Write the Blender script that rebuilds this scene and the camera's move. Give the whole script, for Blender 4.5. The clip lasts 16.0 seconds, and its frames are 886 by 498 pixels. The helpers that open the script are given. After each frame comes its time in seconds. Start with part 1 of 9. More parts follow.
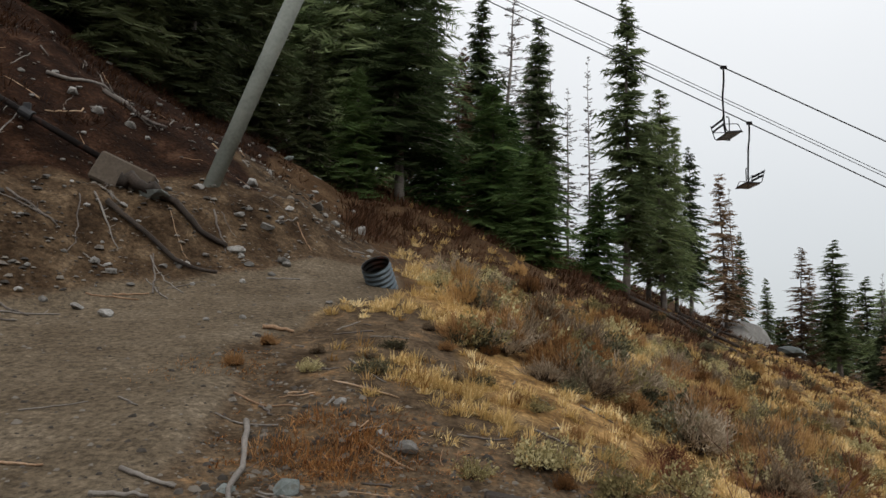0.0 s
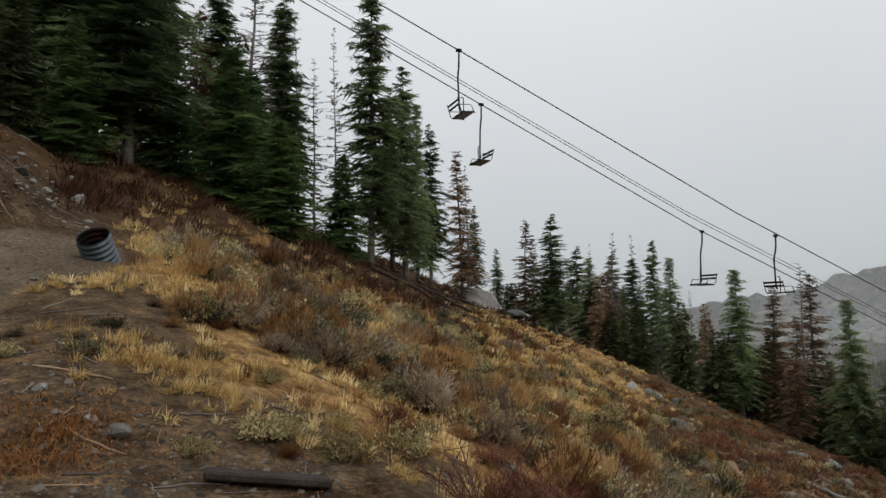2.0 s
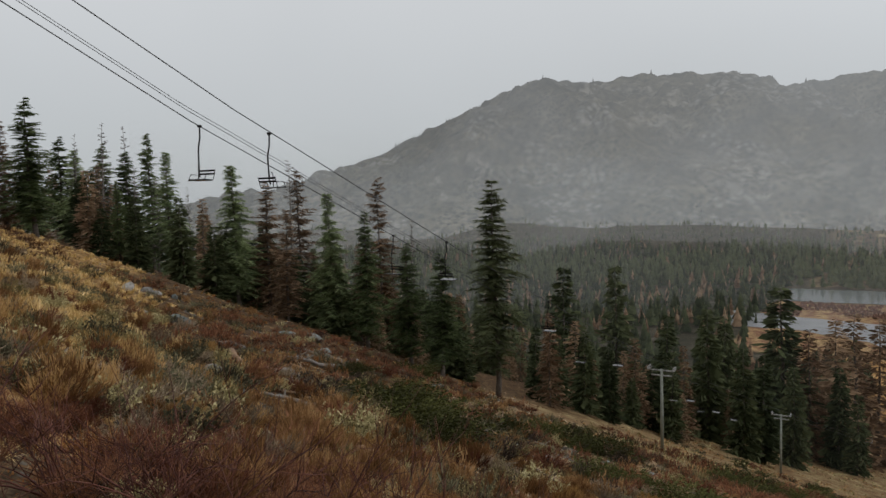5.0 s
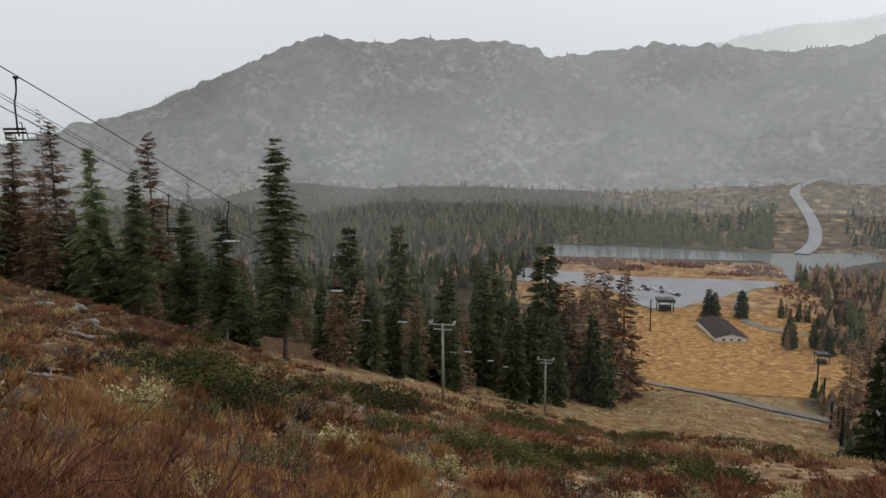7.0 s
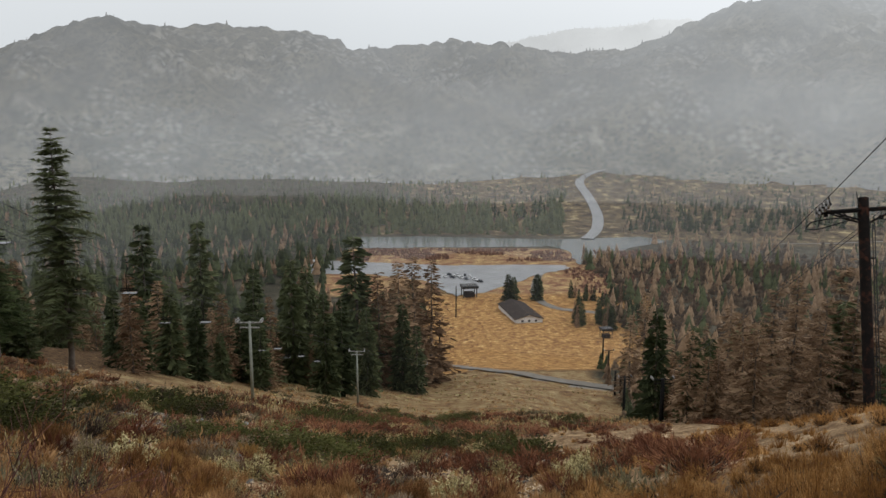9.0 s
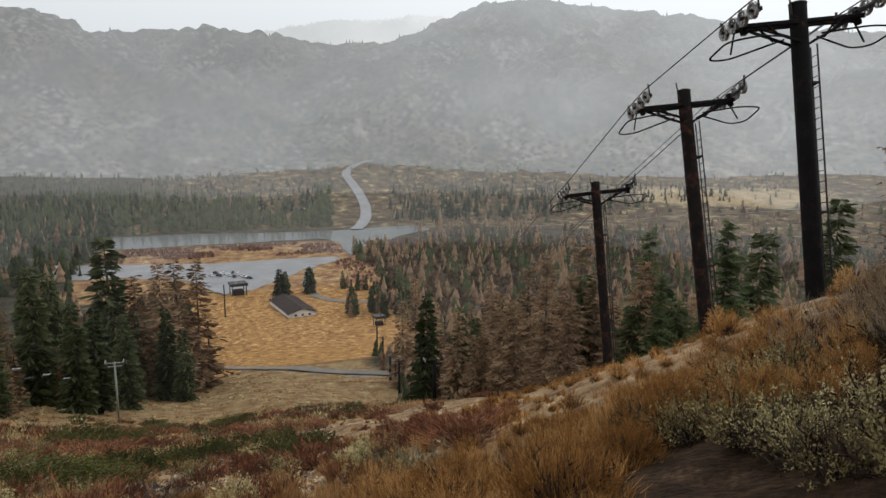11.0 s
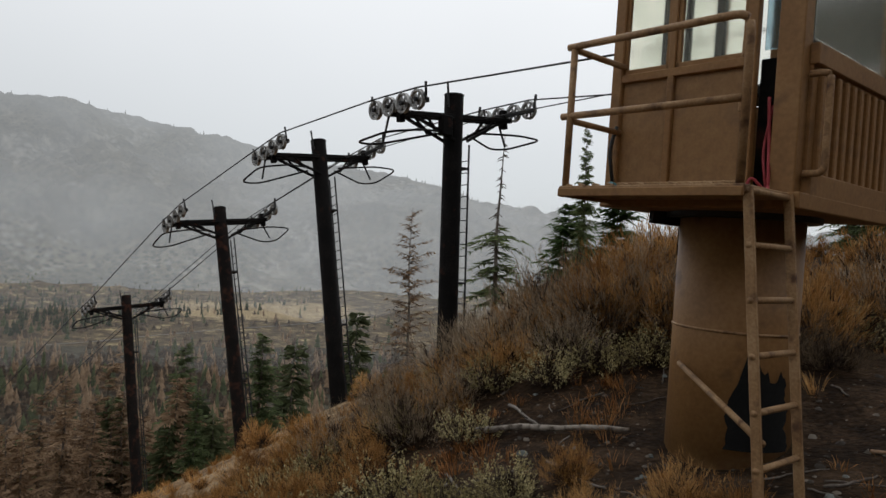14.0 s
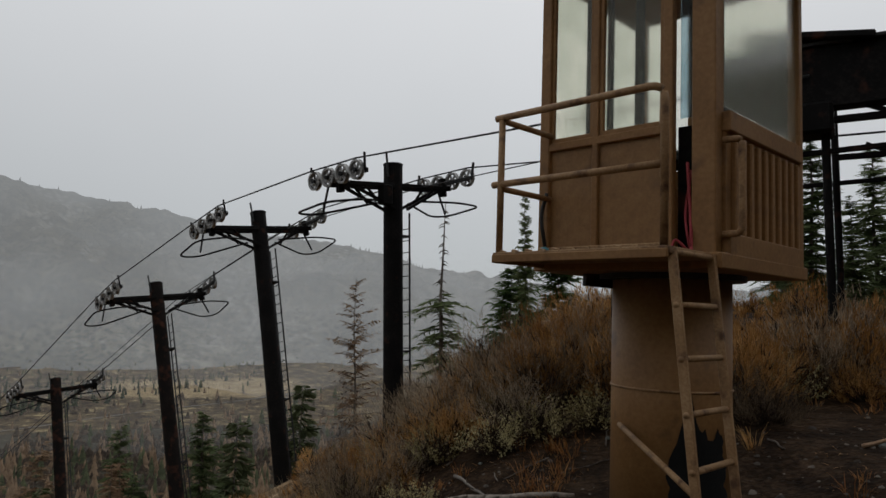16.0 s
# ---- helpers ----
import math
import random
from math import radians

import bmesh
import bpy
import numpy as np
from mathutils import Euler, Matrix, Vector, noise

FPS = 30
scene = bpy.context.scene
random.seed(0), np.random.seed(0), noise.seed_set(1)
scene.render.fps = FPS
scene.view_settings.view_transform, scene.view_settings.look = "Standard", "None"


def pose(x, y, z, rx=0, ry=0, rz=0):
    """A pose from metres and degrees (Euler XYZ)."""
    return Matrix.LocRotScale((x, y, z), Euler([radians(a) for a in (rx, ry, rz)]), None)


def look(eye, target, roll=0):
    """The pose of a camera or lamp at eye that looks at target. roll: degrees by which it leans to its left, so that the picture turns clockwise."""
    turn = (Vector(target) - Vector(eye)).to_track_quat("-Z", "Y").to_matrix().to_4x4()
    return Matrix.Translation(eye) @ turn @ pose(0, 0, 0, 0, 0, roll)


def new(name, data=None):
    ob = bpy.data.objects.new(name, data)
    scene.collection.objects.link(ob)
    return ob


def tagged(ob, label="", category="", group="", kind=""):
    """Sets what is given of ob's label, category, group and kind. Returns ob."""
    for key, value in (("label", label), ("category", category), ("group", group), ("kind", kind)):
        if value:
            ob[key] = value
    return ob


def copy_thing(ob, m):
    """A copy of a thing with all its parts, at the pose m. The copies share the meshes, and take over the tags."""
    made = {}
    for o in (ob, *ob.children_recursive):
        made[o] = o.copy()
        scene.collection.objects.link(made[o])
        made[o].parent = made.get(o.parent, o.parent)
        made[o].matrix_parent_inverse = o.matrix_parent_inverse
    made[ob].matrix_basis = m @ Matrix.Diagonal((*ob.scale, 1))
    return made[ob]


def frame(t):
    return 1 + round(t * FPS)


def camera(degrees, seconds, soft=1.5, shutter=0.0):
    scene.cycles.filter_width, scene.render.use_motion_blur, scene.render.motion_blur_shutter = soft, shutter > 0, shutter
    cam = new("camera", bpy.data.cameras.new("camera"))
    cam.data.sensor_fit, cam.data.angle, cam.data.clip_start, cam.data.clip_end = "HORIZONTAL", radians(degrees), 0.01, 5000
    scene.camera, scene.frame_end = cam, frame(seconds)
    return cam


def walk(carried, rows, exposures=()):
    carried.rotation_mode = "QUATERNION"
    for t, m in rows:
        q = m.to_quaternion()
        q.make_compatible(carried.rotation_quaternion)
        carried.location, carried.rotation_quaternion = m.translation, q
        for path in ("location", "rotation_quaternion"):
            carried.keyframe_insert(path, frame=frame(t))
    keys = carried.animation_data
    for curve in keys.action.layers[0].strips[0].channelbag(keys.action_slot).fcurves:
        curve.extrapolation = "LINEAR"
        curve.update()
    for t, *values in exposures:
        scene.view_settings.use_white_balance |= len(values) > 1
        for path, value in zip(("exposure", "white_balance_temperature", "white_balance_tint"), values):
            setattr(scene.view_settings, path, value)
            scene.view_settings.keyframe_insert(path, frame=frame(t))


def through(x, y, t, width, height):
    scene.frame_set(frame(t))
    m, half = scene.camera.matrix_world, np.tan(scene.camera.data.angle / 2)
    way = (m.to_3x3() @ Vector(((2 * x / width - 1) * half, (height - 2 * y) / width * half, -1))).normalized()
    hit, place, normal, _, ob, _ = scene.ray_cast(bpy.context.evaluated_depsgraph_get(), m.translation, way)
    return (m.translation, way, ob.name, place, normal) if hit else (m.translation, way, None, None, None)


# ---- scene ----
PATH = [
    (0, look((0.000, 0.000, 1.650), (-0.002, 99.297, 13.488), 1.05)),
    (0.5, look((0.016, -0.011, 1.647), (9.466, 98.971, 12.289), -0.00)),
    (1, look((0.061, -0.019, 1.646), (16.002, 98.186, 11.725), -0.63)),
    (1.5, look((0.105, -0.033, 1.639), (26.526, 95.990, 10.659), -1.11)),
    (2, look((0.138, -0.037, 1.634), (34.064, 93.693, 9.618), -1.06)),
    (2.5, look((0.144, -0.039, 1.631), (41.591, 90.733, 8.161), -1.05)),
    (3, look((0.163, -0.036, 1.630), (52.501, 85.018, 6.782), -1.37)),
    (3.5, look((0.181, -0.010, 1.632), (61.763, 78.696, 5.234), -1.98)),
    (4, look((0.193, 0.028, 1.634), (68.818, 72.765, 1.700), -2.25)),
    (4.5, look((0.190, 0.083, 1.638), (78.066, 62.618, -3.334), -2.20)),
    (4.7, look((0.189, 0.101, 1.638), (81.213, 58.358, -4.795), -2.07)),
    (6.8, look((0.193, 0.363, 1.648), (94.996, 28.974, -12.278), -0.44)),
    (7, look((0.196, 0.367, 1.647), (95.904, 25.586, -12.636), -0.42)),
    (7.5, look((0.198, 0.355, 1.644), (97.494, 17.949, -13.326), -0.45)),
    (8, look((0.186, 0.340, 1.639), (98.409, 11.482, -13.458), -0.36)),
    (8.5, look((0.166, 0.320, 1.633), (98.831, 5.612, -13.764), -0.34)),
    (9, look((0.157, 0.301, 1.632), (98.959, -0.691, -13.771), 0.04)),
    (9.2, look((0.156, 0.298, 1.632), (98.846, -3.272, -14.097), -0.28)),
    (11.3, look((0.131, 0.303, 1.613), (92.260, -35.390, -13.825), 0.57)),
    (11.5, look((0.128, 0.304, 1.613), (91.443, -37.776, -12.928), 0.92)),
    (12, look((0.123, 0.315, 1.616), (85.911, -49.403, -11.363), 1.89)),
    (12.5, look((0.124, 0.328, 1.618), (76.941, -62.786, -9.144), 2.94)),
    (13, look((0.114, 0.325, 1.623), (68.310, -72.526, -4.852), 3.57)),
    (13.5, look((0.097, 0.318, 1.629), (62.225, -78.012, -0.503), 3.40)),
    (14, look((0.081, 0.305, 1.633), (58.316, -80.983, 2.589), 3.02)),
    (14.5, look((0.069, 0.296, 1.639), (55.618, -82.806, 4.522), 2.48)),
    (15, look((0.056, 0.297, 1.643), (54.755, -83.199, 7.688), 1.92)),
    (15.5, look((0.042, 0.284, 1.645), (53.367, -83.945, 9.524), 1.36)),
    (16, look((0.026, 0.276, 1.650), (51.881, -84.588, 12.101), 0.90)),
]
EXPOSURE = [(0, 0.32), (1.5, 0.18), (2.5, -0.04), (3.5, -0.18), (4.7, -0.12), (7, 0.29), (9, 0.33), (11.5, 0.42), (12.5, 0.37), (13.5, 0.12), (14.5, -0.15), (16, -0.50)]
cam = camera(63.22, 16.0)
walk(cam, PATH, EXPOSURE)

# ---------------------------------------------------------------- sky and light
SUN_ELEVATION, SUN_TURN = 45.0, 165.0
world = bpy.data.worlds.new("overcast_sky")
scene.world = world
world.use_nodes = True
wn, wl = world.node_tree.nodes, world.node_tree.links
wn.clear()
w_out, w_bg = wn.new("ShaderNodeOutputWorld"), wn.new("ShaderNodeBackground")
w_sky = wn.new("ShaderNodeTexSky")
w_sky.sky_type, w_sky.sun_disc = "NISHITA", False
w_sky.sun_elevation, w_sky.sun_rotation = radians(SUN_ELEVATION), radians(SUN_TURN)
w_dim = wn.new("ShaderNodeVectorMath")
w_dim.operation = "SCALE"
w_dim.inputs["Scale"].default_value = 0.08
wl.new(w_sky.outputs[0], w_dim.inputs[0])
w_geo, w_sep = wn.new("ShaderNodeNewGeometry"), wn.new("ShaderNodeSeparateXYZ")
w_co = wn.new("ShaderNodeTexCoord")
wl.new(w_co.outputs["Generated"], w_sep.inputs[0])
w_ramp = wn.new("ShaderNodeValToRGB")
w_ramp.color_ramp.elements[0].position, w_ramp.color_ramp.elements[0].color = 0.0, (0.50, 0.53, 0.55, 1)
w_ramp.color_ramp.elements[1].position, w_ramp.color_ramp.elements[1].color = 0.45, (0.80, 0.815, 0.835, 1)
wl.new(w_sep.outputs["Z"], w_ramp.inputs[0])
w_noise = wn.new("ShaderNodeTexNoise")
w_noise.inputs["Scale"].default_value, w_noise.inputs["Detail"].default_value = 2.2, 3
w_soft = wn.new("ShaderNodeMapRange")
w_soft.inputs["To Min"].default_value, w_soft.inputs["To Max"].default_value = 0.93, 1.07
wl.new(w_noise.outputs["Fac"], w_soft.inputs["Value"])
w_cloud = wn.new("ShaderNodeVectorMath")
w_cloud.operation = "SCALE"
wl.new(w_ramp.outputs[0], w_cloud.inputs[0])
w_toward, w_lobe, w_both = wn.new("ShaderNodeVectorMath"), wn.new("ShaderNodeMapRange"), wn.new("ShaderNodeMath")
w_toward.operation, w_both.operation, w_lobe.interpolation_type = "DOT_PRODUCT", "MULTIPLY", "SMOOTHSTEP"
w_toward.inputs[1].default_value = (math.sin(radians(SUN_TURN)) * math.cos(radians(SUN_ELEVATION)), math.cos(radians(SUN_TURN)) * math.cos(radians(SUN_ELEVATION)), math.sin(radians(SUN_ELEVATION)))
w_lobe.inputs["From Min"].default_value, w_lobe.inputs["From Max"].default_value = 0.10, 0.95
w_lobe.inputs["To Min"].default_value, w_lobe.inputs["To Max"].default_value = 0.98, 1.26
wl.new(w_co.outputs["Generated"], w_toward.inputs[0])
wl.new(w_toward.outputs["Value"], w_lobe.inputs["Value"])
wl.new(w_lobe.outputs[0], w_both.inputs[0])
wl.new(w_soft.outputs[0], w_both.inputs[1])
wl.new(w_both.outputs[0], w_cloud.inputs["Scale"])
w_mix = wn.new("ShaderNodeMix")
w_mix.data_type = "RGBA"
w_mix.inputs["Factor"].default_value = 0.95
wl.new(w_dim.outputs[0], w_mix.inputs["A"])
wl.new(w_cloud.outputs[0], w_mix.inputs["B"])
wl.new(w_mix.outputs["Result"], w_bg.inputs["Color"])
wl.new(w_bg.outputs[0], w_out.inputs["Surface"])
w_bg.inputs["Strength"].default_value = 1.0

sun_data = bpy.data.lights.new("sun", "SUN")
sun_data.energy, sun_data.angle, sun_data.color = 0.5, radians(30), (1.0, 0.97, 0.93)
sun = new("sun", sun_data)
sun.rotation_euler = (radians(90 - SUN_ELEVATION), 0, radians(180 - SUN_TURN))


# ---------------------------------------------------------------- small tools
def smooth(a, b, v):
    t = np.clip((np.asarray(v, float) - a) / (b - a), 0, 1)
    return t * t * (3 - 2 * t)


def ramp_up(v, w):
    """A bend: 0 below zero, rising at 45 degrees above, rounded over w."""
    v = np.asarray(v, float) / w
    return w * np.where(v > 30, v, np.log1p(np.exp(np.clip(v, -60, 30))))


def lattice(i, j, seed):
    n = np.sin(i * 127.1 + j * 311.7 + seed * 74.7) * 43758.5453
    return n - np.floor(n)


def bumps(x, y, size, seed=0):
    """Smooth noise from -1 to 1 with lumps of that size."""
    x, y = np.asarray(x, float) / size, np.asarray(y, float) / size
    i, j = np.floor(x), np.floor(y)
    u, v = x - i, y - j
    u, v = u * u * (3 - 2 * u), v * v * (3 - 2 * v)
    a = lattice(i, j, seed) * (1 - u) + lattice(i + 1, j, seed) * u
    b = lattice(i, j + 1, seed) * (1 - u) + lattice(i + 1, j + 1, seed) * u
    return 2 * (a * (1 - v) + b * v) - 1


def edge_line(y):
    """Where the road bench breaks to the slope."""
    return 1.0 - 0.12 * np.clip(y, 0, 40)


def bank_foot(y):
    return np.interp(y, [-40, 7.2, 11.5, 20, 40], [-4.4, -4.4, -1.1, -2.6, -5.3])


def road_mask(x, y):
    """1 on the dirt road, 0 off it."""
    right = np.interp(y, [-60, -8, 0, 3.5, 6.5, 9.0, 11], [-1.2, -1.2, -1.0, -1.3, -1.9, -0.9, -0.6])
    left = bank_foot(y)
    wob = 0.25 * bumps(x, y, 0.9, 5)
    return smooth(-0.25, 0.25, x - left + wob) * smooth(-0.3, 0.3, right - x + wob) * smooth(11.6, 10.6, y)


def plain_height(x, y):
    x, y = np.asarray(x, float), np.asarray(y, float)
    s = x - edge_line(y)
    down = 0.48 * ramp_up(s, 0.6) - 0.08 * ramp_up(s - 13, 4) - 0.15 * ramp_up(s - 139, 20) - 0.25 * ramp_up(s - 300, 25)
    foot = bank_foot(y) - x
    up = 0.68 * ramp_up(foot, 0.35) - 0.25 * ramp_up(foot - 9, 2) + 0.26 * np.exp(-((foot - 1.35) / 0.55) ** 2) * smooth(7.4, 9.5, y) * (1 - smooth(12, 14.5, y))
    grade = (0.24 * ramp_up(y, 0.8) + 0.04 * ramp_up(y - 12, 3) - 0.28 * ramp_up(y - 66, 12)) * (1 - smooth(120, 300, x))
    knoll = 0.27 * (ramp_up(-y - 0.3, 0.5) - ramp_up(-y - 16, 1.5)) * (0.45 + 0.55 * smooth(0, 4.5, x)) * (1 - 0.5 * smooth(12, 30, x))
    fall = 0.4 * (ramp_up(-y - 18, 3) - ramp_up(-y - 50, 6)) * smooth(-2, 8, x) * (1 - smooth(110, 260, x))
    rise = (0.13 * ramp_up(np.hypot(x, y) - 790, 22) + 8 * bumps(x, y, 120, 8) * smooth(880, 1040, np.hypot(x, y))) * smooth(0, 300, x)
    mound = 0.5 * np.exp(-((x - 3.7) / 1.8) ** 2 - ((y + 8.2) / 2.2) ** 2)
    hollow = 0.14 * np.exp(-((x - 1.4) / 1.0) ** 2 - ((y + 4.9) / 0.9) ** 2)
    z = up - down + grade + knoll - fall + mound - hollow
    floor = -98.5
    z = floor + ramp_up(z - floor, 3.0)
    flat = smooth(425, 465, x) * (1 - smooth(690, 740, np.hypot(x, y)))
    return z * (1 - flat) - 94.2 * flat + rise


def height(x, y):
    """The ground with its lumps."""
    r = np.hypot(x, y)
    road = road_mask(x, y)
    bank = smooth(0.0, 1.0, bank_foot(y) - x)
    lumps = 0.05 * bumps(x, y, 0.7, 1) + 0.10 * bumps(x, y, 1.9, 2) + bank * (0.16 * bumps(x, y, 1.1, 6) + 0.11 * bumps(x, y, 0.45, 7)) + 0.25 * bumps(x, y, 6, 3) * smooth(4, 14, r)
    lumps = lumps * (1 - 0.85 * road) * smooth(0.4, 2.5, r) + 0.7 * bumps(x, y, 25, 4) * smooth(40, 90, r) * (1 - smooth(300, 420, x))
    lumps = lumps * (1 - smooth(400, 430, x))
    return plain_height(x, y) + lumps


def tri_mesh(name, verts, tris):
    """A mesh from arrays of corners and triangles."""
    verts, tris = np.asarray(verts, np.float32), np.asarray(tris, np.int32)
    me = bpy.data.meshes.new(name)
    me.vertices.add(len(verts))
    me.vertices.foreach_set("co", verts.ravel())
    me.loops.add(tris.size)
    me.loops.foreach_set("vertex_index", tris.ravel())
    me.polygons.add(len(tris))
    me.polygons.foreach_set("loop_start", np.arange(0, tris.size, 3, dtype=np.int32))
    me.update(calc_edges=True)
    return me


def mesh_object(name, me, material, parent=None, label=""):
    ob = new(name, me)
    me.materials.append(material) if not me.materials else None
    if parent is not None:
        ob.parent = parent
    if label:
        ob["label"] = label
    return ob


def part(name, bm, material, parent, label="", smooth_shade=False):
    """Links a bmesh as one mesh object under a thing or part."""
    me = bpy.data.meshes.new(name)
    bm.to_mesh(me)
    bm.free()
    if smooth_shade:
        me.shade_smooth()
    return mesh_object(name, me, material, parent, label)


def thing(name, label, category, group="", at=None, kind=""):
    ob = new(name)
    ob.empty_display_size = 0.2
    if at is not None:
        ob.matrix_world = at
    return tagged(ob, label, category, group, kind)


def add_box(bm, size, m=None, bevel=0.0):
    """A bevelled box of that size, centred, at the pose m."""
    made = bmesh.ops.create_cube(bm, size=1.0, matrix=Matrix.Diagonal((*size, 1)))["verts"]
    if bevel:
        edges = list({e for v in made for e in v.link_edges})
        out = bmesh.ops.bevel(bm, geom=edges, offset=bevel, segments=1, affect="EDGES", clamp_overlap=True)
        made = list({v for f in out["faces"] for v in f.verts} | {v for v in made if v.is_valid})
        seen, stack = set(made), list(made)
        while stack:
            for e in stack.pop().link_edges:
                for v in e.verts:
                    if v not in seen:
                        seen.add(v)
                        stack.append(v)
        made = list(seen)
    if m is not None:
        bmesh.ops.transform(bm, matrix=m, verts=made)


def add_rod(bm, a, b, r, r2=None, n=10, caps=True):
    """A round bar from a to b."""
    a, b = Vector(a), Vector(b)
    way = b - a
    turn = way.to_track_quat("Z", "Y").to_matrix().to_4x4()
    bmesh.ops.create_cone(bm, cap_ends=caps, segments=n, radius1=r, radius2=r if r2 is None else r2, depth=way.length,
                          matrix=Matrix.Translation((a + b) / 2) @ turn)


def add_beam(bm, a, b, w, h, bevel=0.0):
    """A square bar from a to b, w wide and h high."""
    a, b = Vector(a), Vector(b)
    way = b - a
    turn = way.to_track_quat("X", "Z").to_matrix().to_4x4()
    add_box(bm, (way.length, w, h), Matrix.Translation((a + b) / 2) @ turn, bevel)


def tube_points(points, radius, n=6):
    """Corners and triangles of a tube along points; radius may be one number or one for each point."""
    points = np.asarray(points, float)
    radius = np.broadcast_to(np.asarray(radius, float), len(points))
    way = np.gradient(points, axis=0)
    way /= np.linalg.norm(way, axis=1, keepdims=True) + 1e-9
    side = np.cross(way, np.where(np.abs(way[:, 2:]) > 0.9, [[1.0, 0, 0]], [[0, 0, 1.0]]))
    side /= np.linalg.norm(side, axis=1, keepdims=True) + 1e-9
    over = np.cross(side, way)
    a = np.arange(n) * 2 * np.pi / n
    ring = np.cos(a)[None, :, None] * side[:, None] + np.sin(a)[None, :, None] * over[:, None]
    v = (points[:, None] + ring * radius[:, None, None]).reshape(-1, 3)
    i, j = np.meshgrid(np.arange(len(points) - 1), np.arange(n), indexing="ij")
    p, q = (i * n + j).ravel(), (i * n + (j + 1) % n).ravel()
    f = np.concatenate([np.stack([p, q, q + n], 1), np.stack([p, q + n, p + n], 1)])
    ends = [[0, k + 1, k] for k in range(1, n - 1)]
    last = (len(points) - 1) * n
    ends += [[last, last + k, last + k + 1] for k in range(1, n - 1)]
    return v, np.concatenate([f, ends])


def joined(pieces):
    """One set of corners and triangles out of many."""
    vs, fs, n = [], [], 0
    for v, f in pieces:
        vs.append(v)
        fs.append(np.asarray(f) + n)
        n += len(v)
    return np.concatenate(vs), np.concatenate(fs)


# ---------------------------------------------------------------- materials
def surface(name, colours, size=1.0, rough=0.8, bump=0.3, metal=0.0, fine=12.0, island=0.0, per_object=0.0, stain=None, spec=0.3, clump=0.0):
    """A mottled surface: colours run from dark to light over patches of about size metres with fine grain on top."""
    m = bpy.data.materials.new(name)
    m.use_nodes = True
    n, l = m.node_tree.nodes, m.node_tree.links
    bsdf = n["Principled BSDF"]
    bsdf.inputs["Roughness"].default_value, bsdf.inputs["Metallic"].default_value = rough, metal
    bsdf.inputs["Specular IOR Level"].default_value = spec
    co = n.new("ShaderNodeTexCoord")
    big, small = n.new("ShaderNodeTexNoise"), n.new("ShaderNodeTexNoise")
    big.inputs["Scale"].default_value, big.inputs["Detail"].default_value = 1.0 / size, 4
    small.inputs["Scale"].default_value, small.inputs["Detail"].default_value = fine / size, 3
    l.new(co.outputs["Object"], big.inputs["Vector"])
    l.new(co.outputs["Object"], small.inputs["Vector"])
    add = n.new("ShaderNodeMath")
    add.operation = "MULTIPLY_ADD"
    add.inputs[1].default_value = 0.45
    l.new(small.outputs["Fac"], add.inputs[0])
    half = n.new("ShaderNodeMath")
    half.operation = "MULTIPLY"
    half.inputs[1].default_value = 0.55
    l.new(big.outputs["Fac"], half.inputs[0])
    l.new(half.outputs[0], add.inputs[2])
    value = add.outputs[0]
    for amount, kind in ((island, "island"), (per_object, "object")):
        if amount:
            src = n.new("ShaderNodeNewGeometry").outputs["Random Per Island"] if kind == "island" else n.new("ShaderNodeObjectInfo").outputs["Random"]
            off = n.new("ShaderNodeMath")
            off.operation = "MULTIPLY_ADD"
            off.inputs[1].default_value = amount
            l.new(src, off.inputs[0])
            shift = n.new("ShaderNodeMath")
            shift.operation = "SUBTRACT"
            shift.inputs[1].default_value = amount / 2
            l.new(value, off.inputs[2])
            l.new(off.outputs[0], shift.inputs[0])
            value = shift.outputs[0]
    if clump:
        tone, toned = n.new("ShaderNodeAttribute"), n.new("ShaderNodeMath")
        tone.attribute_name, toned.operation = "tone", "MULTIPLY_ADD"
        toned.inputs[1].default_value = clump
        l.new(tone.outputs["Fac"], toned.inputs[0])
        l.new(value, toned.inputs[2])
        value = toned.outputs[0]
    ramp = n.new("ShaderNodeValToRGB")
    e = ramp.color_ramp.elements
    e[0].position, e[1].position = 0.30, 0.70
    while len(e) < len(colours):
        e.new(0.5)
    for k, c in enumerate(colours):
        e[k].position, e[k].color = 0.30 + 0.40 * k / max(1, len(colours) - 1), (*c, 1)
    l.new(value, ramp.inputs[0])
    colour = ramp.outputs[0]
    if stain:
        tone, s_size, s_low, s_high = stain
        sn = n.new("ShaderNodeTexNoise")
        sn.inputs["Scale"].default_value, sn.inputs["Detail"].default_value = 1.0 / s_size, 6
        l.new(co.outputs["Object"], sn.inputs["Vector"])
        sr = n.new("ShaderNodeMapRange")
        sr.inputs["From Min"].default_value, sr.inputs["From Max"].default_value = s_low, s_high
        l.new(sn.outputs["Fac"], sr.inputs["Value"])
        mx = n.new("ShaderNodeMix")
        mx.data_type = "RGBA"
        l.new(sr.outputs[0], mx.inputs["Factor"])
        l.new(colour, mx.inputs["A"])
        mx.inputs["B"].default_value = (*tone, 1)
        colour = mx.outputs["Result"]
    l.new(colour, bsdf.inputs["Base Color"])
    if bump:
        b = n.new("ShaderNodeBump")
        b.inputs["Strength"].default_value, b.inputs["Distance"].default_value = bump, 0.02 * size
        l.new(value, b.inputs["Height"])
        l.new(b.outputs[0], bsdf.inputs["Normal"])
    return m


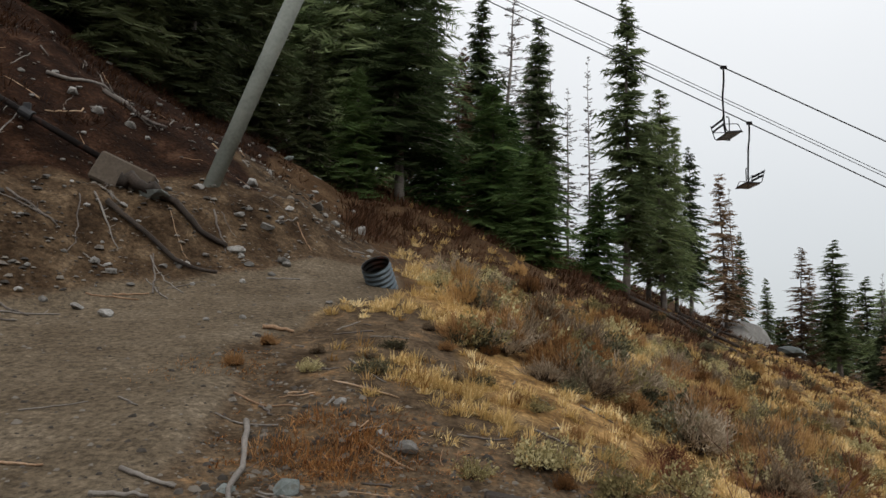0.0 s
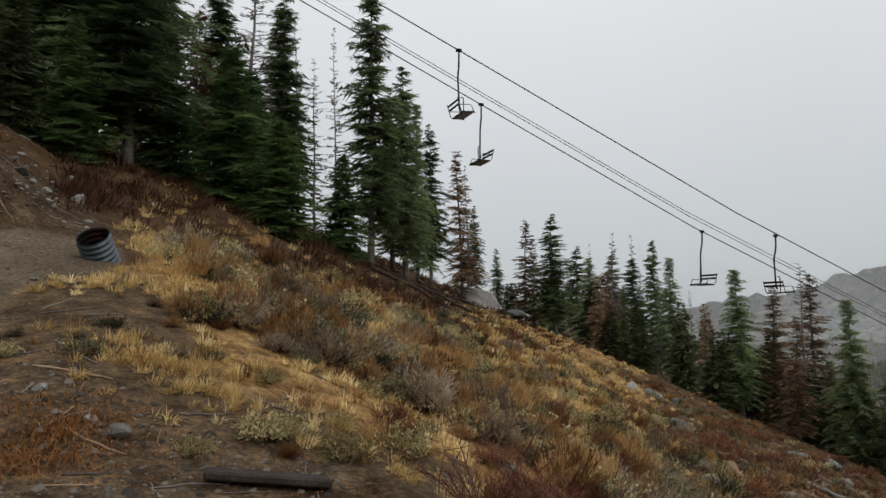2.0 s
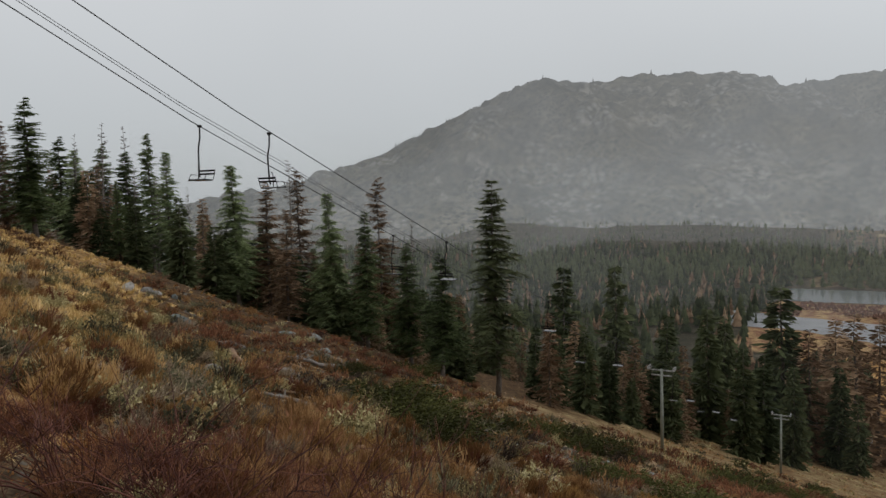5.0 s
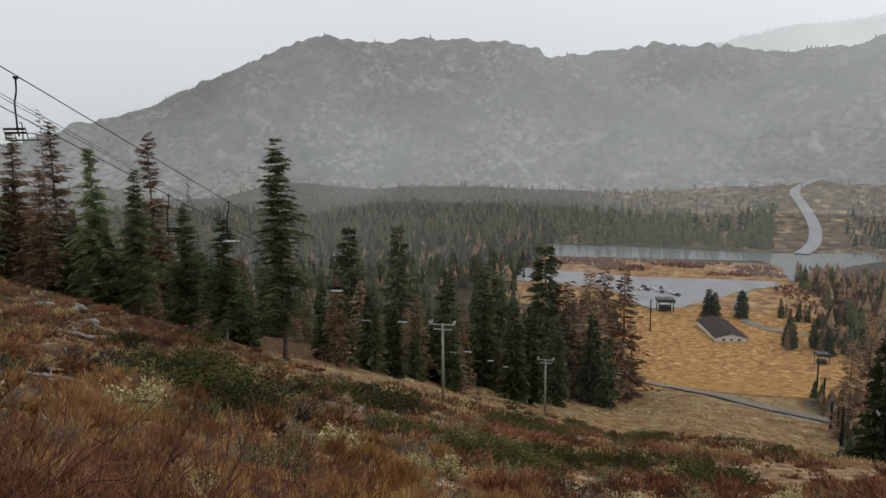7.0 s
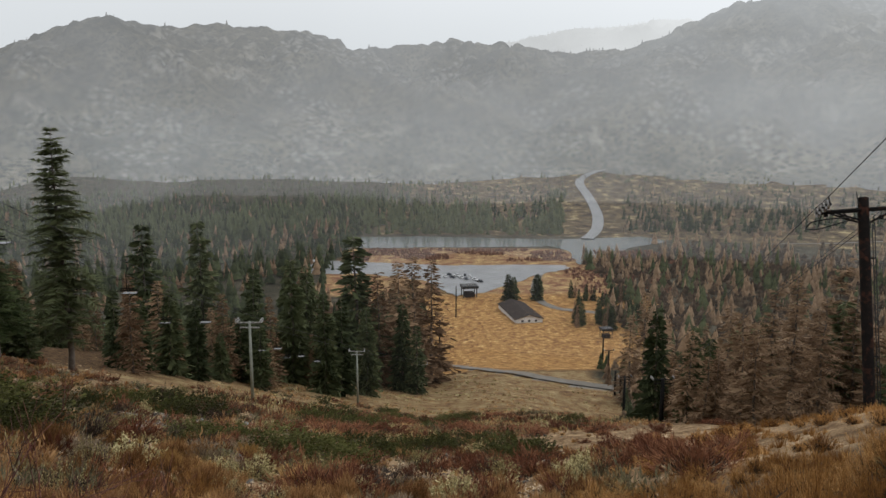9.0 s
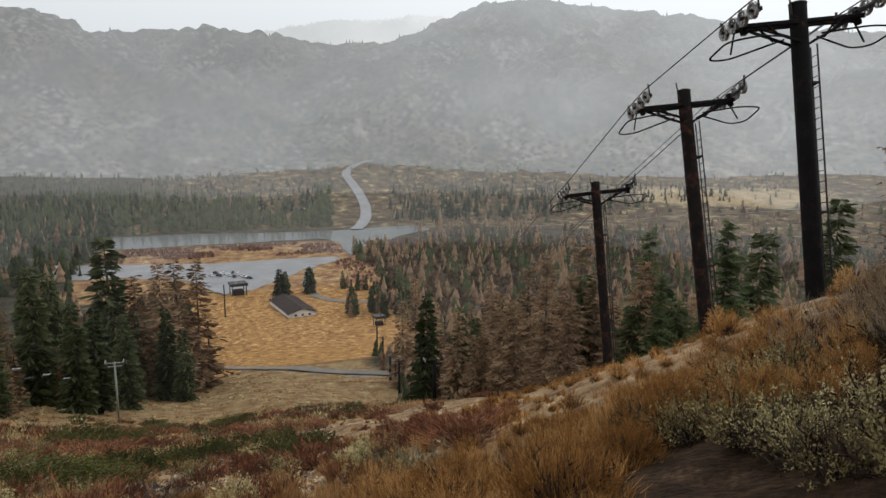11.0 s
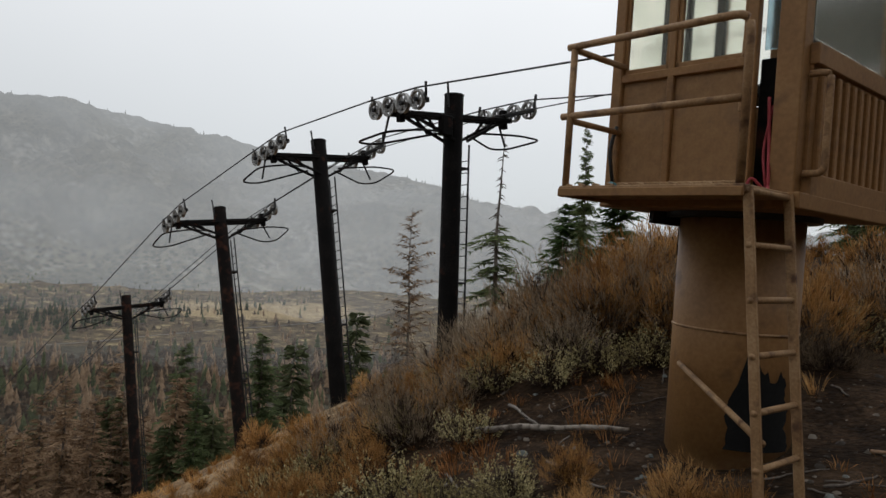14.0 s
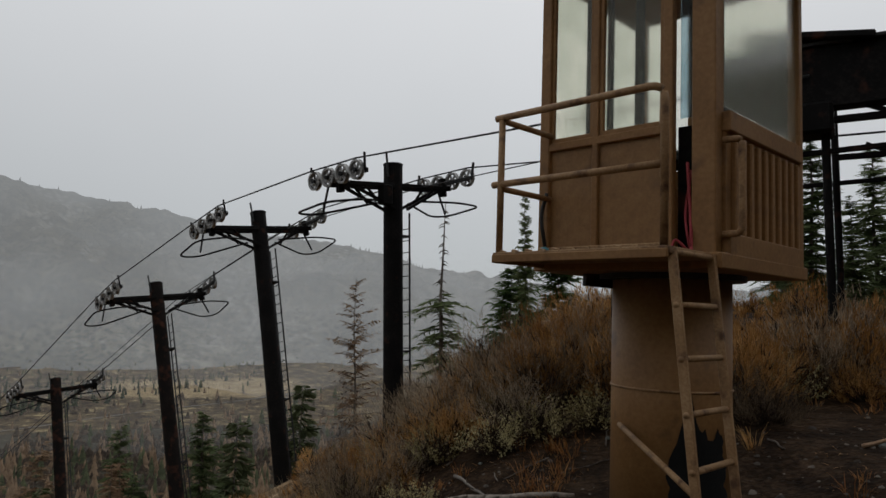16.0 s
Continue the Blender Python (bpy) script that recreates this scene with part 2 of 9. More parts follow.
def richer(c, amount=1.16):
    """The same tone, more strongly coloured where it is an earth colour."""
    if c[0] < c[1]:
        return c
    grey = 0.3 * c[0] + 0.59 * c[1] + 0.11 * c[2]
    return tuple(max(0.002, grey + (v - grey) * amount) for v in c)


def leaf(name, colours, through=0.25, rough=0.7):
    """Foliage: each blade or spray with a tone of its own, and some light passing through."""
    colours = [richer(c) for c in colours]
    m = surface(name, colours, size=2.0, rough=rough, bump=0, island=0.36, per_object=0.42, spec=0.06, clump=0.5)
    n, l = m.node_tree.nodes, m.node_tree.links
    bsdf, out = n["Principled BSDF"], n["Material Output"]
    tr = n.new("ShaderNodeBsdfTranslucent")
    l.new(bsdf.inputs["Base Color"].links[0].from_socket, tr.inputs["Color"])
    mix = n.new("ShaderNodeMixShader")
    mix.inputs[0].default_value = through
    l.new(bsdf.outputs[0], mix.inputs[1])
    l.new(tr.outputs[0], mix.inputs[2])
    l.new(mix.outputs[0], out.inputs["Surface"])
    return m


BIRCH = surface("pale_speckled_bark", [(0.045, 0.036, 0.030), (0.25, 0.215, 0.18), (0.36, 0.32, 0.28)], 0.06, 0.85, 0.4, stain=((0.05, 0.036, 0.026), 0.07, 0.5, 0.66))
BARK = surface("bark", [(0.05, 0.04, 0.033), (0.12, 0.10, 0.085), (0.2, 0.175, 0.15)], 0.3, 0.9, 0.6)
GREY_WOOD = surface("weathered_wood", [(0.098, 0.086, 0.075), (0.188, 0.165, 0.143), (0.270, 0.247, 0.217)], 0.2, 0.9, 0.5)
RED_WOOD = surface("fresh_wood", [(0.15, 0.085, 0.05), (0.27, 0.165, 0.095), (0.40, 0.28, 0.18)], 0.15, 0.85, 0.4, per_object=0.3)
FIR = leaf("fir_needles", [(0.042, 0.059, 0.025), (0.100, 0.130, 0.055), (0.175, 0.212, 0.094)], 0.42)
YOUNG_FIR = leaf("young_fir_needles", [(0.028, 0.052, 0.017), (0.062, 0.105, 0.033), (0.110, 0.160, 0.054)], 0.35)
# paler than FIR: haze among the near firs is lifted into this tone
PALE_FIR = leaf("pale_fir_needles", [(0.100, 0.135, 0.064), (0.235, 0.290, 0.135), (0.370, 0.430, 0.215)], 0.5)
FAR_FIR = leaf("lower_wood_needles", [(0.027, 0.035, 0.016), (0.058, 0.070, 0.032), (0.102, 0.116, 0.055)])
RUST_NEEDLE = leaf("rust_needles", [(0.098, 0.064, 0.041), (0.190, 0.128, 0.084), (0.310, 0.222, 0.150)])
DEAD_TWIG = surface("dead_twigs", [(0.06, 0.052, 0.046), (0.13, 0.112, 0.098), (0.22, 0.195, 0.17)], 0.5, 0.9, 0, island=0.5)
STRAW = leaf("straw_grass", [(0.50, 0.360, 0.175), (0.79, 0.610, 0.335), (0.95, 0.805, 0.520)], 0.4)
TAN_GRASS = leaf("tan_grass", [(0.235, 0.138, 0.060), (0.415, 0.265, 0.125), (0.590, 0.405, 0.215)], 0.35)
RUSSET = leaf("russet_stems", [(0.125, 0.054, 0.025), (0.258, 0.125, 0.056), (0.400, 0.225, 0.110)], 0.25)
ORANGE_BRUSH = leaf("orange_brush", [(0.190, 0.098, 0.040), (0.375, 0.208, 0.090), (0.590, 0.380, 0.190)], 0.2)
DARK_SAGE = leaf("dark_sage_leaves", [(0.052, 0.048, 0.030), (0.105, 0.098, 0.062), (0.190, 0.175, 0.115)], 0.15)
SAGE = leaf("sage_leaves", [(0.165, 0.138, 0.072), (0.360, 0.310, 0.170), (0.580, 0.520, 0.320)], 0.2)
DRY_CHIPS = leaf("bark_chips", [(0.18, 0.125, 0.080), (0.36, 0.270, 0.185), (0.60, 0.50, 0.37)], 0.05)
MANZANITA = leaf("evergreen_shrub", [(0.026, 0.028, 0.008), (0.056, 0.058, 0.016), (0.100, 0.102, 0.032)], 0.2)
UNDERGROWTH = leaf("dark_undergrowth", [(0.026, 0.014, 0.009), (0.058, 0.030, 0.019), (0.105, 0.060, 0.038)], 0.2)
LITTER = leaf("needle_litter", [(0.20, 0.085, 0.035), (0.36, 0.17, 0.07), (0.52, 0.30, 0.14)], 0.1)
THICKET = leaf("leafless_thicket", [(0.050, 0.036, 0.025), (0.100, 0.073, 0.051), (0.165, 0.125, 0.090)], 0.2)
WINE_TWIG = leaf("wine_red_twigs", [(0.085, 0.034, 0.022), (0.165, 0.076, 0.047), (0.28, 0.150, 0.092)], 0.2)
WILLOW = leaf("willow_scrub", [(0.085, 0.044, 0.032), (0.165, 0.090, 0.064), (0.26, 0.155, 0.110)], 0.2)
GREY_BRUSH = leaf("grey_brush", [(0.130, 0.098, 0.068), (0.270, 0.212, 0.152), (0.420, 0.345, 0.260)], 0.2)
BROWN_BRUSH = leaf("brown_brush", [(0.135, 0.072, 0.035), (0.265, 0.152, 0.076), (0.430, 0.275, 0.150)], 0.25)
WET_SEAT = surface("wet_seat", [(0.03, 0.03, 0.03), (0.05, 0.05, 0.05), (0.07, 0.07, 0.07)], 0.3, 0.16, 0.05, spec=0.8)
STEM = surface("shrub_stems", [(0.022, 0.015, 0.011), (0.048, 0.034, 0.026), (0.10, 0.076, 0.060)], 0.2, 0.9, 0, island=0.4, spec=0.05)
ROCK = surface("granite", [(0.10, 0.092, 0.082), (0.20, 0.188, 0.17), (0.35, 0.335, 0.31)], 0.25, 0.8, 0.6, per_object=0.45, stain=((0.10, 0.085, 0.06), 0.15, 0.55, 0.75))
WET_BARK = surface("dark_wet_bark", [(0.014, 0.011, 0.009), (0.034, 0.025, 0.019), (0.075, 0.055, 0.040)], 0.25, 0.85, 0.7)
GREEN_ROCK = surface("grey_green_stone", [(0.070, 0.080, 0.075), (0.130, 0.145, 0.135), (0.220, 0.240, 0.225)], 0.3, 0.75, 0.6, per_object=0.3, stain=((0.09, 0.075, 0.055), 0.2, 0.55, 0.75))
CONCRETE = surface("old_concrete", [(0.055, 0.043, 0.032), (0.095, 0.075, 0.056), (0.140, 0.112, 0.086)], 0.4, 0.9, 0.5, stain=((0.07, 0.052, 0.036), 0.35, 0.45, 0.65))
ZINC = surface("corrugated_zinc", [(0.050, 0.066, 0.076), (0.085, 0.108, 0.122), (0.140, 0.168, 0.186)], 0.3, 0.5, 0.2, metal=0.5, stain=((0.10, 0.07, 0.05), 0.2, 0.6, 0.75))
POLE_PAINT = surface("grey_green_pole_paint", [(0.15, 0.16, 0.14), (0.22, 0.235, 0.205), (0.28, 0.295, 0.26)], 0.6, 0.75, 0.2)
BLACK_STEEL = surface("tarred_steel", [(0.004, 0.004, 0.004), (0.007, 0.0065, 0.0065), (0.019, 0.016, 0.015)], 0.5, 0.6, 0.3, metal=0.0, spec=0.07, stain=((0.060, 0.024, 0.015), 0.3, 0.60, 0.78))
RUSTY_STEEL = surface("rusty_black_steel", [(0.005, 0.005, 0.005), (0.011, 0.009, 0.008), (0.024, 0.017, 0.015)], 0.4, 0.7, 0.3, spec=0.07, stain=((0.075, 0.030, 0.019), 0.3, 0.52, 0.72))
DARK_STEEL = surface("dark_steel", [(0.015, 0.015, 0.016), (0.03, 0.03, 0.031), (0.055, 0.053, 0.05)], 0.4, 0.5, 0.2, metal=0.2, spec=0.2)
WHEEL_METAL = surface("worn_sheave_metal", [(0.20, 0.20, 0.20), (0.36, 0.36, 0.355), (0.5, 0.5, 0.49)], 0.2, 0.5, 0.2, metal=0.4, stain=((0.07, 0.06, 0.055), 0.12, 0.52, 0.65))
CABLE = surface("steel_rope", [(0.03, 0.03, 0.031), (0.05, 0.05, 0.051), (0.08, 0.08, 0.08)], 0.1, 0.6, 0, metal=0.5)
PANEL_PAINT = surface("hammered_brown_panel", [(0.200, 0.105, 0.040), (0.250, 0.135, 0.052), (0.300, 0.168, 0.068)], 0.06, 0.5, 0.9, fine=3.0, stain=((0.12, 0.065, 0.034), 0.3, 0.55, 0.8))
BROWN_PAINT = surface("brown_paint", [(0.190, 0.096, 0.034), (0.250, 0.130, 0.048), (0.310, 0.170, 0.068)], 0.35, 0.55, 0.25, stain=((0.10, 0.055, 0.03), 0.22, 0.60, 0.8))
WORN_BROWN = surface("worn_brown_paint", [(0.180, 0.100, 0.045), (0.290, 0.170, 0.080), (0.400, 0.260, 0.140)], 0.2, 0.6, 0.3, stain=((0.09, 0.045, 0.025), 0.12, 0.55, 0.7))
WHITE_WALL = surface("white_siding", [(0.55, 0.55, 0.54), (0.7, 0.7, 0.69), (0.8, 0.8, 0.79)], 2.0, 0.8, 0.1)
DARK_ROOF = surface("dark_shingles", [(0.022, 0.017, 0.015), (0.036, 0.028, 0.025), (0.055, 0.044, 0.039)], 1.5, 0.95, 0.3, spec=0.1)
ASPHALT = surface("wet_asphalt", [(0.13, 0.135, 0.14), (0.19, 0.195, 0.20), (0.26, 0.265, 0.27)], 12, 0.45, 0.05)
CAR_WHITE = surface("white_car_paint", [(0.6, 0.6, 0.6), (0.72, 0.72, 0.72), (0.8, 0.8, 0.8)], 1.0, 0.35, 0)
CAR_DARK = surface("dark_car_paint", [(0.03, 0.035, 0.045), (0.05, 0.055, 0.07), (0.08, 0.085, 0.10)], 1.0, 0.35, 0, per_object=0.4)
DARK_GLASS = surface("dark_window_glass", [(0.02, 0.022, 0.025), (0.03, 0.033, 0.036), (0.05, 0.053, 0.056)], 1.0, 0.15, 0)
BLACK_HOLE = surface("hole_black", [(0.004, 0.004, 0.004), (0.007, 0.007, 0.007), (0.012, 0.012, 0.011)], 0.3, 0.9, 0.1)
RED_CLOTH = surface("red_strap", [(0.22, 0.025, 0.035), (0.34, 0.05, 0.06), (0.46, 0.09, 0.10)], 0.1, 0.7, 0.2)
TEAL = surface("teal_plastic", [(0.04, 0.14, 0.17), (0.07, 0.22, 0.26), (0.12, 0.3, 0.34)], 0.1, 0.6, 0.1)


def ground_material():
    m = surface("mountain_ground", [(0.030, 0.016, 0.007), (0.064, 0.036, 0.018), (0.122, 0.077, 0.042)], 0.6, 0.9, 1.0, fine=9, spec=0.06)
    n, l = m.node_tree.nodes, m.node_tree.links
    bsdf = n["Principled BSDF"]
    bsdf.inputs["Normal"].links[0].from_node.inputs["Distance"].default_value = 0.07
    colour = bsdf.inputs["Base Color"].links[0].from_socket
    co = n.new("ShaderNodeTexCoord")

    def zone(colour, mask, tones, size, edge=0.35):
        tones = [richer(c) for c in tones]
        attr = n.new("ShaderNodeAttribute")
        attr.attribute_name = mask
        noise_a = n.new("ShaderNodeTexNoise")
        noise_a.inputs["Scale"].default_value, noise_a.inputs["Detail"].default_value, noise_a.inputs["Roughness"].default_value = 1.0 / size, 8, 0.7
        l.new(co.outputs["Object"], noise_a.inputs["Vector"])
        ramp = n.new("ShaderNodeValToRGB")
        e = ramp.color_ramp.elements
        while len(e) < len(tones):
            e.new(0.5)
        for k, c in enumerate(tones):
            e[k].position, e[k].color = 0.32 + 0.36 * k / (len(tones) - 1), (*c, 1)
        l.new(noise_a.outputs["Fac"], ramp.inputs[0])
        fray = n.new("ShaderNodeMath")
        fray.operation = "MULTIPLY_ADD"
        fray.inputs[1].default_value = edge
        shift = n.new("ShaderNodeMath")
        shift.operation = "SUBTRACT"
        shift.inputs[1].default_value = edge / 2
        l.new(noise_a.outputs["Fac"], fray.inputs[0])
        l.new(attr.outputs["Fac"], fray.inputs[2])
        l.new(fray.outputs[0], shift.inputs[0])
        cut = n.new("ShaderNodeMapRange")
        cut.inputs["From Min"].default_value, cut.inputs["From Max"].default_value = 0.3, 0.7
        l.new(shift.outputs[0], cut.inputs["Value"])
        mix = n.new("ShaderNodeMix")
        mix.data_type = "RGBA"
        l.new(cut.outputs[0], mix.inputs["Factor"])
        l.new(colour, mix.inputs["A"])
        l.new(ramp.outputs[0], mix.inputs["B"])
        return mix.outputs["Result"]

    colour = zone(colour, "grassy", [(0.040, 0.023, 0.011), (0.125, 0.075, 0.036), (0.290, 0.185, 0.090), (0.50, 0.36, 0.19)], 0.6)
    colour = zone(colour, "russet", [(0.015, 0.009, 0.005), (0.040, 0.024, 0.013), (0.086, 0.055, 0.032), (0.22, 0.16, 0.10)], 0.7)
    colour = zone(colour, "stony", [(0.055, 0.034, 0.020), (0.135, 0.089, 0.053), (0.255, 0.182, 0.115), (0.46, 0.365, 0.25)], 0.8)
    colour = zone(colour, "run", [(0.075, 0.045, 0.027), (0.145, 0.092, 0.052), (0.20, 0.152, 0.088), (0.33, 0.26, 0.155)], 3.5)
    colour = zone(colour, "meadow", [(0.095, 0.053, 0.029), (0.200, 0.112, 0.054), (0.300, 0.182, 0.084), (0.52, 0.38, 0.19)], 3.0)
    colour = zone(colour, "forest", [(0.02, 0.02, 0.014), (0.045, 0.04, 0.028), (0.10, 0.09, 0.07)], 9.0)
    colour = zone(colour, "heath", [(0.020, 0.016, 0.012), (0.056, 0.041, 0.027), (0.120, 0.092, 0.056), (0.36, 0.295, 0.175)], 14.0)
    colour = zone(colour, "field", [(0.20, 0.155, 0.095), (0.30, 0.235, 0.145), (0.40, 0.325, 0.21)], 14.0, 0.7)
    # dark knoll soil; the backlit side's shade is painted into its tones
    colour = zone(colour, "shaded_soil", [(0.008, 0.005, 0.0035), (0.023, 0.0145, 0.009), (0.060, 0.040, 0.026)], 0.35)
    colour = zone(colour, "duff", [(0.006, 0.003, 0.002), (0.013, 0.0065, 0.004), (0.026, 0.013, 0.008), (0.060, 0.034, 0.022)], 0.5)
    colour = zone(colour, "spoil", [(0.016, 0.010, 0.006), (0.040, 0.026, 0.016), (0.074, 0.051, 0.032), (0.14, 0.102, 0.068)], 0.45)
    colour = zone(colour, "gravel", [(0.024, 0.016, 0.010), (0.056, 0.039, 0.025), (0.095, 0.069, 0.046), (0.180, 0.112, 0.062)], 0.35)
    colour = zone(colour, "marsh", [(0.09, 0.045, 0.03), (0.17, 0.095, 0.06), (0.26, 0.18, 0.10), (0.40, 0.30, 0.16)], 8.0)
    colour = zone(colour, "road", [(0.072, 0.055, 0.038), (0.105, 0.083, 0.059), (0.142, 0.115, 0.085)], 0.9, 0.15)
    colour = zone(colour, "track", [(0.15, 0.14, 0.125), (0.20, 0.19, 0.17), (0.25, 0.24, 0.22)], 6.0, 0.2)
    # grit: every patch carries fine lighter and darker grains and small stones
    grit, grit_range, stones, stone_range, both, gritty = (n.new("ShaderNodeTexNoise"), n.new("ShaderNodeMapRange"), n.new("ShaderNodeTexVoronoi"), n.new("ShaderNodeMapRange"),
                                                           n.new("ShaderNodeMath"), n.new("ShaderNodeVectorMath"))
    grit.inputs["Scale"].default_value, grit.inputs["Detail"].default_value, grit.inputs["Roughness"].default_value = 22.0, 6, 0.75
    grit_range.inputs["From Min"].default_value, grit_range.inputs["From Max"].default_value = 0.33, 0.67
    grit_range.inputs["To Min"].default_value, grit_range.inputs["To Max"].default_value = 0.45, 1.55
    stones.inputs["Scale"].default_value = 26.0
    stone_range.inputs["From Min"].default_value, stone_range.inputs["From Max"].default_value = 0.0, 1.0
    stone_range.inputs["To Min"].default_value, stone_range.inputs["To Max"].default_value = 0.75, 1.3
    both.operation, gritty.operation = "MULTIPLY", "SCALE"
    l.new(co.outputs["Object"], grit.inputs["Vector"])
    l.new(co.outputs["Object"], stones.inputs["Vector"])
    l.new(grit.outputs["Fac"], grit_range.inputs["Value"])
    l.new(stones.outputs["Color"], stone_range.inputs["Value"])
    l.new(grit_range.outputs[0], both.inputs[0])
    l.new(stone_range.outputs[0], both.inputs[1])
    l.new(colour, gritty.inputs[0])
    l.new(both.outputs[0], gritty.inputs["Scale"])
    l.new(gritty.outputs[0], bsdf.inputs["Base Color"])
    return m


# ---------------------------------------------------------------- the ground, one sheet
def valley_road_distance(x, y):
    """How far a place lies from the service track that crosses the run below."""
    line_x = np.interp(y, [-90, -60, -42, -28, -12, 6, 30, 62], [203, 207, 215, 228, 258, 295, 325, 352])
    return np.abs(x - line_x)


def zone_masks(x, y):
    r = np.hypot(x, y)
    edge = x - edge_line(y)
    road = road_mask(x, y)
    turn = np.degrees(np.arctan2(x, y)) + 4 * bumps(x, y, 3.0, 17) - 7 * smooth(6, 10, r) * smooth(24, 14, r) + 9 * smooth(7.0, 4.5, r)
    brow = smooth(-0.2, 0.35, 0.72 * (y - 5.0 + 0.95 * x) + 0.25 * bumps(x, y, 1.1, 15)) * smooth(-1.7, -1.1, x)
    brow = brow + (smooth(-0.6, 0.5, edge + 0.35 * bumps(x, y, 1.1, 15)) - brow) * smooth(8.5, 10.5, y)
    slope_grass = brow * smooth(0.5, 4, y) * (1 - smooth(29, 40, turn)) * (1 - smooth(44, 60, y)) * (1 - 0.9 * smooth(12, 17, y - 0.55 * x) * smooth(28, 20, turn))
    russet = smooth(29, 40, turn) * smooth(1.0, 2.5, edge) * (1 - smooth(38, 60, x) * (1 - smooth(18, 34, y - 0.06 * x))) * (1 - smooth(150, 190, x)) * smooth(-30, 0, y)
    bank_brush = smooth(1.2, 3.2, x + 0.15 * y) * smooth(-0.5, -3, y) * (1 - smooth(20, 30, x))
    run = smooth(35, 60, x) * (1 - smooth(230, 260, x)) * (1 - smooth(20, 38, y - 0.06 * x))
    meadow = smooth(235, 262, x) * (1 - smooth(430, 450, x)) * smooth(-150, -110, y) * (1 - smooth(30, 60, y))
    forest = np.maximum(smooth(60, 85, y) * smooth(15, 40, x), smooth(400, 430, x) * (1 - meadow))
    forest = np.maximum(forest, smooth(-45, -60, y) * (1 - meadow))
    track = 1 - smooth(2.2, 3.2, valley_road_distance(x, y))
    track = track * smooth(-90, -70, y) * (1 - smooth(40, 60, y))
    shaded_soil = smooth(1.5, -1.0, y) * (1 - smooth(6, 13, x))
    heath = smooth(690, 720, r) * smooth(80, 40, y)
    gravel = smooth(-3.2, -2.4, edge) * (1 - smooth(-0.4, 0.6, edge)) * (1 - road) * smooth(1.0, 2.0, y) * (1 - smooth(8.5, 10.5, y))
    gravel = np.maximum(gravel, smooth(6.2, 4.8, r) * (1 - smooth(1.6, 2.6, edge)) * smooth(-0.6, 0.0, edge) * smooth(1.5, 2.5, y))
    marsh = smooth(425, 445, x) * (1 - smooth(610, 625, x)) * smooth(-135, -120, y) * (1 - smooth(70, 85, y))
    bearing = np.degrees(np.arctan2(x, y))
    field = smooth(850, 890, r) * (1 - smooth(930, 1010, r)) * smooth(122, 126, bearing) * (1 - smooth(134, 141, bearing))
    upslope = bank_foot(y) - x + 0.5 * bumps(x, y, 1.3, 20)
    spoil = smooth(-0.5, 0.1, upslope) * (1 - smooth(1.7, 2.5, upslope)) * smooth(2, 5, y) * (1 - smooth(15, 18, y)) * (1 - road)
    duff = smooth(1.7, 2.5, upslope) * smooth(5, 8, y) * (1 - smooth(50, 60, y))
    stony = russet * smooth(55, 68, np.degrees(np.arctan2(x, y)) + 6 * bumps(x, y, 4.0, 18)) * (1 - smooth(48, 70, x))
    return dict(stony=stony, spoil=spoil, duff=duff, road=road, heath=heath, field=field, gravel=gravel, marsh=marsh, shaded_soil=shaded_soil, grassy=np.maximum(slope_grass, 0.45 * bank_brush), russet=russet, run=run, meadow=meadow, forest=forest, track=track)


def build_ground():
    rings = np.concatenate([[0.0], np.geomspace(0.5, 1130, 240)])
    turns = np.arange(480) * 2 * np.pi / 480
    rr, tt = np.meshgrid(rings[1:], turns, indexing="ij")
    x, y = np.concatenate([[0.0], (rr * np.sin(tt)).ravel()]), np.concatenate([[0.0], (rr * np.cos(tt)).ravel()])
    v = np.stack([x, y, height(x, y)], 1)
    n, k = len(turns), len(rings) - 1
    i, j = np.meshgrid(np.arange(k - 1), np.arange(n), indexing="ij")
    p, q = (1 + i * n + j).ravel(), (1 + i * n + (j + 1) % n).ravel()
    f = np.concatenate([np.stack([p, p + n, q + n], 1), np.stack([p, q + n, q], 1),
                        [[0, 1 + a, 1 + (a + 1) % n] for a in range(n)]])
    me = tri_mesh("ground", v, f[:, ::-1])
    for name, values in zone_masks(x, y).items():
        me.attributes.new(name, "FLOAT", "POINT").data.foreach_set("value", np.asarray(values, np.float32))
    me.shade_smooth()
    ob = mesh_object("ground", me, ground_material())
    return tagged(ob, "bare dirt and dry grass mountainside falling to a valley", "ground", kind="structure")


build_ground()


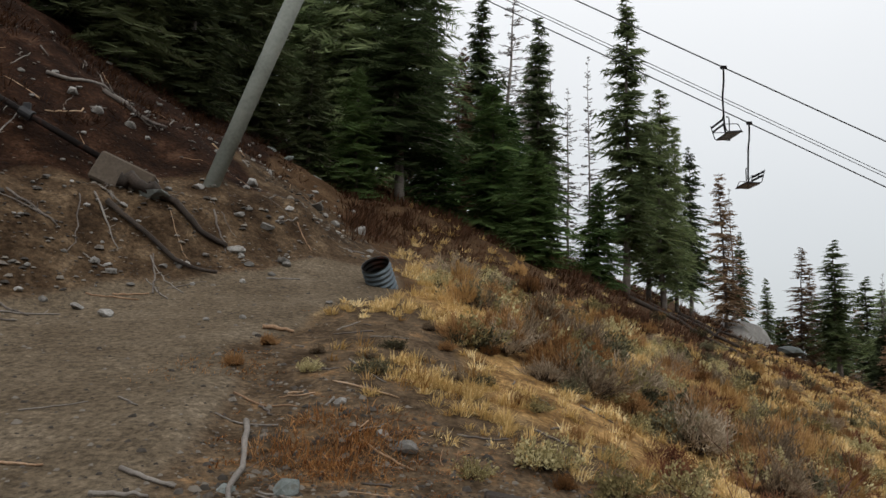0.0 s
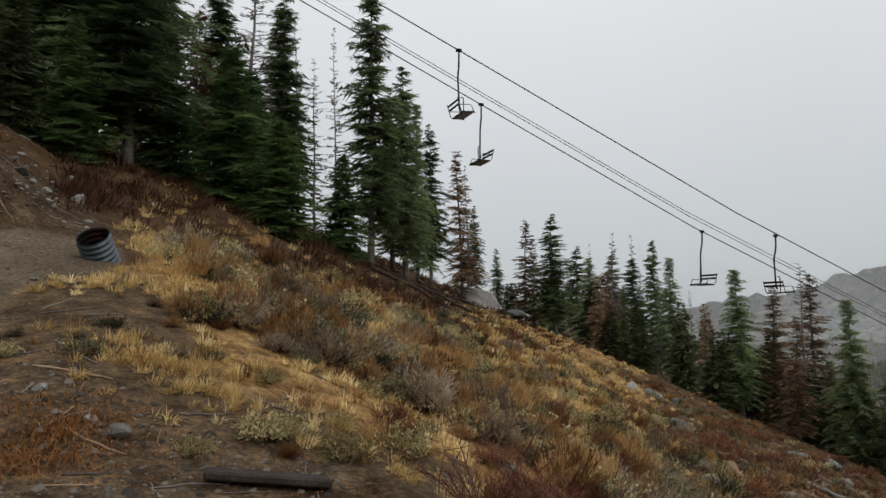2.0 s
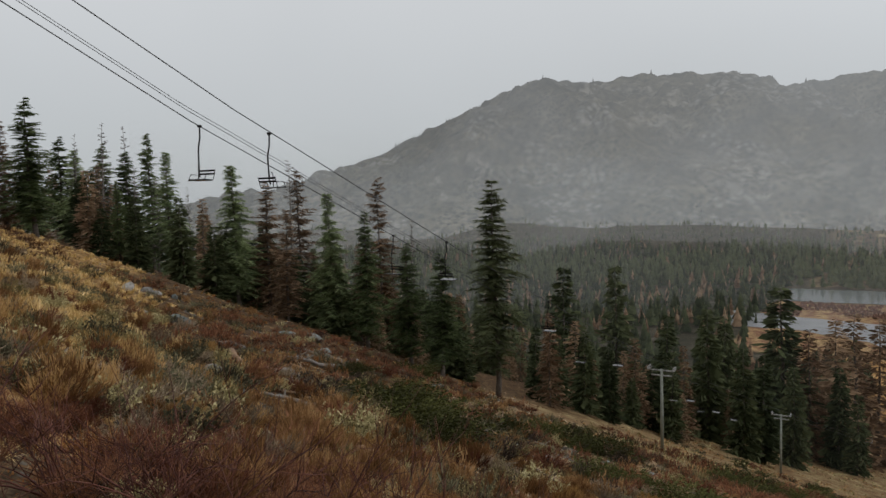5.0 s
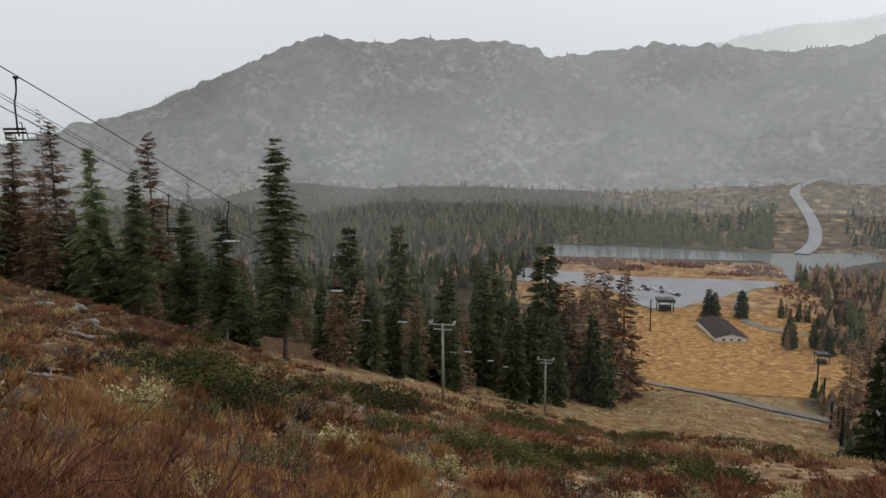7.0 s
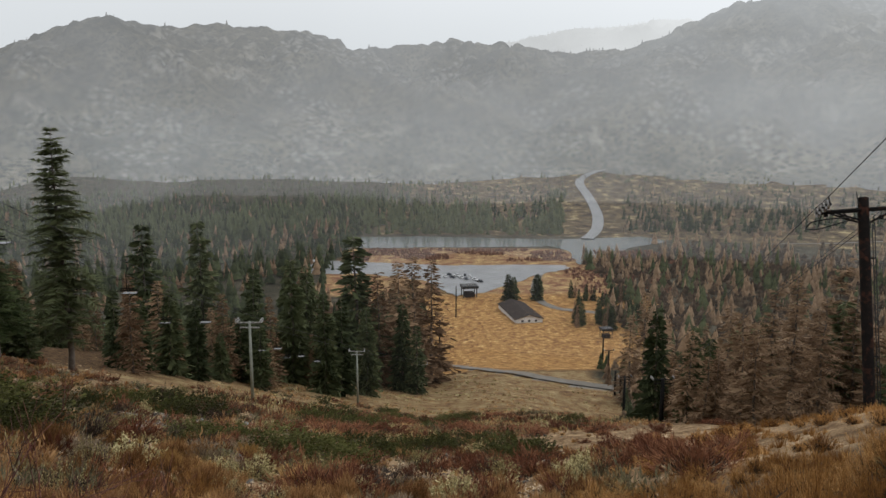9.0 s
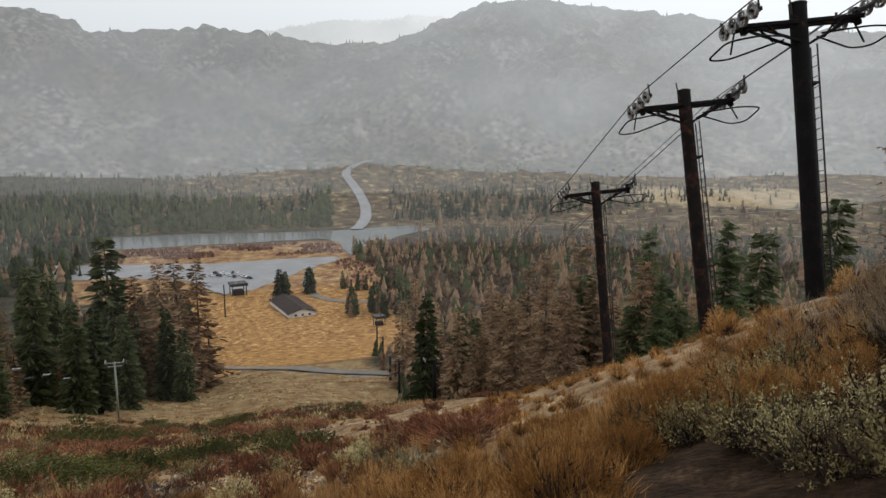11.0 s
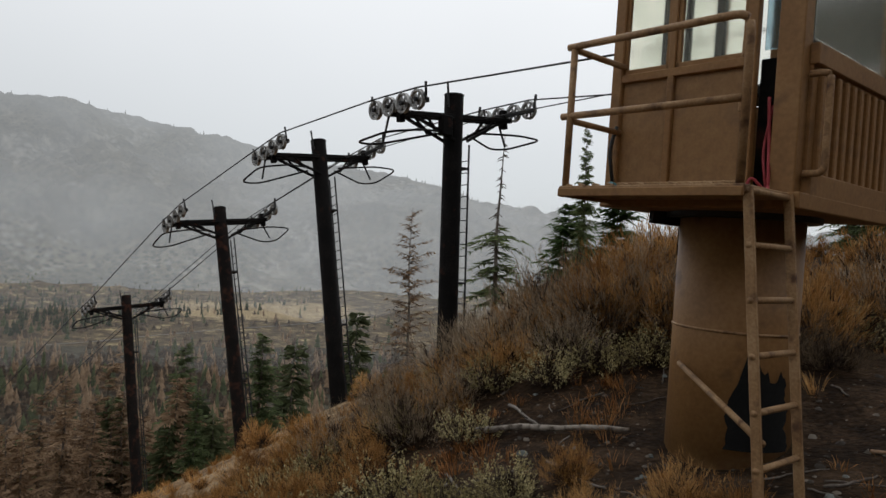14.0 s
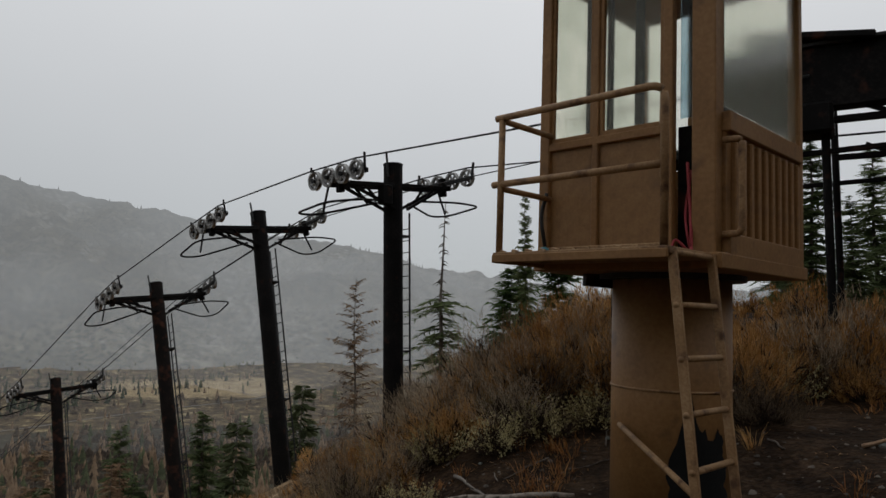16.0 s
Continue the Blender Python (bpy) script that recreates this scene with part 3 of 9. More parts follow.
# ---------------------------------------------------------------- the mountains across the valley
def misty(name, haze, veil, tones, rocks=0.5):
    """A wooded, rocky mountainside with mist painted in as glow: veil is the glow's share."""
    m = bpy.data.materials.new(name)
    m.use_nodes = True
    n, l = m.node_tree.nodes, m.node_tree.links
    n.remove(n["Principled BSDF"])
    co, sep = n.new("ShaderNodeTexCoord"), n.new("ShaderNodeSeparateXYZ")
    l.new(co.outputs["Object"], sep.inputs[0])

    def grain(scale, detail=6, rough=0.6):
        t = n.new("ShaderNodeTexNoise")
        t.inputs["Scale"].default_value, t.inputs["Detail"].default_value, t.inputs["Roughness"].default_value = scale, detail, rough
        l.new(co.outputs["Object"], t.inputs["Vector"])
        return t.outputs["Fac"]

    def span(value, a, b, c, d):
        r = n.new("ShaderNodeMapRange")
        r.inputs["From Min"].default_value, r.inputs["From Max"].default_value = a, b
        r.inputs["To Min"].default_value, r.inputs["To Max"].default_value = c, d
        l.new(value, r.inputs["Value"])
        return r.outputs[0]

    def calc(op, a, b):
        k = n.new("ShaderNodeMath")
        k.operation = op
        for slot, v in enumerate((a, b)):
            if isinstance(v, (int, float)):
                k.inputs[slot].default_value = v
            else:
                l.new(v, k.inputs[slot])
        return k.outputs[0]

    def blend(fac, a, b):
        k = n.new("ShaderNodeMix")
        k.data_type = "RGBA"
        l.new(fac, k.inputs["Factor"])
        for slot, v in (("A", a), ("B", b)):
            if isinstance(v, tuple):
                k.inputs[slot].default_value = (*v, 1)
            else:
                l.new(v, k.inputs[slot])
        return k.outputs["Result"]

    ramp = n.new("ShaderNodeValToRGB")
    e = ramp.color_ramp.elements
    while len(e) < len(tones):
        e.new(0.5)
    for k, c in enumerate(tones):
        e[k].position, e[k].color = 0.34 + 0.32 * k / (len(tones) - 1), (*c, 1)
    l.new(calc("ADD", calc("MULTIPLY", grain(0.012, 9, 0.68), 0.6), calc("MULTIPLY", grain(0.07, 5, 0.6), 0.4)), ramp.inputs[0])
    colour = ramp.outputs[0]
    # dark dots of trees, then pale outcrops where the wood is thin
    cells = n.new("ShaderNodeTexVoronoi")
    cells.inputs["Scale"].default_value = 0.11
    l.new(co.outputs["Object"], cells.inputs["Vector"])
    wooded = calc("ADD", span(grain(0.006, 4), 0.42, 0.56, 0.15, 0.9), span(sep.outputs["Z"], 60, -30, 0.0, 1.0))
    colour = blend(calc("MULTIPLY", span(cells.outputs["Distance"], 0.5, 0.25, 0.0, 0.85), wooded), colour, (0.018, 0.024, 0.018))
    stones = n.new("ShaderNodeTexVoronoi")
    stones.inputs["Scale"].default_value = 0.075
    l.new(co.outputs["Object"], stones.inputs["Vector"])
    bare = span(grain(0.008, 5, 0.65), 0.50, 0.60, 0.0, rocks)
    colour = blend(calc("MULTIPLY", span(stones.outputs["Distance"], 0.60, 0.10, 0.0, 1.0), bare), colour, (0.36, 0.35, 0.325))
    # upright pale streaks of bare cliff
    steep, cliff = n.new("ShaderNodeMapping"), n.new("ShaderNodeTexNoise")
    steep.inputs["Scale"].default_value = (1.0, 1.0, 0.22)
    cliff.inputs["Scale"].default_value, cliff.inputs["Detail"].default_value, cliff.inputs["Roughness"].default_value = 0.03, 6, 0.62
    l.new(co.outputs["Object"], steep.inputs["Vector"])
    l.new(steep.outputs[0], cliff.inputs["Vector"])
    crag = calc("MULTIPLY", span(cliff.outputs["Fac"], 0.52, 0.66, 0.0, 0.8), span(grain(0.0045, 4), 0.50, 0.60, 0.0, 1.0))
    colour = blend(crag, colour, (0.34, 0.315, 0.265))
    ground, haze_glow, mix = n.new("ShaderNodeBsdfDiffuse"), n.new("ShaderNodeEmission"), n.new("ShaderNodeMixShader")
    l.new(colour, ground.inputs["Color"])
    haze_glow.inputs["Color"].default_value = (*haze, 1)
    # painted drifts of mist: more glow in places and up the ridge, less below
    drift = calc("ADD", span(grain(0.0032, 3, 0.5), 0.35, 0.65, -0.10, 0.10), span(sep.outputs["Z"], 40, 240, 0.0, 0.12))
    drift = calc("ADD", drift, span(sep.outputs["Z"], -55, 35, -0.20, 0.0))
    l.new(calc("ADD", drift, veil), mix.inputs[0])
    # the painted haze glows dimmer at high y, stronger at low y
    l.new(calc("MULTIPLY", span(sep.outputs["Y"], 950, 100, 0.62, 1.0), span(sep.outputs["Y"], -250, -1100, 1.0, 1.45)), haze_glow.inputs["Strength"])
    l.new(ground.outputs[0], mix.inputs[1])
    l.new(haze_glow.outputs[0], mix.inputs[2])
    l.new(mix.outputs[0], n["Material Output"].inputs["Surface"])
    return m


def mountain(name, label, turn_angles, tops, near, far, material, seed, rough=0.10):
    """A mountain range as a relief from its foot (near) to its ridge (far) and over it; tops are its ridge's slopes as seen from the origin."""
    tt = np.radians(np.linspace(turn_angles[0], turn_angles[-1], 640))
    top = np.interp(np.degrees(tt), turn_angles, tops)
    s = np.linspace(0, 1.15, 84)
    ss, th = np.meshgrid(s, tt, indexing="ij")
    tp = np.broadcast_to(top, th.shape)
    r = near + (far - near) * ss
    x, y = r * np.sin(th), r * np.cos(th)
    ridge = (tp * far + 1.6) * np.where(ss <= 1, smooth(-0.12, 1.0, ss) ** 1.2, 1 - (ss - 1) * 1.5)
    foot = -75 * (1 - smooth(0.0, 0.7, ss))
    lumps = (0.55 * bumps(x, y, 160, seed) + 0.3 * np.abs(bumps(x, y, 70, seed + 1)) + 0.3 * np.abs(bumps(x, y, 34, seed + 2)) + 0.12 * bumps(x, y, 15, seed + 5)) * 60 * smooth(0, 0.3, ss) * (1 - 0.85 * smooth(0.7, 1, ss))
    crest = 5.0 * bumps(x, y, 35, seed + 3) + 2.5 * bumps(x, y, 14, seed + 4)
    z = foot + ridge + lumps + crest * smooth(0.5, 1, ss)
    v = np.stack([x, y, z], -1).reshape(-1, 3)
    n = len(tt)
    i, j = np.meshgrid(np.arange(len(s) - 1), np.arange(n - 1), indexing="ij")
    p = (i * n + j).ravel()
    f = np.concatenate([np.stack([p, p + n, p + n + 1], 1), np.stack([p, p + n + 1, p + 1], 1)])
    pieces = [(v, f[:, ::-1])]
    rng = np.random.default_rng(seed)
    for _ in range(1500):
        a = rng.integers(0, n)
        k = int(rng.uniform(69, 74)) if rng.random() < 0.45 else int(rng.uniform(6, 72))
        base, h = v[k * n + a], rng.uniform(4, 11)
        w = h * 0.3
        c = np.array([[w, 0, -2], [-w / 2, w * 0.87, -2], [-w / 2, -w * 0.87, -2], [0, 0, h]]) + base
        pieces.append((c, [[0, 1, 3], [1, 2, 3], [2, 0, 3]]))
    me = tri_mesh(name, *joined(pieces))
    return tagged(mesh_object(name, me, material), label, "mountain", kind="structure")


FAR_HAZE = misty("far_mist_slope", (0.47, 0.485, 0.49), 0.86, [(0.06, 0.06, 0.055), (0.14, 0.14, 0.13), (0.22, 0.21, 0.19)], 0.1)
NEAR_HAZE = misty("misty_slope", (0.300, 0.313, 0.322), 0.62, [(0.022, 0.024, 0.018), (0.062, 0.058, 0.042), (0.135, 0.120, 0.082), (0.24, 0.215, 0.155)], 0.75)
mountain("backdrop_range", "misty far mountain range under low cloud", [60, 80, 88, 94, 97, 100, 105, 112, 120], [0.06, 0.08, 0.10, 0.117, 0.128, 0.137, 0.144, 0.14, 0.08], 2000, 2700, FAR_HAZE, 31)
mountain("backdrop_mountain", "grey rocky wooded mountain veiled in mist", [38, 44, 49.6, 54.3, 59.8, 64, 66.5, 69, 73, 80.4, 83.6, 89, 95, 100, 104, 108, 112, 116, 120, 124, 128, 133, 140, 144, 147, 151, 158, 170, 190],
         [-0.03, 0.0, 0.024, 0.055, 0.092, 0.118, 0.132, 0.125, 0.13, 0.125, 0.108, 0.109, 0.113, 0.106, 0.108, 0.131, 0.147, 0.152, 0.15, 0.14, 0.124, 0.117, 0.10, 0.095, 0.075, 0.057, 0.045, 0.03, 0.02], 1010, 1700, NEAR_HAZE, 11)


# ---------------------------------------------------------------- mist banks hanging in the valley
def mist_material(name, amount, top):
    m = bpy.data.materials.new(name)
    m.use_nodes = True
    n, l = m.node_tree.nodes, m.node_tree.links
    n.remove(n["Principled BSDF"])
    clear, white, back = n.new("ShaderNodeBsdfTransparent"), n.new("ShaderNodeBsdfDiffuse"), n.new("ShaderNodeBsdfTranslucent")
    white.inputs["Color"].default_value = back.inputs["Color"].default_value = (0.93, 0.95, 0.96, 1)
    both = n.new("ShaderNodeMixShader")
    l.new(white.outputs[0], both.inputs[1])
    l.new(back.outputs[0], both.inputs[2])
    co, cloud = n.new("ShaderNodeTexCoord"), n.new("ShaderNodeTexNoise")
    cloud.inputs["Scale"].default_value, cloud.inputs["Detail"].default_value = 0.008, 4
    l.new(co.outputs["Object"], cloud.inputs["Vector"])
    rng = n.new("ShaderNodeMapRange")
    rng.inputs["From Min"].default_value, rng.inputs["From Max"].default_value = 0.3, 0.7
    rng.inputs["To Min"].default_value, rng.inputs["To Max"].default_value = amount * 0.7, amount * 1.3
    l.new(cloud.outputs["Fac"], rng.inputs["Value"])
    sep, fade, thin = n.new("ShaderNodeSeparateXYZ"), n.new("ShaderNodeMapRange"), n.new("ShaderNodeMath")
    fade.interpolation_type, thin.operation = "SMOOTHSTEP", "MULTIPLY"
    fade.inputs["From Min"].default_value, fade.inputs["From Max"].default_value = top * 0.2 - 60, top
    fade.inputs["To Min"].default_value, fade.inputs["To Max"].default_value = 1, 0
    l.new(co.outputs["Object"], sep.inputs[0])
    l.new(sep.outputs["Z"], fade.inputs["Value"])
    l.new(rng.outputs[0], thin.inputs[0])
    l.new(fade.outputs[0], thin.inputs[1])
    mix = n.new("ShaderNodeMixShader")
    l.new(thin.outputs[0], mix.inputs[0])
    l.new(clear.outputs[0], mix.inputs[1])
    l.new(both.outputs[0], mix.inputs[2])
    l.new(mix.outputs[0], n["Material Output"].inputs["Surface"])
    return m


# curved half-clear white sheets stand in for haze over the valley
def mist_bank(r, amount, top, first=35, last=180):
    tt = np.radians(np.linspace(first, last, 90))
    zs = np.array([-110.0, top])
    rr = r * (1 + 0.08 * bumps(tt * 8, 0 * tt, 1.0, int(r)))
    v = np.concatenate([np.stack([rr * np.sin(tt), rr * np.cos(tt), 0 * tt + z], 1) for z in zs])
    n = len(tt)
    p = np.arange(n - 1)
    f = np.concatenate([np.stack([p, p + 1, p + n + 1], 1), np.stack([p, p + n + 1, p + n], 1)])
    ob = mesh_object("mist_bank", tri_mesh("mist_bank", v, f), mist_material("thin_mist", amount, top))
    return tagged(ob, "thin grey drizzle mist hanging over the valley", "mist", kind="stuff")


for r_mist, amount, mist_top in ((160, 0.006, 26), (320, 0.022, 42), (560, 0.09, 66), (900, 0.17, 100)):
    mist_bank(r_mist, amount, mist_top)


# ---------------------------------------------------------------- trees
def trunk_shape(tall, thick, seed, lean=0.0):
    rng = np.random.default_rng(seed)
    h = np.linspace(-0.25, 1.0, 9) * tall
    h[0] = -0.5
    r = thick * (1 - 0.93 * np.clip(h / tall, 0, 1)) * np.where(h < 0.3, 1.25, 1)
    bend = np.cumsum(rng.normal(0, 0.006, (9, 2)), 0) * tall
    pts = np.stack([bend[:, 0] + lean * h, bend[:, 1], h], 1)
    return pts, tube_points(pts, r, 8)


def crown_shape(pts, tall, low, wide, seed, whorls, per, fronds, top=0.985, droop=0.25, frond=0.62, taper=0.85, gaps=0.12, bare=False, fine=False):
    """Boughs in rough whorls round the trunk: each a bough with fronds on both sides. Returns the fronds' and the boughs' triangles."""
    rng = np.random.default_rng(seed)
    levels = np.linspace(low, top, whorls)
    base_h, az, length, rise = [], [], [], []
    for lv in levels:
        k = max(2, int(per * (1 - 0.35 * lv) + rng.uniform(-1, 1.5)))
        for a in rng.uniform(0, 6.28) + np.arange(k) * 6.283 / k + rng.normal(0, 0.25, k):
            if rng.random() < gaps:
                continue
            base_h.append(lv + rng.normal(0, 0.020) * (1 - 0.6 * lv))
            az.append(a)
            s = min(1.0, max(0.0, (1 - lv) / (1 - low)))
            size = wide * (0.10 + 0.90 * s**taper) * rng.uniform(0.45, 1.15) * (1 + 0.13 * math.sin(lv * 23 + seed))
            size *= 1 - 0.35 * max(0.0, (s - 0.85) / 0.15)
            length.append(size)
            rise.append(0.45 * (1 - s) ** 1.5 + rng.normal(0.02, 0.06))
    base_h, az, length, rise = map(np.array, (base_h, az, length, rise))
    n = len(az)
    z0 = np.clip(base_h, 0, 0.99) * tall
    ax = np.stack([np.interp(z0, pts[:, 2], pts[:, 0]), np.interp(z0, pts[:, 2], pts[:, 1]), z0], 1)
    out = np.stack([np.cos(az), np.sin(az), 0 * az], 1)
    side = np.stack([-np.sin(az), np.cos(az), 0 * az], 1)

    def along(s):
        drop = rise * s - droop * s**1.7 * (0.5 + length / wide)
        return ax + out * (length * s)[:, None] + np.stack([0 * s, 0 * s, drop * length], 1)

    tips, pieces_v = [], []
    half = 0.012 * tall / 10 + 0.012
    a, b, c = along(np.zeros(n)), along(np.full(n, 0.55)), along(np.ones(n))
    up = np.array([0, 0, half])
    v = np.stack([a + side * half, a - side * half, a + up * 1.2, b + side * half * 0.6, b - side * half * 0.6, b + up * 0.8, c], 1).reshape(-1, 3)
    f0 = np.array([[0, 1, 4], [0, 4, 3], [1, 2, 5], [1, 5, 4], [2, 0, 3], [2, 3, 5], [3, 4, 6], [4, 5, 6], [5, 3, 6]])
    if fronds <= 8 and not bare:
        f0 = f0[[0, 1, 6]]
    boughs = (v, (np.arange(n)[:, None, None] * 7 + f0).reshape(-1, 3))
    for k in range(fronds):
        s = np.clip((k + 0.6 + rng.uniform(-0.35, 0.35, n)) / fronds, 0.06, 1.0)
        p = along(s)
        sign = (1 if k % 2 else -1) * np.ones(n)
        reach = frond * (0.45 + 0.55 * (1 - s) ** 0.5) * np.clip(length / wide + 0.35, 0.3, 1.1) * rng.uniform(0.6, 1.25, n) * wide / 2.2
        if bare:
            reach *= 0.6
        fore = rng.uniform(0.35, 0.95, n)
        hang = rng.uniform(-0.1, 0.55, n) * (0.15 if bare else 1.0)
        tip = p + (side * sign[:, None] + out * fore[:, None]) * reach[:, None] - np.stack([0 * s, 0 * s, hang * reach], 1)
        w = (0.012 if bare else 0.24) * (reach if not bare else 1.0)
        wid = out * np.broadcast_to(w, n)[:, None]
        lift = np.stack([0 * s, 0 * s, rng.normal(0, 0.12, n) * reach], 1)
        if fine:
            pieces_v.append(np.stack([p - wid * 0.42, p + wid * 0.42 + lift, tip], 1))
        else:
            pieces_v.append(np.stack([p - wid * 0.5, p * 0.35 + tip * 0.65 + wid * 0.55 + lift, tip, p * 0.5 + tip * 0.5 - wid * 0.75 - lift], 1))
    if fine:
        q = np.concatenate(pieces_v).reshape(-1, 3)
        return (q, np.arange(len(q)).reshape(-1, 3)), boughs
    q = np.concatenate(pieces_v).reshape(-1, 3)
    m = len(q) // 4
    tri = (np.arange(m)[:, None, None] * 4 + np.array([[0, 1, 2], [0, 2, 3]])).reshape(-1, 3)
    return (q, tri), boughs


def make_tree(name, label, needles, tall, thick, low, wide, seed, whorls, per, fronds, bark=None, group="conifers", stubs=0, stub_top=0.0, lean=0.0, **more):
    """One conifer at the origin: trunk, crown of needles and boughs."""
    bark = bark or BARK
    root = thing(name, label, "tree", group)
    pts, shape = trunk_shape(tall, thick, seed, lean)
    me = tri_mesh("trunk", *shape)
    me.shade_smooth()
    mesh_object("trunk", me, bark, root)
    leaves, boughs = crown_shape(pts, tall, low, wide, seed, whorls, per, fronds, **more)
    if stubs:
        rng = np.random.default_rng(seed + 5)
        twigs = []
        for _ in range(stubs):
            h, a = rng.uniform(0.12, max(stub_top, low + 0.1)) * tall, rng.uniform(0, 6.28)
            size = rng.uniform(0.3, 0.9) * wide * 0.6 * (1 - 0.75 * h / tall if stub_top else 1)
            base = np.array([np.interp(h, pts[:, 2], pts[:, 0]), np.interp(h, pts[:, 2], pts[:, 1]), h])
            twigs.append(tube_points([base, base + np.array([np.cos(a), np.sin(a), -0.15]) * size * 0.6, base + np.array([np.cos(a + 0.2), np.sin(a + 0.2), -0.4]) * size], [0.025, 0.016, 0.006], 3))
        boughs = joined([boughs, *twigs])
    tagged(mesh_object("crown", tri_mesh("crown", *leaves), needles, root), kind="stuff")
    if fronds <= 9:
        return root
    tagged(mesh_object("branchwork", tri_mesh("branchwork", *boughs), bark if needles is not DEAD_TWIG else DEAD_TWIG, root), kind="stuff")
    return root


def kinds_of_tree():
    made = {}
    for k in range(3):
        made["fir", k] = make_tree("fir_tree", "tall dark green fir on the wooded slope", FIR, 14, 0.22, 0.15, 2.9, 100 + k, 52, 6.8, 30, stubs=14, gaps=0.18, frond=0.58, fine=True)
    for k in range(2):
        made["broad", k] = make_tree("fir_tree", "dense dark green fir with low sweeping boughs", PALE_FIR, 14, 0.26, 0.14, 3.7, 110 + k, 54, 7.4, 34, droop=0.32, gaps=0.15, frond=0.46, fine=True)
    for k in range(2):
        made["young", k] = make_tree("young_fir_tree", "bright green young fir on the slope", YOUNG_FIR, 6, 0.10, 0.05, 2.3, 120 + k, 28, 8, 30, droop=0.15, fine=True)
    for k in range(3):
        made["rust", k] = make_tree("dying_fir_tree", "dying conifer with sparse rust brown needles", RUST_NEEDLE, 12, 0.16, 0.08, 2.7, 130 + k, 46, 6, 24, stubs=8, gaps=0.2, frond=0.55, fine=True)
    for k in range(3):
        made["snag", k] = make_tree("dead_tree", "bare grey dead conifer with broken twigs", DEAD_TWIG, 12, 0.14, 0.12, 2.1, 140 + k, 36, 5, 12, bark=GREY_WOOD, gaps=0.28, bare=True, frond=0.6, droop=0.12)
    made["tall", 0] = make_tree("tall_fir_tree", "tall green fir with uneven open boughs", FAR_FIR, 18, 0.24, 0.16, 3.3, 151, 52, 6.5, 32, stubs=24, gaps=0.18, droop=0.28, taper=0.7, fine=True)
    for k in range(2):
        made["skirt", k] = make_tree("fir_tree", "dark green fir with boughs down to the ground", FAR_FIR, 7, 0.14, 0.03, 2.2, 155 + k, 34, 7.4, 30, droop=0.25, gaps=0.12, fine=True)
    made["sparse", 0] = make_tree("sparse_fir_tree", "thin fir with bare upper trunk and green lower boughs", FIR, 9, 0.12, 0.46, 1.2, 161, 12, 5, 28, stubs=150, stub_top=0.97, top=0.68, gaps=0.2, droop=0.3, taper=0.5, fine=True)
    made["larch", 0] = make_tree("larch_tree", "tall thin larch with sparse brown needles on bare twigs", RUST_NEEDLE, 12, 0.13, 0.05, 2.6, 165, 52, 6, 16, bark=GREY_WOOD, gaps=0.18, droop=0.10, frond=0.36, taper=0.6, fine=True)
    for k in range(2):
        made["far_fir", k] = make_tree("fir_tree", "tall dark green fir in the lower wood", FAR_FIR, 14, 0.22, 0.06, 3.0, 170 + k, 38, 6.5, 8, gaps=0.12, droop=0.32, frond=1.15)
        made["far_broad", k] = make_tree("fir_tree", "dense dark fir in the lower wood", FAR_FIR, 14, 0.26, 0.04, 3.7, 180 + k, 38, 6.8, 8, droop=0.35, gaps=0.1, frond=1.1)
    for k in range(3):
        made["far_rust", k] = make_tree("dying_fir_tree", "rust brown dying conifer in the lower wood", RUST_NEEDLE, 12, 0.16, 0.05, 2.6, 190 + k, 38, 6.5, 8, gaps=0.15, droop=0.45, frond=0.75)
    return made


KINDS = kinds_of_tree()
BASE_TALL = dict(fir=14, broad=14, young=6, rust=12, snag=12, tall=18, skirt=7, sparse=9, larch=12, far_fir=14, far_broad=14, far_rust=12)
used = set()
tree_rng = random.Random(7)


def plant(kind, x, y, tall, wide=1.0, turn=None, sink=0.1):
    """A tree of that kind and height on the ground at x, y."""
    if math.hypot(x, y) > 85 and kind in ("fir", "broad", "rust"):
        kind = "far_" + kind
    ks = [k for k in KINDS if k[0] == kind]
    key = ks[tree_rng.randrange(len(ks))]
    s = tall / BASE_TALL[kind]
    z = float(height(np.array(x), np.array(y))) - sink
    m = Matrix.Translation((x, y, z)) @ Matrix.Rotation(tree_rng.uniform(0, 6.28) if turn is None else radians(turn), 4, "Z")
    ob = KINDS[key]
    if key not in used:
        used.add(key)
        ob.matrix_basis = m
    else:
        ob = copy_thing(ob, m)
    ob.scale = (s * wide, s * wide, s)
    return ob

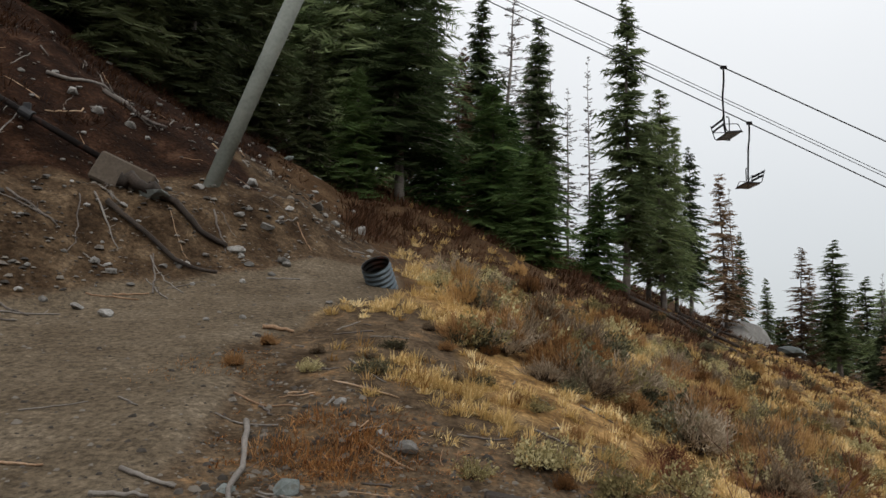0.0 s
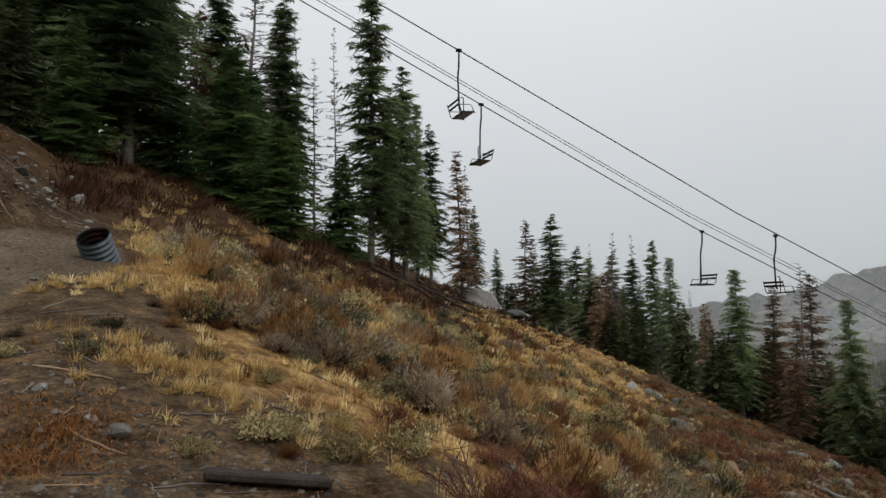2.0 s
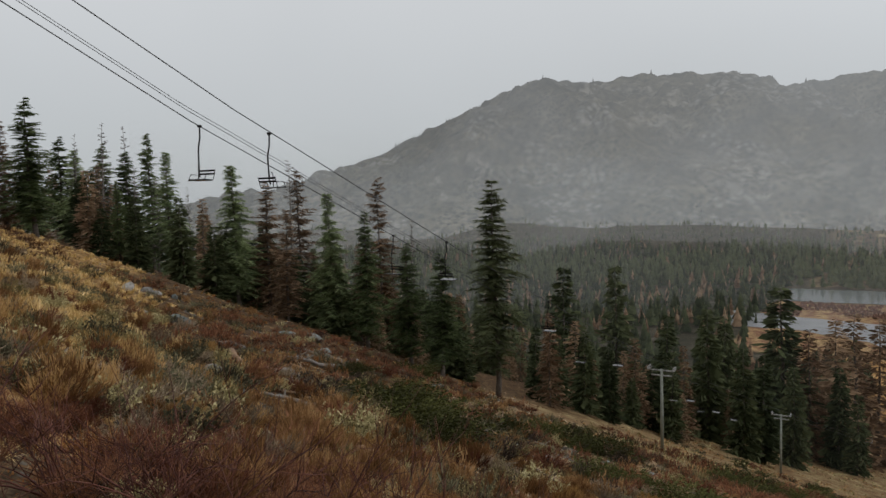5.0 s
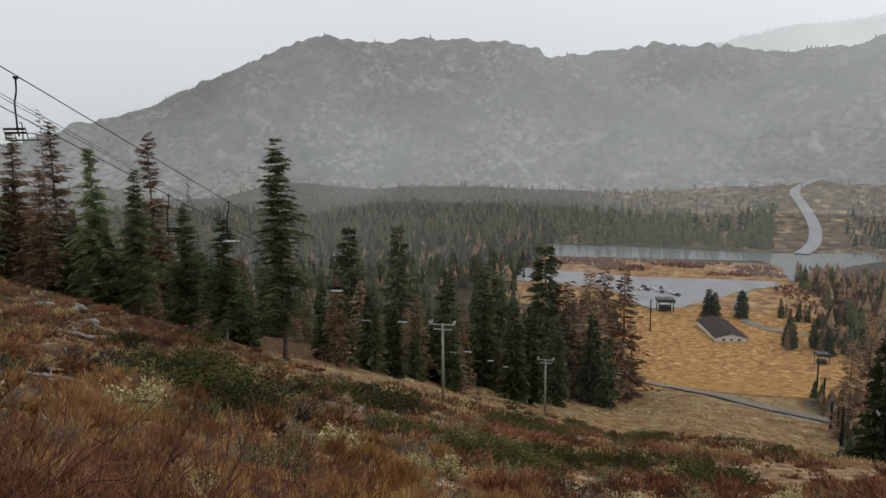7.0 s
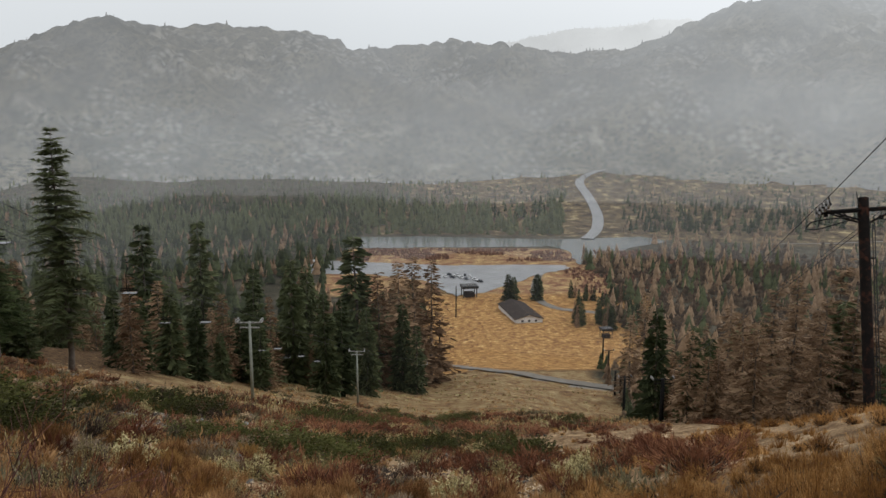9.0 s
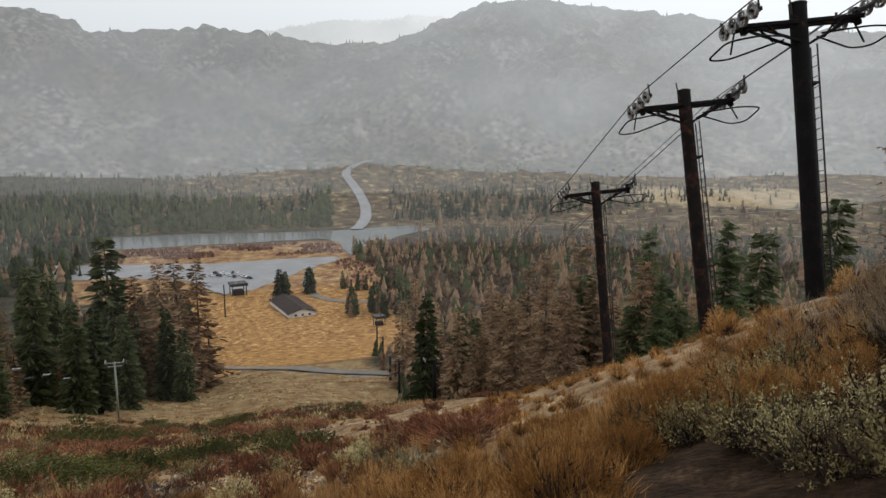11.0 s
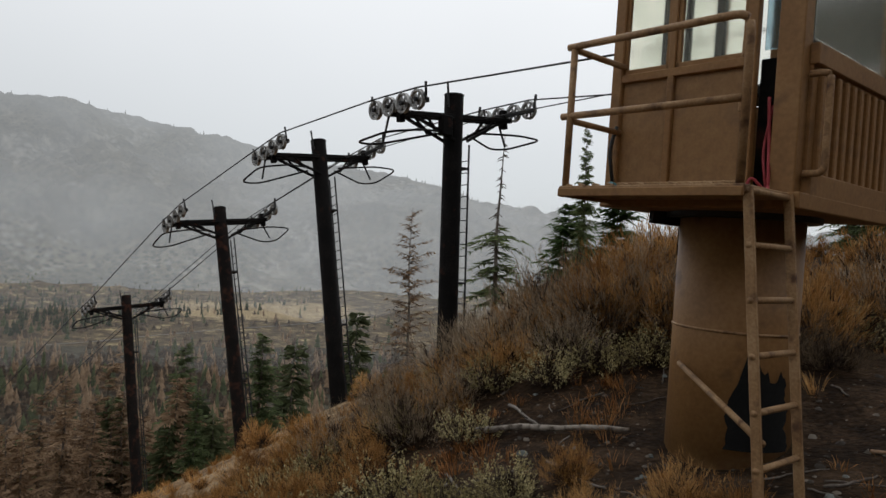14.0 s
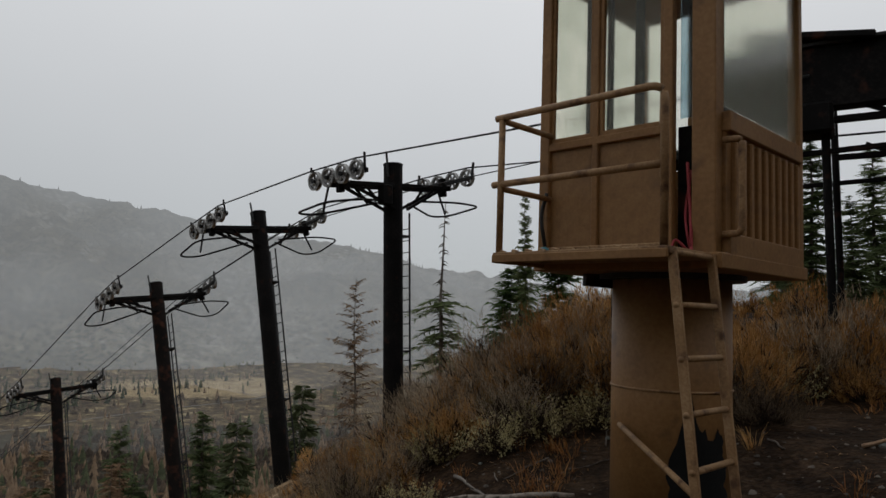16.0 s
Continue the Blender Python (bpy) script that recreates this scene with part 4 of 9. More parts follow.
# wood above the road: kind, x, y, height, width
STAND_A = [
    ("skirt", -7.2, 15.6, 5.6, 1.00),
    ("skirt", -8.6, 16.6, 6.5, 1.10),
    ("skirt", -6.2, 17.2, 5.0, 1.00),
    ("skirt", -10.0, 16.0, 6.5, 1.10),
    ("skirt", -8.6, 18.8, 7.5, 1.00),
    ("skirt", -10.2, 18.2, 7.0, 1.10),
    ("skirt", -7.3, 20.4, 7.5, 1.00),
    ("skirt", -12.0, 19.6, 7.0, 1.20),
    ("skirt", -6.3, 23.4, 6.5, 1.00),
    ("skirt", -9.2, 22.0, 8.0, 1.10),
    ("skirt", -4.4, 23.2, 5.0, 0.90),
    ("broad", -14.4, 26.3, 6.7, 1.10),
    ("broad", -11.0, 23.6, 8.4, 1.00),
    ("fir", -10.7, 27.0, 10.1, 1.10),
    ("broad", -10.7, 31.2, 14.9, 1.10),
    ("fir", -7.0, 26.1, 10.9, 1.00),
    ("broad", -6.7, 33.3, 14.9, 1.00),
    ("fir", -4.5, 28.7, 12.1, 1.00),
    ("broad", -3.0, 27.8, 14.4, 1.00),
    ("fir", -1.6, 24.9, 10.9, 1.15),
    ("broad", -0.7, 28.0, 12.2, 0.90),
    ("young", -2.9, 23.8, 4.5, 1.00),
    ("young", -4.8, 25.6, 2.8, 1.10),
    ("young", -0.2, 26.0, 4.5, 1.00),
    ("fir", -17.0, 34.0, 7.5, 1.20),
    ("broad", -19.1, 30.5, 8.5, 1.20),
    ("fir", -17.8, 24.2, 7.0, 1.20),
    ("broad", -17.8, 21.6, 5.4, 1.20),
]
# edge of the wood: kind, x, y, height, width
STAND_B = [
    ("young", 1.8, 26.9, 6.3, 1.00),
    ("young", 3.1, 24.3, 4.1, 1.25),
    ("young", 2.8, 29.9, 6.2, 1.00),
    ("snag", 3.7, 39.8, 15.3, 1.10),
    ("fir", 5.6, 41.6, 14.7, 0.80),
    ("snag", 8.8, 43.1, 13.9, 0.50),
    ("snag", 7.9, 45.3, 11.8, 0.70),
    ("fir", 9.4, 36.8, 16.1, 0.80),
    ("fir", 12.0, 39.2, 12.6, 0.90),
    ("broad", 13.3, 40.9, 11.0, 0.60),
    ("fir", 15.6, 45.4, 11.1, 0.80),
    ("rust", 19.0, 48.4, 11.0, 0.90),
    ("snag", 20.2, 50.1, 10.3, 0.80),
    ("fir", 23.1, 55.4, 8.0, 0.80),
    ("young", 7.1, 32.2, 4.8, 1.00),
    ("fir", 12.3, 43.3, 11.7, 0.90),
    ("snag", 7.0, 46.5, 13.9, 0.80),
]
# row along the far edge of the slope: kind, x, y, height, width
STAND_C = [
    ("rust", 27.6, 55.6, 8.8, 1.00),
    ("rust", 29.3, 57.0, 8.2, 0.80),
    ("fir", 29.0, 52.6, 10.1, 1.25),
    ("fir", 31.0, 68.4, 6.9, 0.90),
    ("snag", 41.8, 68.3, 11.3, 0.60),
    ("fir", 40.0, 64.7, 7.2, 1.00),
    ("snag", 40.6, 62.0, 12.5, 0.90),
    ("fir", 40.3, 59.8, 7.6, 0.90),
    ("snag", 46.7, 67.5, 14.2, 0.80),
    ("fir", 49.7, 67.8, 14.9, 0.80),
    ("broad", 43.8, 57.3, 12.1, 0.80),
    ("snag", 54.0, 67.1, 11.0, 0.70),
    ("broad", 47.0, 52.0, 13.2, 0.95),
    ("rust", 50.7, 51.3, 13.2, 1.20),
    ("snag", 54.9, 52.8, 16.6, 0.90),
    ("rust", 58.7, 54.5, 17.0, 1.00),
    ("rust", 47.3, 46.2, 10.2, 1.10),
    ("broad", 50.1, 43.2, 13.1, 0.85),
    ("fir", 50.5, 39.6, 12.5, 0.95),
    ("rust", 59.4, 44.4, 18.1, 0.90),
    ("snag", 58.0, 39.5, 14.6, 0.50),
    ("fir", 46.2, 32.0, 9.9, 1.20),
    ("fir", 45.7, 29.0, 9.7, 1.20),
    ("rust", 54.7, 43.9, 10.2, 1.20),
]
# trees beside the lift line below: kind, x, y, height, width
STAND_D = [
    ("tall", 50.5, 27.1, 17.4, 1.00),
    ("rust", 78.1, 34.3, 11.4, 1.00),
    ("fir", 120.4, 49.8, 24.3, 0.90),
    ("fir", 84.0, 38.4, 9.9, 0.80),
    ("fir", 88.8, 37.4, 9.9, 0.80),
    ("rust", 102.7, 40.4, 13.8, 1.20),
    ("broad", 93.8, 35.7, 12.1, 0.80),
    ("broad", 98.6, 34.0, 10.9, 0.80),
    ("fir", 161.6, 53.8, 33.6, 0.80),
    ("rust", 120.0, 36.0, 15.6, 1.00),
    ("fir", 145.4, 37.9, 23.7, 0.90),
    ("rust", 136.4, 32.7, 17.7, 0.90),
    ("broad", 152.1, 31.4, 27.7, 0.70),
    ("broad", 157.6, 29.2, 27.8, 0.70),
    ("broad", 138.5, 22.3, 20.8, 0.70),
    ("fir", 143.9, 19.7, 21.0, 0.90),
    ("fir", 188.9, 22.2, 40.6, 1.10),
    ("broad", 159.4, 16.0, 21.0, 0.70),
    ("rust", 189.6, 15.4, 32.2, 1.10),
    ("rust", 199.9, 11.7, 37.0, 1.20),
    ("rust", 210.1, 6.7, 39.5, 1.20),
    ("rust", 220.2, 2.0, 40.0, 1.20),
    ("broad", 185.0, 9.2, 24.0, 0.70),
    ("fir", 180.1, 5.3, 18.8, 0.80),
    ("rust", 112.9, 41.5, 9.1, 1.20),
]
# wood beside the right lift: kind, x, y, height, width
STAND_E = [
    ("rust", 142.6, -46.8, 27.9, 1.20),
    ("broad", 114.5, -36.0, 25.1, 0.60),
    ("broad", 89.2, -32.8, 17.3, 0.60),
    ("broad", 93.1, -36.6, 17.6, 0.60),
    ("rust", 101.6, -42.2, 25.4, 1.10),
    ("rust", 86.7, -38.9, 20.7, 1.10),
    ("broad", 81.4, -38.5, 19.1, 0.70),
    ("rust", 80.4, -40.4, 22.3, 1.10),
    ("rust", 70.5, -37.8, 18.0, 1.00),
    ("broad", 67.7, -32.2, 11.1, 0.60),
    ("rust", 65.2, -37.0, 18.1, 1.00),
    ("rust", 61.5, -37.3, 18.1, 1.10),
    ("rust", 192.7, -53.9, 25.2, 1.10),
    ("rust", 220.4, -65.9, 29.6, 1.10),
]
# below the knoll: kind, x, y, height, width
STAND_F = [
    ("fir", 45.6, -38.8, 19.2, 1.00),
    ("fir", 44.5, -32.1, 12.9, 0.80),
    ("fir", 61.7, -42.4, 23.9, 0.90),
    ("rust", 48.2, -26.4, 12.1, 1.00),
    ("rust", 55.2, -28.0, 15.5, 1.00),
    ("rust", 69.2, -40.0, 24.4, 1.00),
    ("rust", 63.0, -30.2, 17.2, 1.00),
    ("fir", 79.9, -89.3, 34.5, 0.80),
    ("fir", 68.8, -65.3, 27.5, 0.90),
    ("snag", 37.9, -46.3, 21.5, 0.70),
    ("larch", 32.0, -40.7, 24.8, 0.75),
]
# on the knoll: kind, x, y, height, width
STAND_G = [
    ("sparse", 16.1, -26.2, 13.4, 1.00),
]
# behind the cabin: kind, x, y, height, width
STAND_H = [
    ("fir", 1.6, -21.7, 6.0, 1.00),
    ("fir", 0.6, -17.7, 3.2, 1.10),
    ("fir", 0.1, -25.7, 6.1, 1.10),
    ("fir", 8.4, -17.9, 5.7, 0.50),
    ("young", 9.1, -21.9, 5.6, 1.00),
    ("young", 11.5, -23.1, 6.7, 1.00),
    ("fir", -1.0, -23.7, 6.8, 1.10),
    ("fir", 2.7, -25.6, 6.5, 1.00),
]
for stand in (STAND_A, STAND_B, STAND_C, STAND_D, STAND_E, STAND_F, STAND_G, STAND_H):
    for row in stand:
        plant(*row)


def far_tree(tall, wide, rng, tiers=4, n=6):
    """A small rough conifer for the far woods: ragged skirts round a point."""
    pieces = []
    for k in range(tiers):
        z0, z1 = tall * (0.08 + 0.86 * k / tiers), tall * (0.08 + 0.92 * (k + 1.55) / tiers)
        w = wide * (1 - k / (tiers + 0.3))
        a = np.arange(2 * n) * np.pi / n + rng.uniform(0, 6)
        r = w * np.where(np.arange(2 * n) % 2, 0.55, 1.0) * rng.uniform(0.7, 1.2, 2 * n)
        ring = np.stack([r * np.cos(a), r * np.sin(a), z0 + rng.normal(0, 0.03 * tall, 2 * n)], 1)
        v = np.concatenate([ring, [[0, 0, min(z1, tall)]]])
        i = np.arange(2 * n)
        pieces.append((v, np.stack([i, (i + 1) % (2 * n), 0 * i + 2 * n], 1)))
    return joined(pieces)


def far_woods(name, label, material, count, seed, inside, tall=(8, 16), bush=0.0):
    rng = np.random.default_rng(seed)
    pieces = []
    shapes = [far_tree(1.0, rng.uniform(0.16, 0.30) if not bush else rng.uniform(0.4, 0.65), rng, 3, 5) for _ in range(8)]
    while len(pieces) < count:
        th, r = np.radians(rng.uniform(28, 172)), rng.uniform(90, 1100) if rng.random() < 0.7 else rng.uniform(500, 1000)
        x, y = r * np.sin(th), r * np.cos(th)
        if not inside(x, y, rng):
            continue
        v, f = shapes[rng.integers(8)]
        h = rng.uniform(*tall) * float(np.interp(r, [820, 1000], [1, 0.42]))
        pieces.append((v * [h, h, h] + [x, y, float(height(np.array(x), np.array(y))) - 0.3], f))
    ob = mesh_object(name, tri_mesh(name, *joined(pieces)), material)
    return tagged(ob, label, "woods", kind="stuff")


def opening(x, y):
    """Open ground with no woods: the ski run, the meadow, lake, car park and roads."""
    t = math.degrees(math.atan2(x, y))
    if x > 690 and 99.6 < t < 104.6:
        return True
    if x < 250:
        return -34 - 0.10 * (x - 60) < y < 26 - 0.08 * max(0, x - 120)
    if x < 420:
        return -95 < y < 12
    if x < 560:
        return -110 < y < 70
    return x < 790 and -185 < y < 75


def in_left_wood(x, y, rng):
    return y > 0 and math.hypot(x, y) > 210 and not opening(x, y) and (y > 10 or x > 560) and (x < 900 or rng.random() < 0.25)


def in_right_wood(x, y, rng):
    return y < 0 and x > 60 and not opening(x, y) and math.hypot(x, y) > 265 and rng.random() < np.interp(math.hypot(x, y), [430, 560, 640, 720], [1, 0.6, 0.3, 0.12])


def in_marsh(x, y, rng):
    return (552 < x < 612 and -108 < y < 70 and bumps(np.array(x), np.array(y), 22.0, 44) > -0.25) or (540 < x < 600 and -185 < y < -132) or (430 < x < 520 and -150 < y < -92 and rng.random() < 0.5)


def scattered(x, y, rng):
    return x > 700 and not opening(x, y) and rng.random() < (0.25 if y > -120 else 0.4)


def in_belt(x, y, rng):
    """The dark wood beyond the lake, with a clearing and the road left open."""
    t, r = math.degrees(math.atan2(x, y)), math.hypot(x, y)
    if r < 705 or opening(x, y) and x < 690:
        return False
    if t < 100.2 or r > 1040:
        return not (94.4 < t < 98.8 and 770 < r < 1010 and rng.random() < 0.93) and t > 40 and rng.random() < (0.2 + 0.8 * float(smooth(-0.1, 0.25, bumps(np.array(x), np.array(y), 90, 39)))) * (1 if t < 102 else 0.45)
    return r > 1000 and t < 122 and rng.random() < 0.5 and t > 104


def in_scrub_slope(x, y, rng):
    return y < -70 and x > 330 and not opening(x, y) and math.hypot(x, y) < 640


def in_gully(x, y, rng):
    return y < -30 - 0.15 * (x - 60) and math.hypot(x, y) < 300 and x > 60 and not opening(x, y)


far_woods("far_fir_woods", "young dark firs in the gully below the knoll", FAR_FIR, 500, 221, in_gully, (3, 8))
far_woods("far_thicket", "dark leafless thicket in the gully below the knoll", THICKET, 700, 222, in_gully, (2, 5), bush=1)
far_woods("far_rust_woods", "young rust brown larches in the gully", RUST_NEEDLE, 350, 223, in_gully, (3, 8))
far_woods("far_fir_woods", "dark misty fir woods on the valley floor", FAR_FIR, 3000, 201, in_left_wood, (6, 21))
far_woods("far_rust_woods", "rust brown dying conifers in the valley woods", RUST_NEEDLE, 1300, 202, in_left_wood, (6, 15))
far_woods("far_fir_woods", "dark wood of firs beyond the lake", FAR_FIR, 2700, 211, in_belt, (7, 22))
far_woods("far_fir_woods", "dark green firs scattered over the lower slope", FAR_FIR, 650, 203, in_right_wood, (7, 17))
far_woods("far_rust_woods", "rust brown bare larch woods below the knoll", RUST_NEEDLE, 1300, 204, in_right_wood, (7, 15))
far_woods("far_thicket", "brown leafless trees below the knoll", THICKET, 1500, 214, in_right_wood, (4, 9), bush=1)
far_woods("far_scrub", "brown leafless thicket on the lower slope", THICKET, 1700, 212, in_scrub_slope, (3, 7), bush=1)
far_woods("far_fir_woods", "single dark firs beyond the lake", FAR_FIR, 1500, 205, scattered, (7, 17))
far_woods("far_scrub", "low brown scrub on the valley floor", THICKET, 2600, 206, scattered, (1.5, 4.0), bush=1)
far_woods("far_scrub", "rust brown willow scrub beside the lake", WILLOW, 1700, 207, in_marsh, (1.6, 3.2), bush=1)


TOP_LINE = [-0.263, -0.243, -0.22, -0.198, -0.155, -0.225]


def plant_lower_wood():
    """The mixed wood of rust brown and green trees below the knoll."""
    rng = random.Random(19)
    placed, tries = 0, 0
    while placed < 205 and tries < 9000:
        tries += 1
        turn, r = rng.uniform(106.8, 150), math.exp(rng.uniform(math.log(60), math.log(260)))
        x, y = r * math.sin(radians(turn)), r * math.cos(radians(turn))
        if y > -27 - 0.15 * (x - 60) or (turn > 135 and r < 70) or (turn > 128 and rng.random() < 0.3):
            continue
        # tops capped by sight slopes from the viewpoint, below the open valley's line
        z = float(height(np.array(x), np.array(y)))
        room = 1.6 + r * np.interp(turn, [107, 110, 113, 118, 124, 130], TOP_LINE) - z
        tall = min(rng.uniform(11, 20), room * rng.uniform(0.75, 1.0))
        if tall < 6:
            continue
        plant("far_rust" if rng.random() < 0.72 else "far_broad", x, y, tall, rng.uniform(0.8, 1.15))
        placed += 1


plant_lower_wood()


def plant_row_behind():
    """Trees standing behind the row at the far edge of the slope."""
    rng = random.Random(23)
    for _ in range(62):
        t, r = radians(rng.uniform(25, 60)), rng.uniform(72, 125)
        kind = rng.choice(("fir", "fir", "broad", "rust", "rust", "snag", "young"))
        plant(kind, r * math.sin(t), r * math.cos(t), rng.uniform(7, 11.5) * (0.6 if kind == "young" else 1), rng.uniform(0.9, 1.3))
    for _ in range(46):
        t, r = radians(rng.uniform(31, 60)), rng.uniform(66, 84)
        plant(rng.choice(("far_broad", "far_rust", "far_fir")), r * math.sin(t), r * math.cos(t), rng.uniform(4, 8), rng.uniform(0.9, 1.3))
    for _ in range(16):
        t, r = radians(rng.uniform(-28, 8)), rng.uniform(30, 48)
        plant(rng.choice(("fir", "snag", "fir", "rust")), r * math.sin(t), r * math.cos(t), rng.uniform(8, 13), rng.uniform(0.8, 1.1))


plant_row_behind()


def plant_left_wood():
    """The near edge of the wood left of the ski run."""
    rng = random.Random(29)
    placed = 0
    while placed < 70:
        r, t = rng.uniform(95, 230), radians(rng.uniform(52, 84))
        x, y = r * math.sin(t), r * math.cos(t)
        if y < 27 or (y < 60 and x < 110):
            continue
        plant(rng.choice(("fir", "broad", "fir", "rust", "rust", "snag")), x, y, rng.uniform(8, 15), rng.uniform(0.8, 1.1))
        placed += 1


plant_left_wood()


def plant_run_edge():
    """Firs and bare trees along the left edge of the ski run above the meadow."""
    rng = random.Random(31)
    for k in range(112):
        x = rng.uniform(185, 400) if k < 52 else rng.uniform(190, 320)
        y = rng.uniform(13, 60) if k < 52 else 9 + 36 * rng.random() ** 1.6
        plant(rng.choice(("far_fir", "far_broad", "far_rust", "far_fir", "far_rust")), x, y, rng.uniform(11, 17), rng.uniform(0.8, 1.1))


plant_run_edge()


def plant_brown_clump():
    """Leafless brown trees and firs at the corner of the meadow."""
    rng = random.Random(33)
    for _ in range(46):
        x = rng.uniform(292, 392)
        y = np.interp(x, [292, 340, 392], [15, 13, 4]) + rng.uniform(0, 26)
        plant(rng.choice(("far_rust", "far_rust", "far_rust", "far_broad")), x, y, rng.uniform(11, 17), rng.uniform(1.0, 1.4))


plant_brown_clump()


def plant_by_house():
    """Small firs behind the low house and across the lane from it."""
    rng = random.Random(37)
    for x, y, h, w in ((414, -42.5, 16, 1.2), (418, -46, 14, 1.2), (417, -59.5, 16, 1.1), (430, -63, 12, 1.0)):
        plant("far_broad", x, y, h, w)
    for _ in range(34):
        plant(rng.choice(("far_fir", "far_rust", "far_broad")), rng.uniform(345, 372), rng.uniform(-108, -70), rng.uniform(7, 13), rng.uniform(0.8, 1.1))
    for _ in range(16):
        plant(rng.choice(("far_fir", "far_rust")), rng.uniform(398, 425), rng.uniform(-112, -78), rng.uniform(7, 12), rng.uniform(0.8, 1.1))


plant_by_house()


# ---------------------------------------------------------------- grass, brush and stones
def tufts(x, y, tall, blades, rng, spread=0.10, lean=0.35, width=0.0028, far_width=0.00075, droop=0.25, near=9.0):
    """Dry tufts at the places x, y: arching blades fanning from each foot, leaning a little downhill. Returns corners, triangles and a tone for each corner."""
    n = len(x)
    z = height(x, y)
    r = np.hypot(x, y)
    own = rng.normal(0, 0.28, n)
    sway = rng.uniform(0, 6.283, n)
    x, y, z, r, tall, own, sway = (np.repeat(v, blades) for v in (x, y, z, r, np.broadcast_to(tall, n), own, sway))
    m = len(x)
    a = rng.uniform(0, 6.283, m)
    off = spread * np.sqrt(rng.random(m)) * tall / 0.4
    bx, by = x + off * np.cos(a), y + off * np.sin(a)
    tilt = lean * rng.uniform(0.1, 1.3, m)
    turn = a + rng.normal(0, 0.6, m)
    h = tall * rng.uniform(0.55, 1.15, m)
    reach = np.stack([tilt * np.cos(turn) + 0.14 + 0.16 * np.cos(sway), tilt * np.sin(turn) + 0.16 * np.sin(sway)], 1)
    up = 1 / np.sqrt(1 + (reach ** 2).sum(1))
    foot = np.stack([bx, by, z - 0.03], 1)
    way = np.concatenate([reach, np.ones((m, 1))], 1) * (up * h)[:, None]
    mid = foot + way * [0.5, 0.5, 0.62]
    tip = foot + way * [1.15, 1.15, 1.0] - np.stack([0 * h, 0 * h, droop * h * (1 - up)], 1)
    w = np.maximum(width, far_width * r) * rng.uniform(0.7, 1.3, m)
    side = np.stack([-np.sin(turn) * w, np.cos(turn) * w, 0 * w], 1)
    close = r < near
    v = np.stack([foot - side, foot + side, mid + side * 0.8, mid - side * 0.8, tip], 1)[close].reshape(-1, 3)
    f = (np.arange(len(v) // 5)[:, None, None] * 5 + np.array([[0, 1, 2], [0, 2, 3], [3, 2, 4]])).reshape(-1, 3)
    w2 = np.stack([foot - side * 1.2, foot + side * 1.2, tip], 1)[~close].reshape(-1, 3)
    g = np.arange(len(w2)).reshape(-1, 3)
    return *joined([(v, f), (w2, g)]), np.concatenate([np.repeat(own[close], 5), np.repeat(own[~close], 3)])


def spread_places(n, rng, near, far, first, last):
    """Places thinning out with distance, between two bearings."""
    r = np.exp(rng.uniform(np.log(near), np.log(far), n))
    t = np.radians(rng.uniform(first, last, n))
    return r * np.sin(t), r * np.cos(t)


def keep(x, y, chance, rng):
    k = rng.random(len(x)) < chance
    return x[k], y[k]


def stuff(name, label, category, shape, material):
    me = tri_mesh(name, *shape[:2])
    if len(shape) > 2:
        me.attributes.new("tone", "FLOAT", "POINT").data.foreach_set("value", np.asarray(shape[2], np.float32))
    return tagged(mesh_object(name, me, material), label, category, kind="stuff")


def patch(x, y, size, seed, low=-0.15, high=0.25):
    return smooth(low, high, bumps(x, y, size, seed) + 0.4 * bumps(x, y, size * 0.4, seed + 50))


def clear_of_cabin(x, y):
    return smooth(0.5, 0.9, np.hypot(x - 1.43, y + 5.25)) * smooth(0.25, 0.45, np.hypot(x - 1.0, y + 4.2))


def dirt_floor(x, y):
    """The trodden bare patch beside the cabin."""
    return smooth(1.25, 0.8, np.hypot((x - 2.7) / 1.9, (y + 5.25) / 1.0)) + smooth(1.3, 0.85, np.hypot((x + 0.6) / 1.6, (y + 4.9) / 2.9)) + smooth(1.2, 0.8, np.hypot((x - 1.3) / 0.9, (y + 4.4) / 0.7))


def straw_drift(x, y):
    """Where the straw lies in drifts on the open slope."""
    return np.clip(patch(x, y, 1.7, 61, 0.02, 0.24) + 0.95 * smooth(2.2, 4.5, y - 0.62 * x - 2.0) * smooth(7, 11, y), 0, 1)


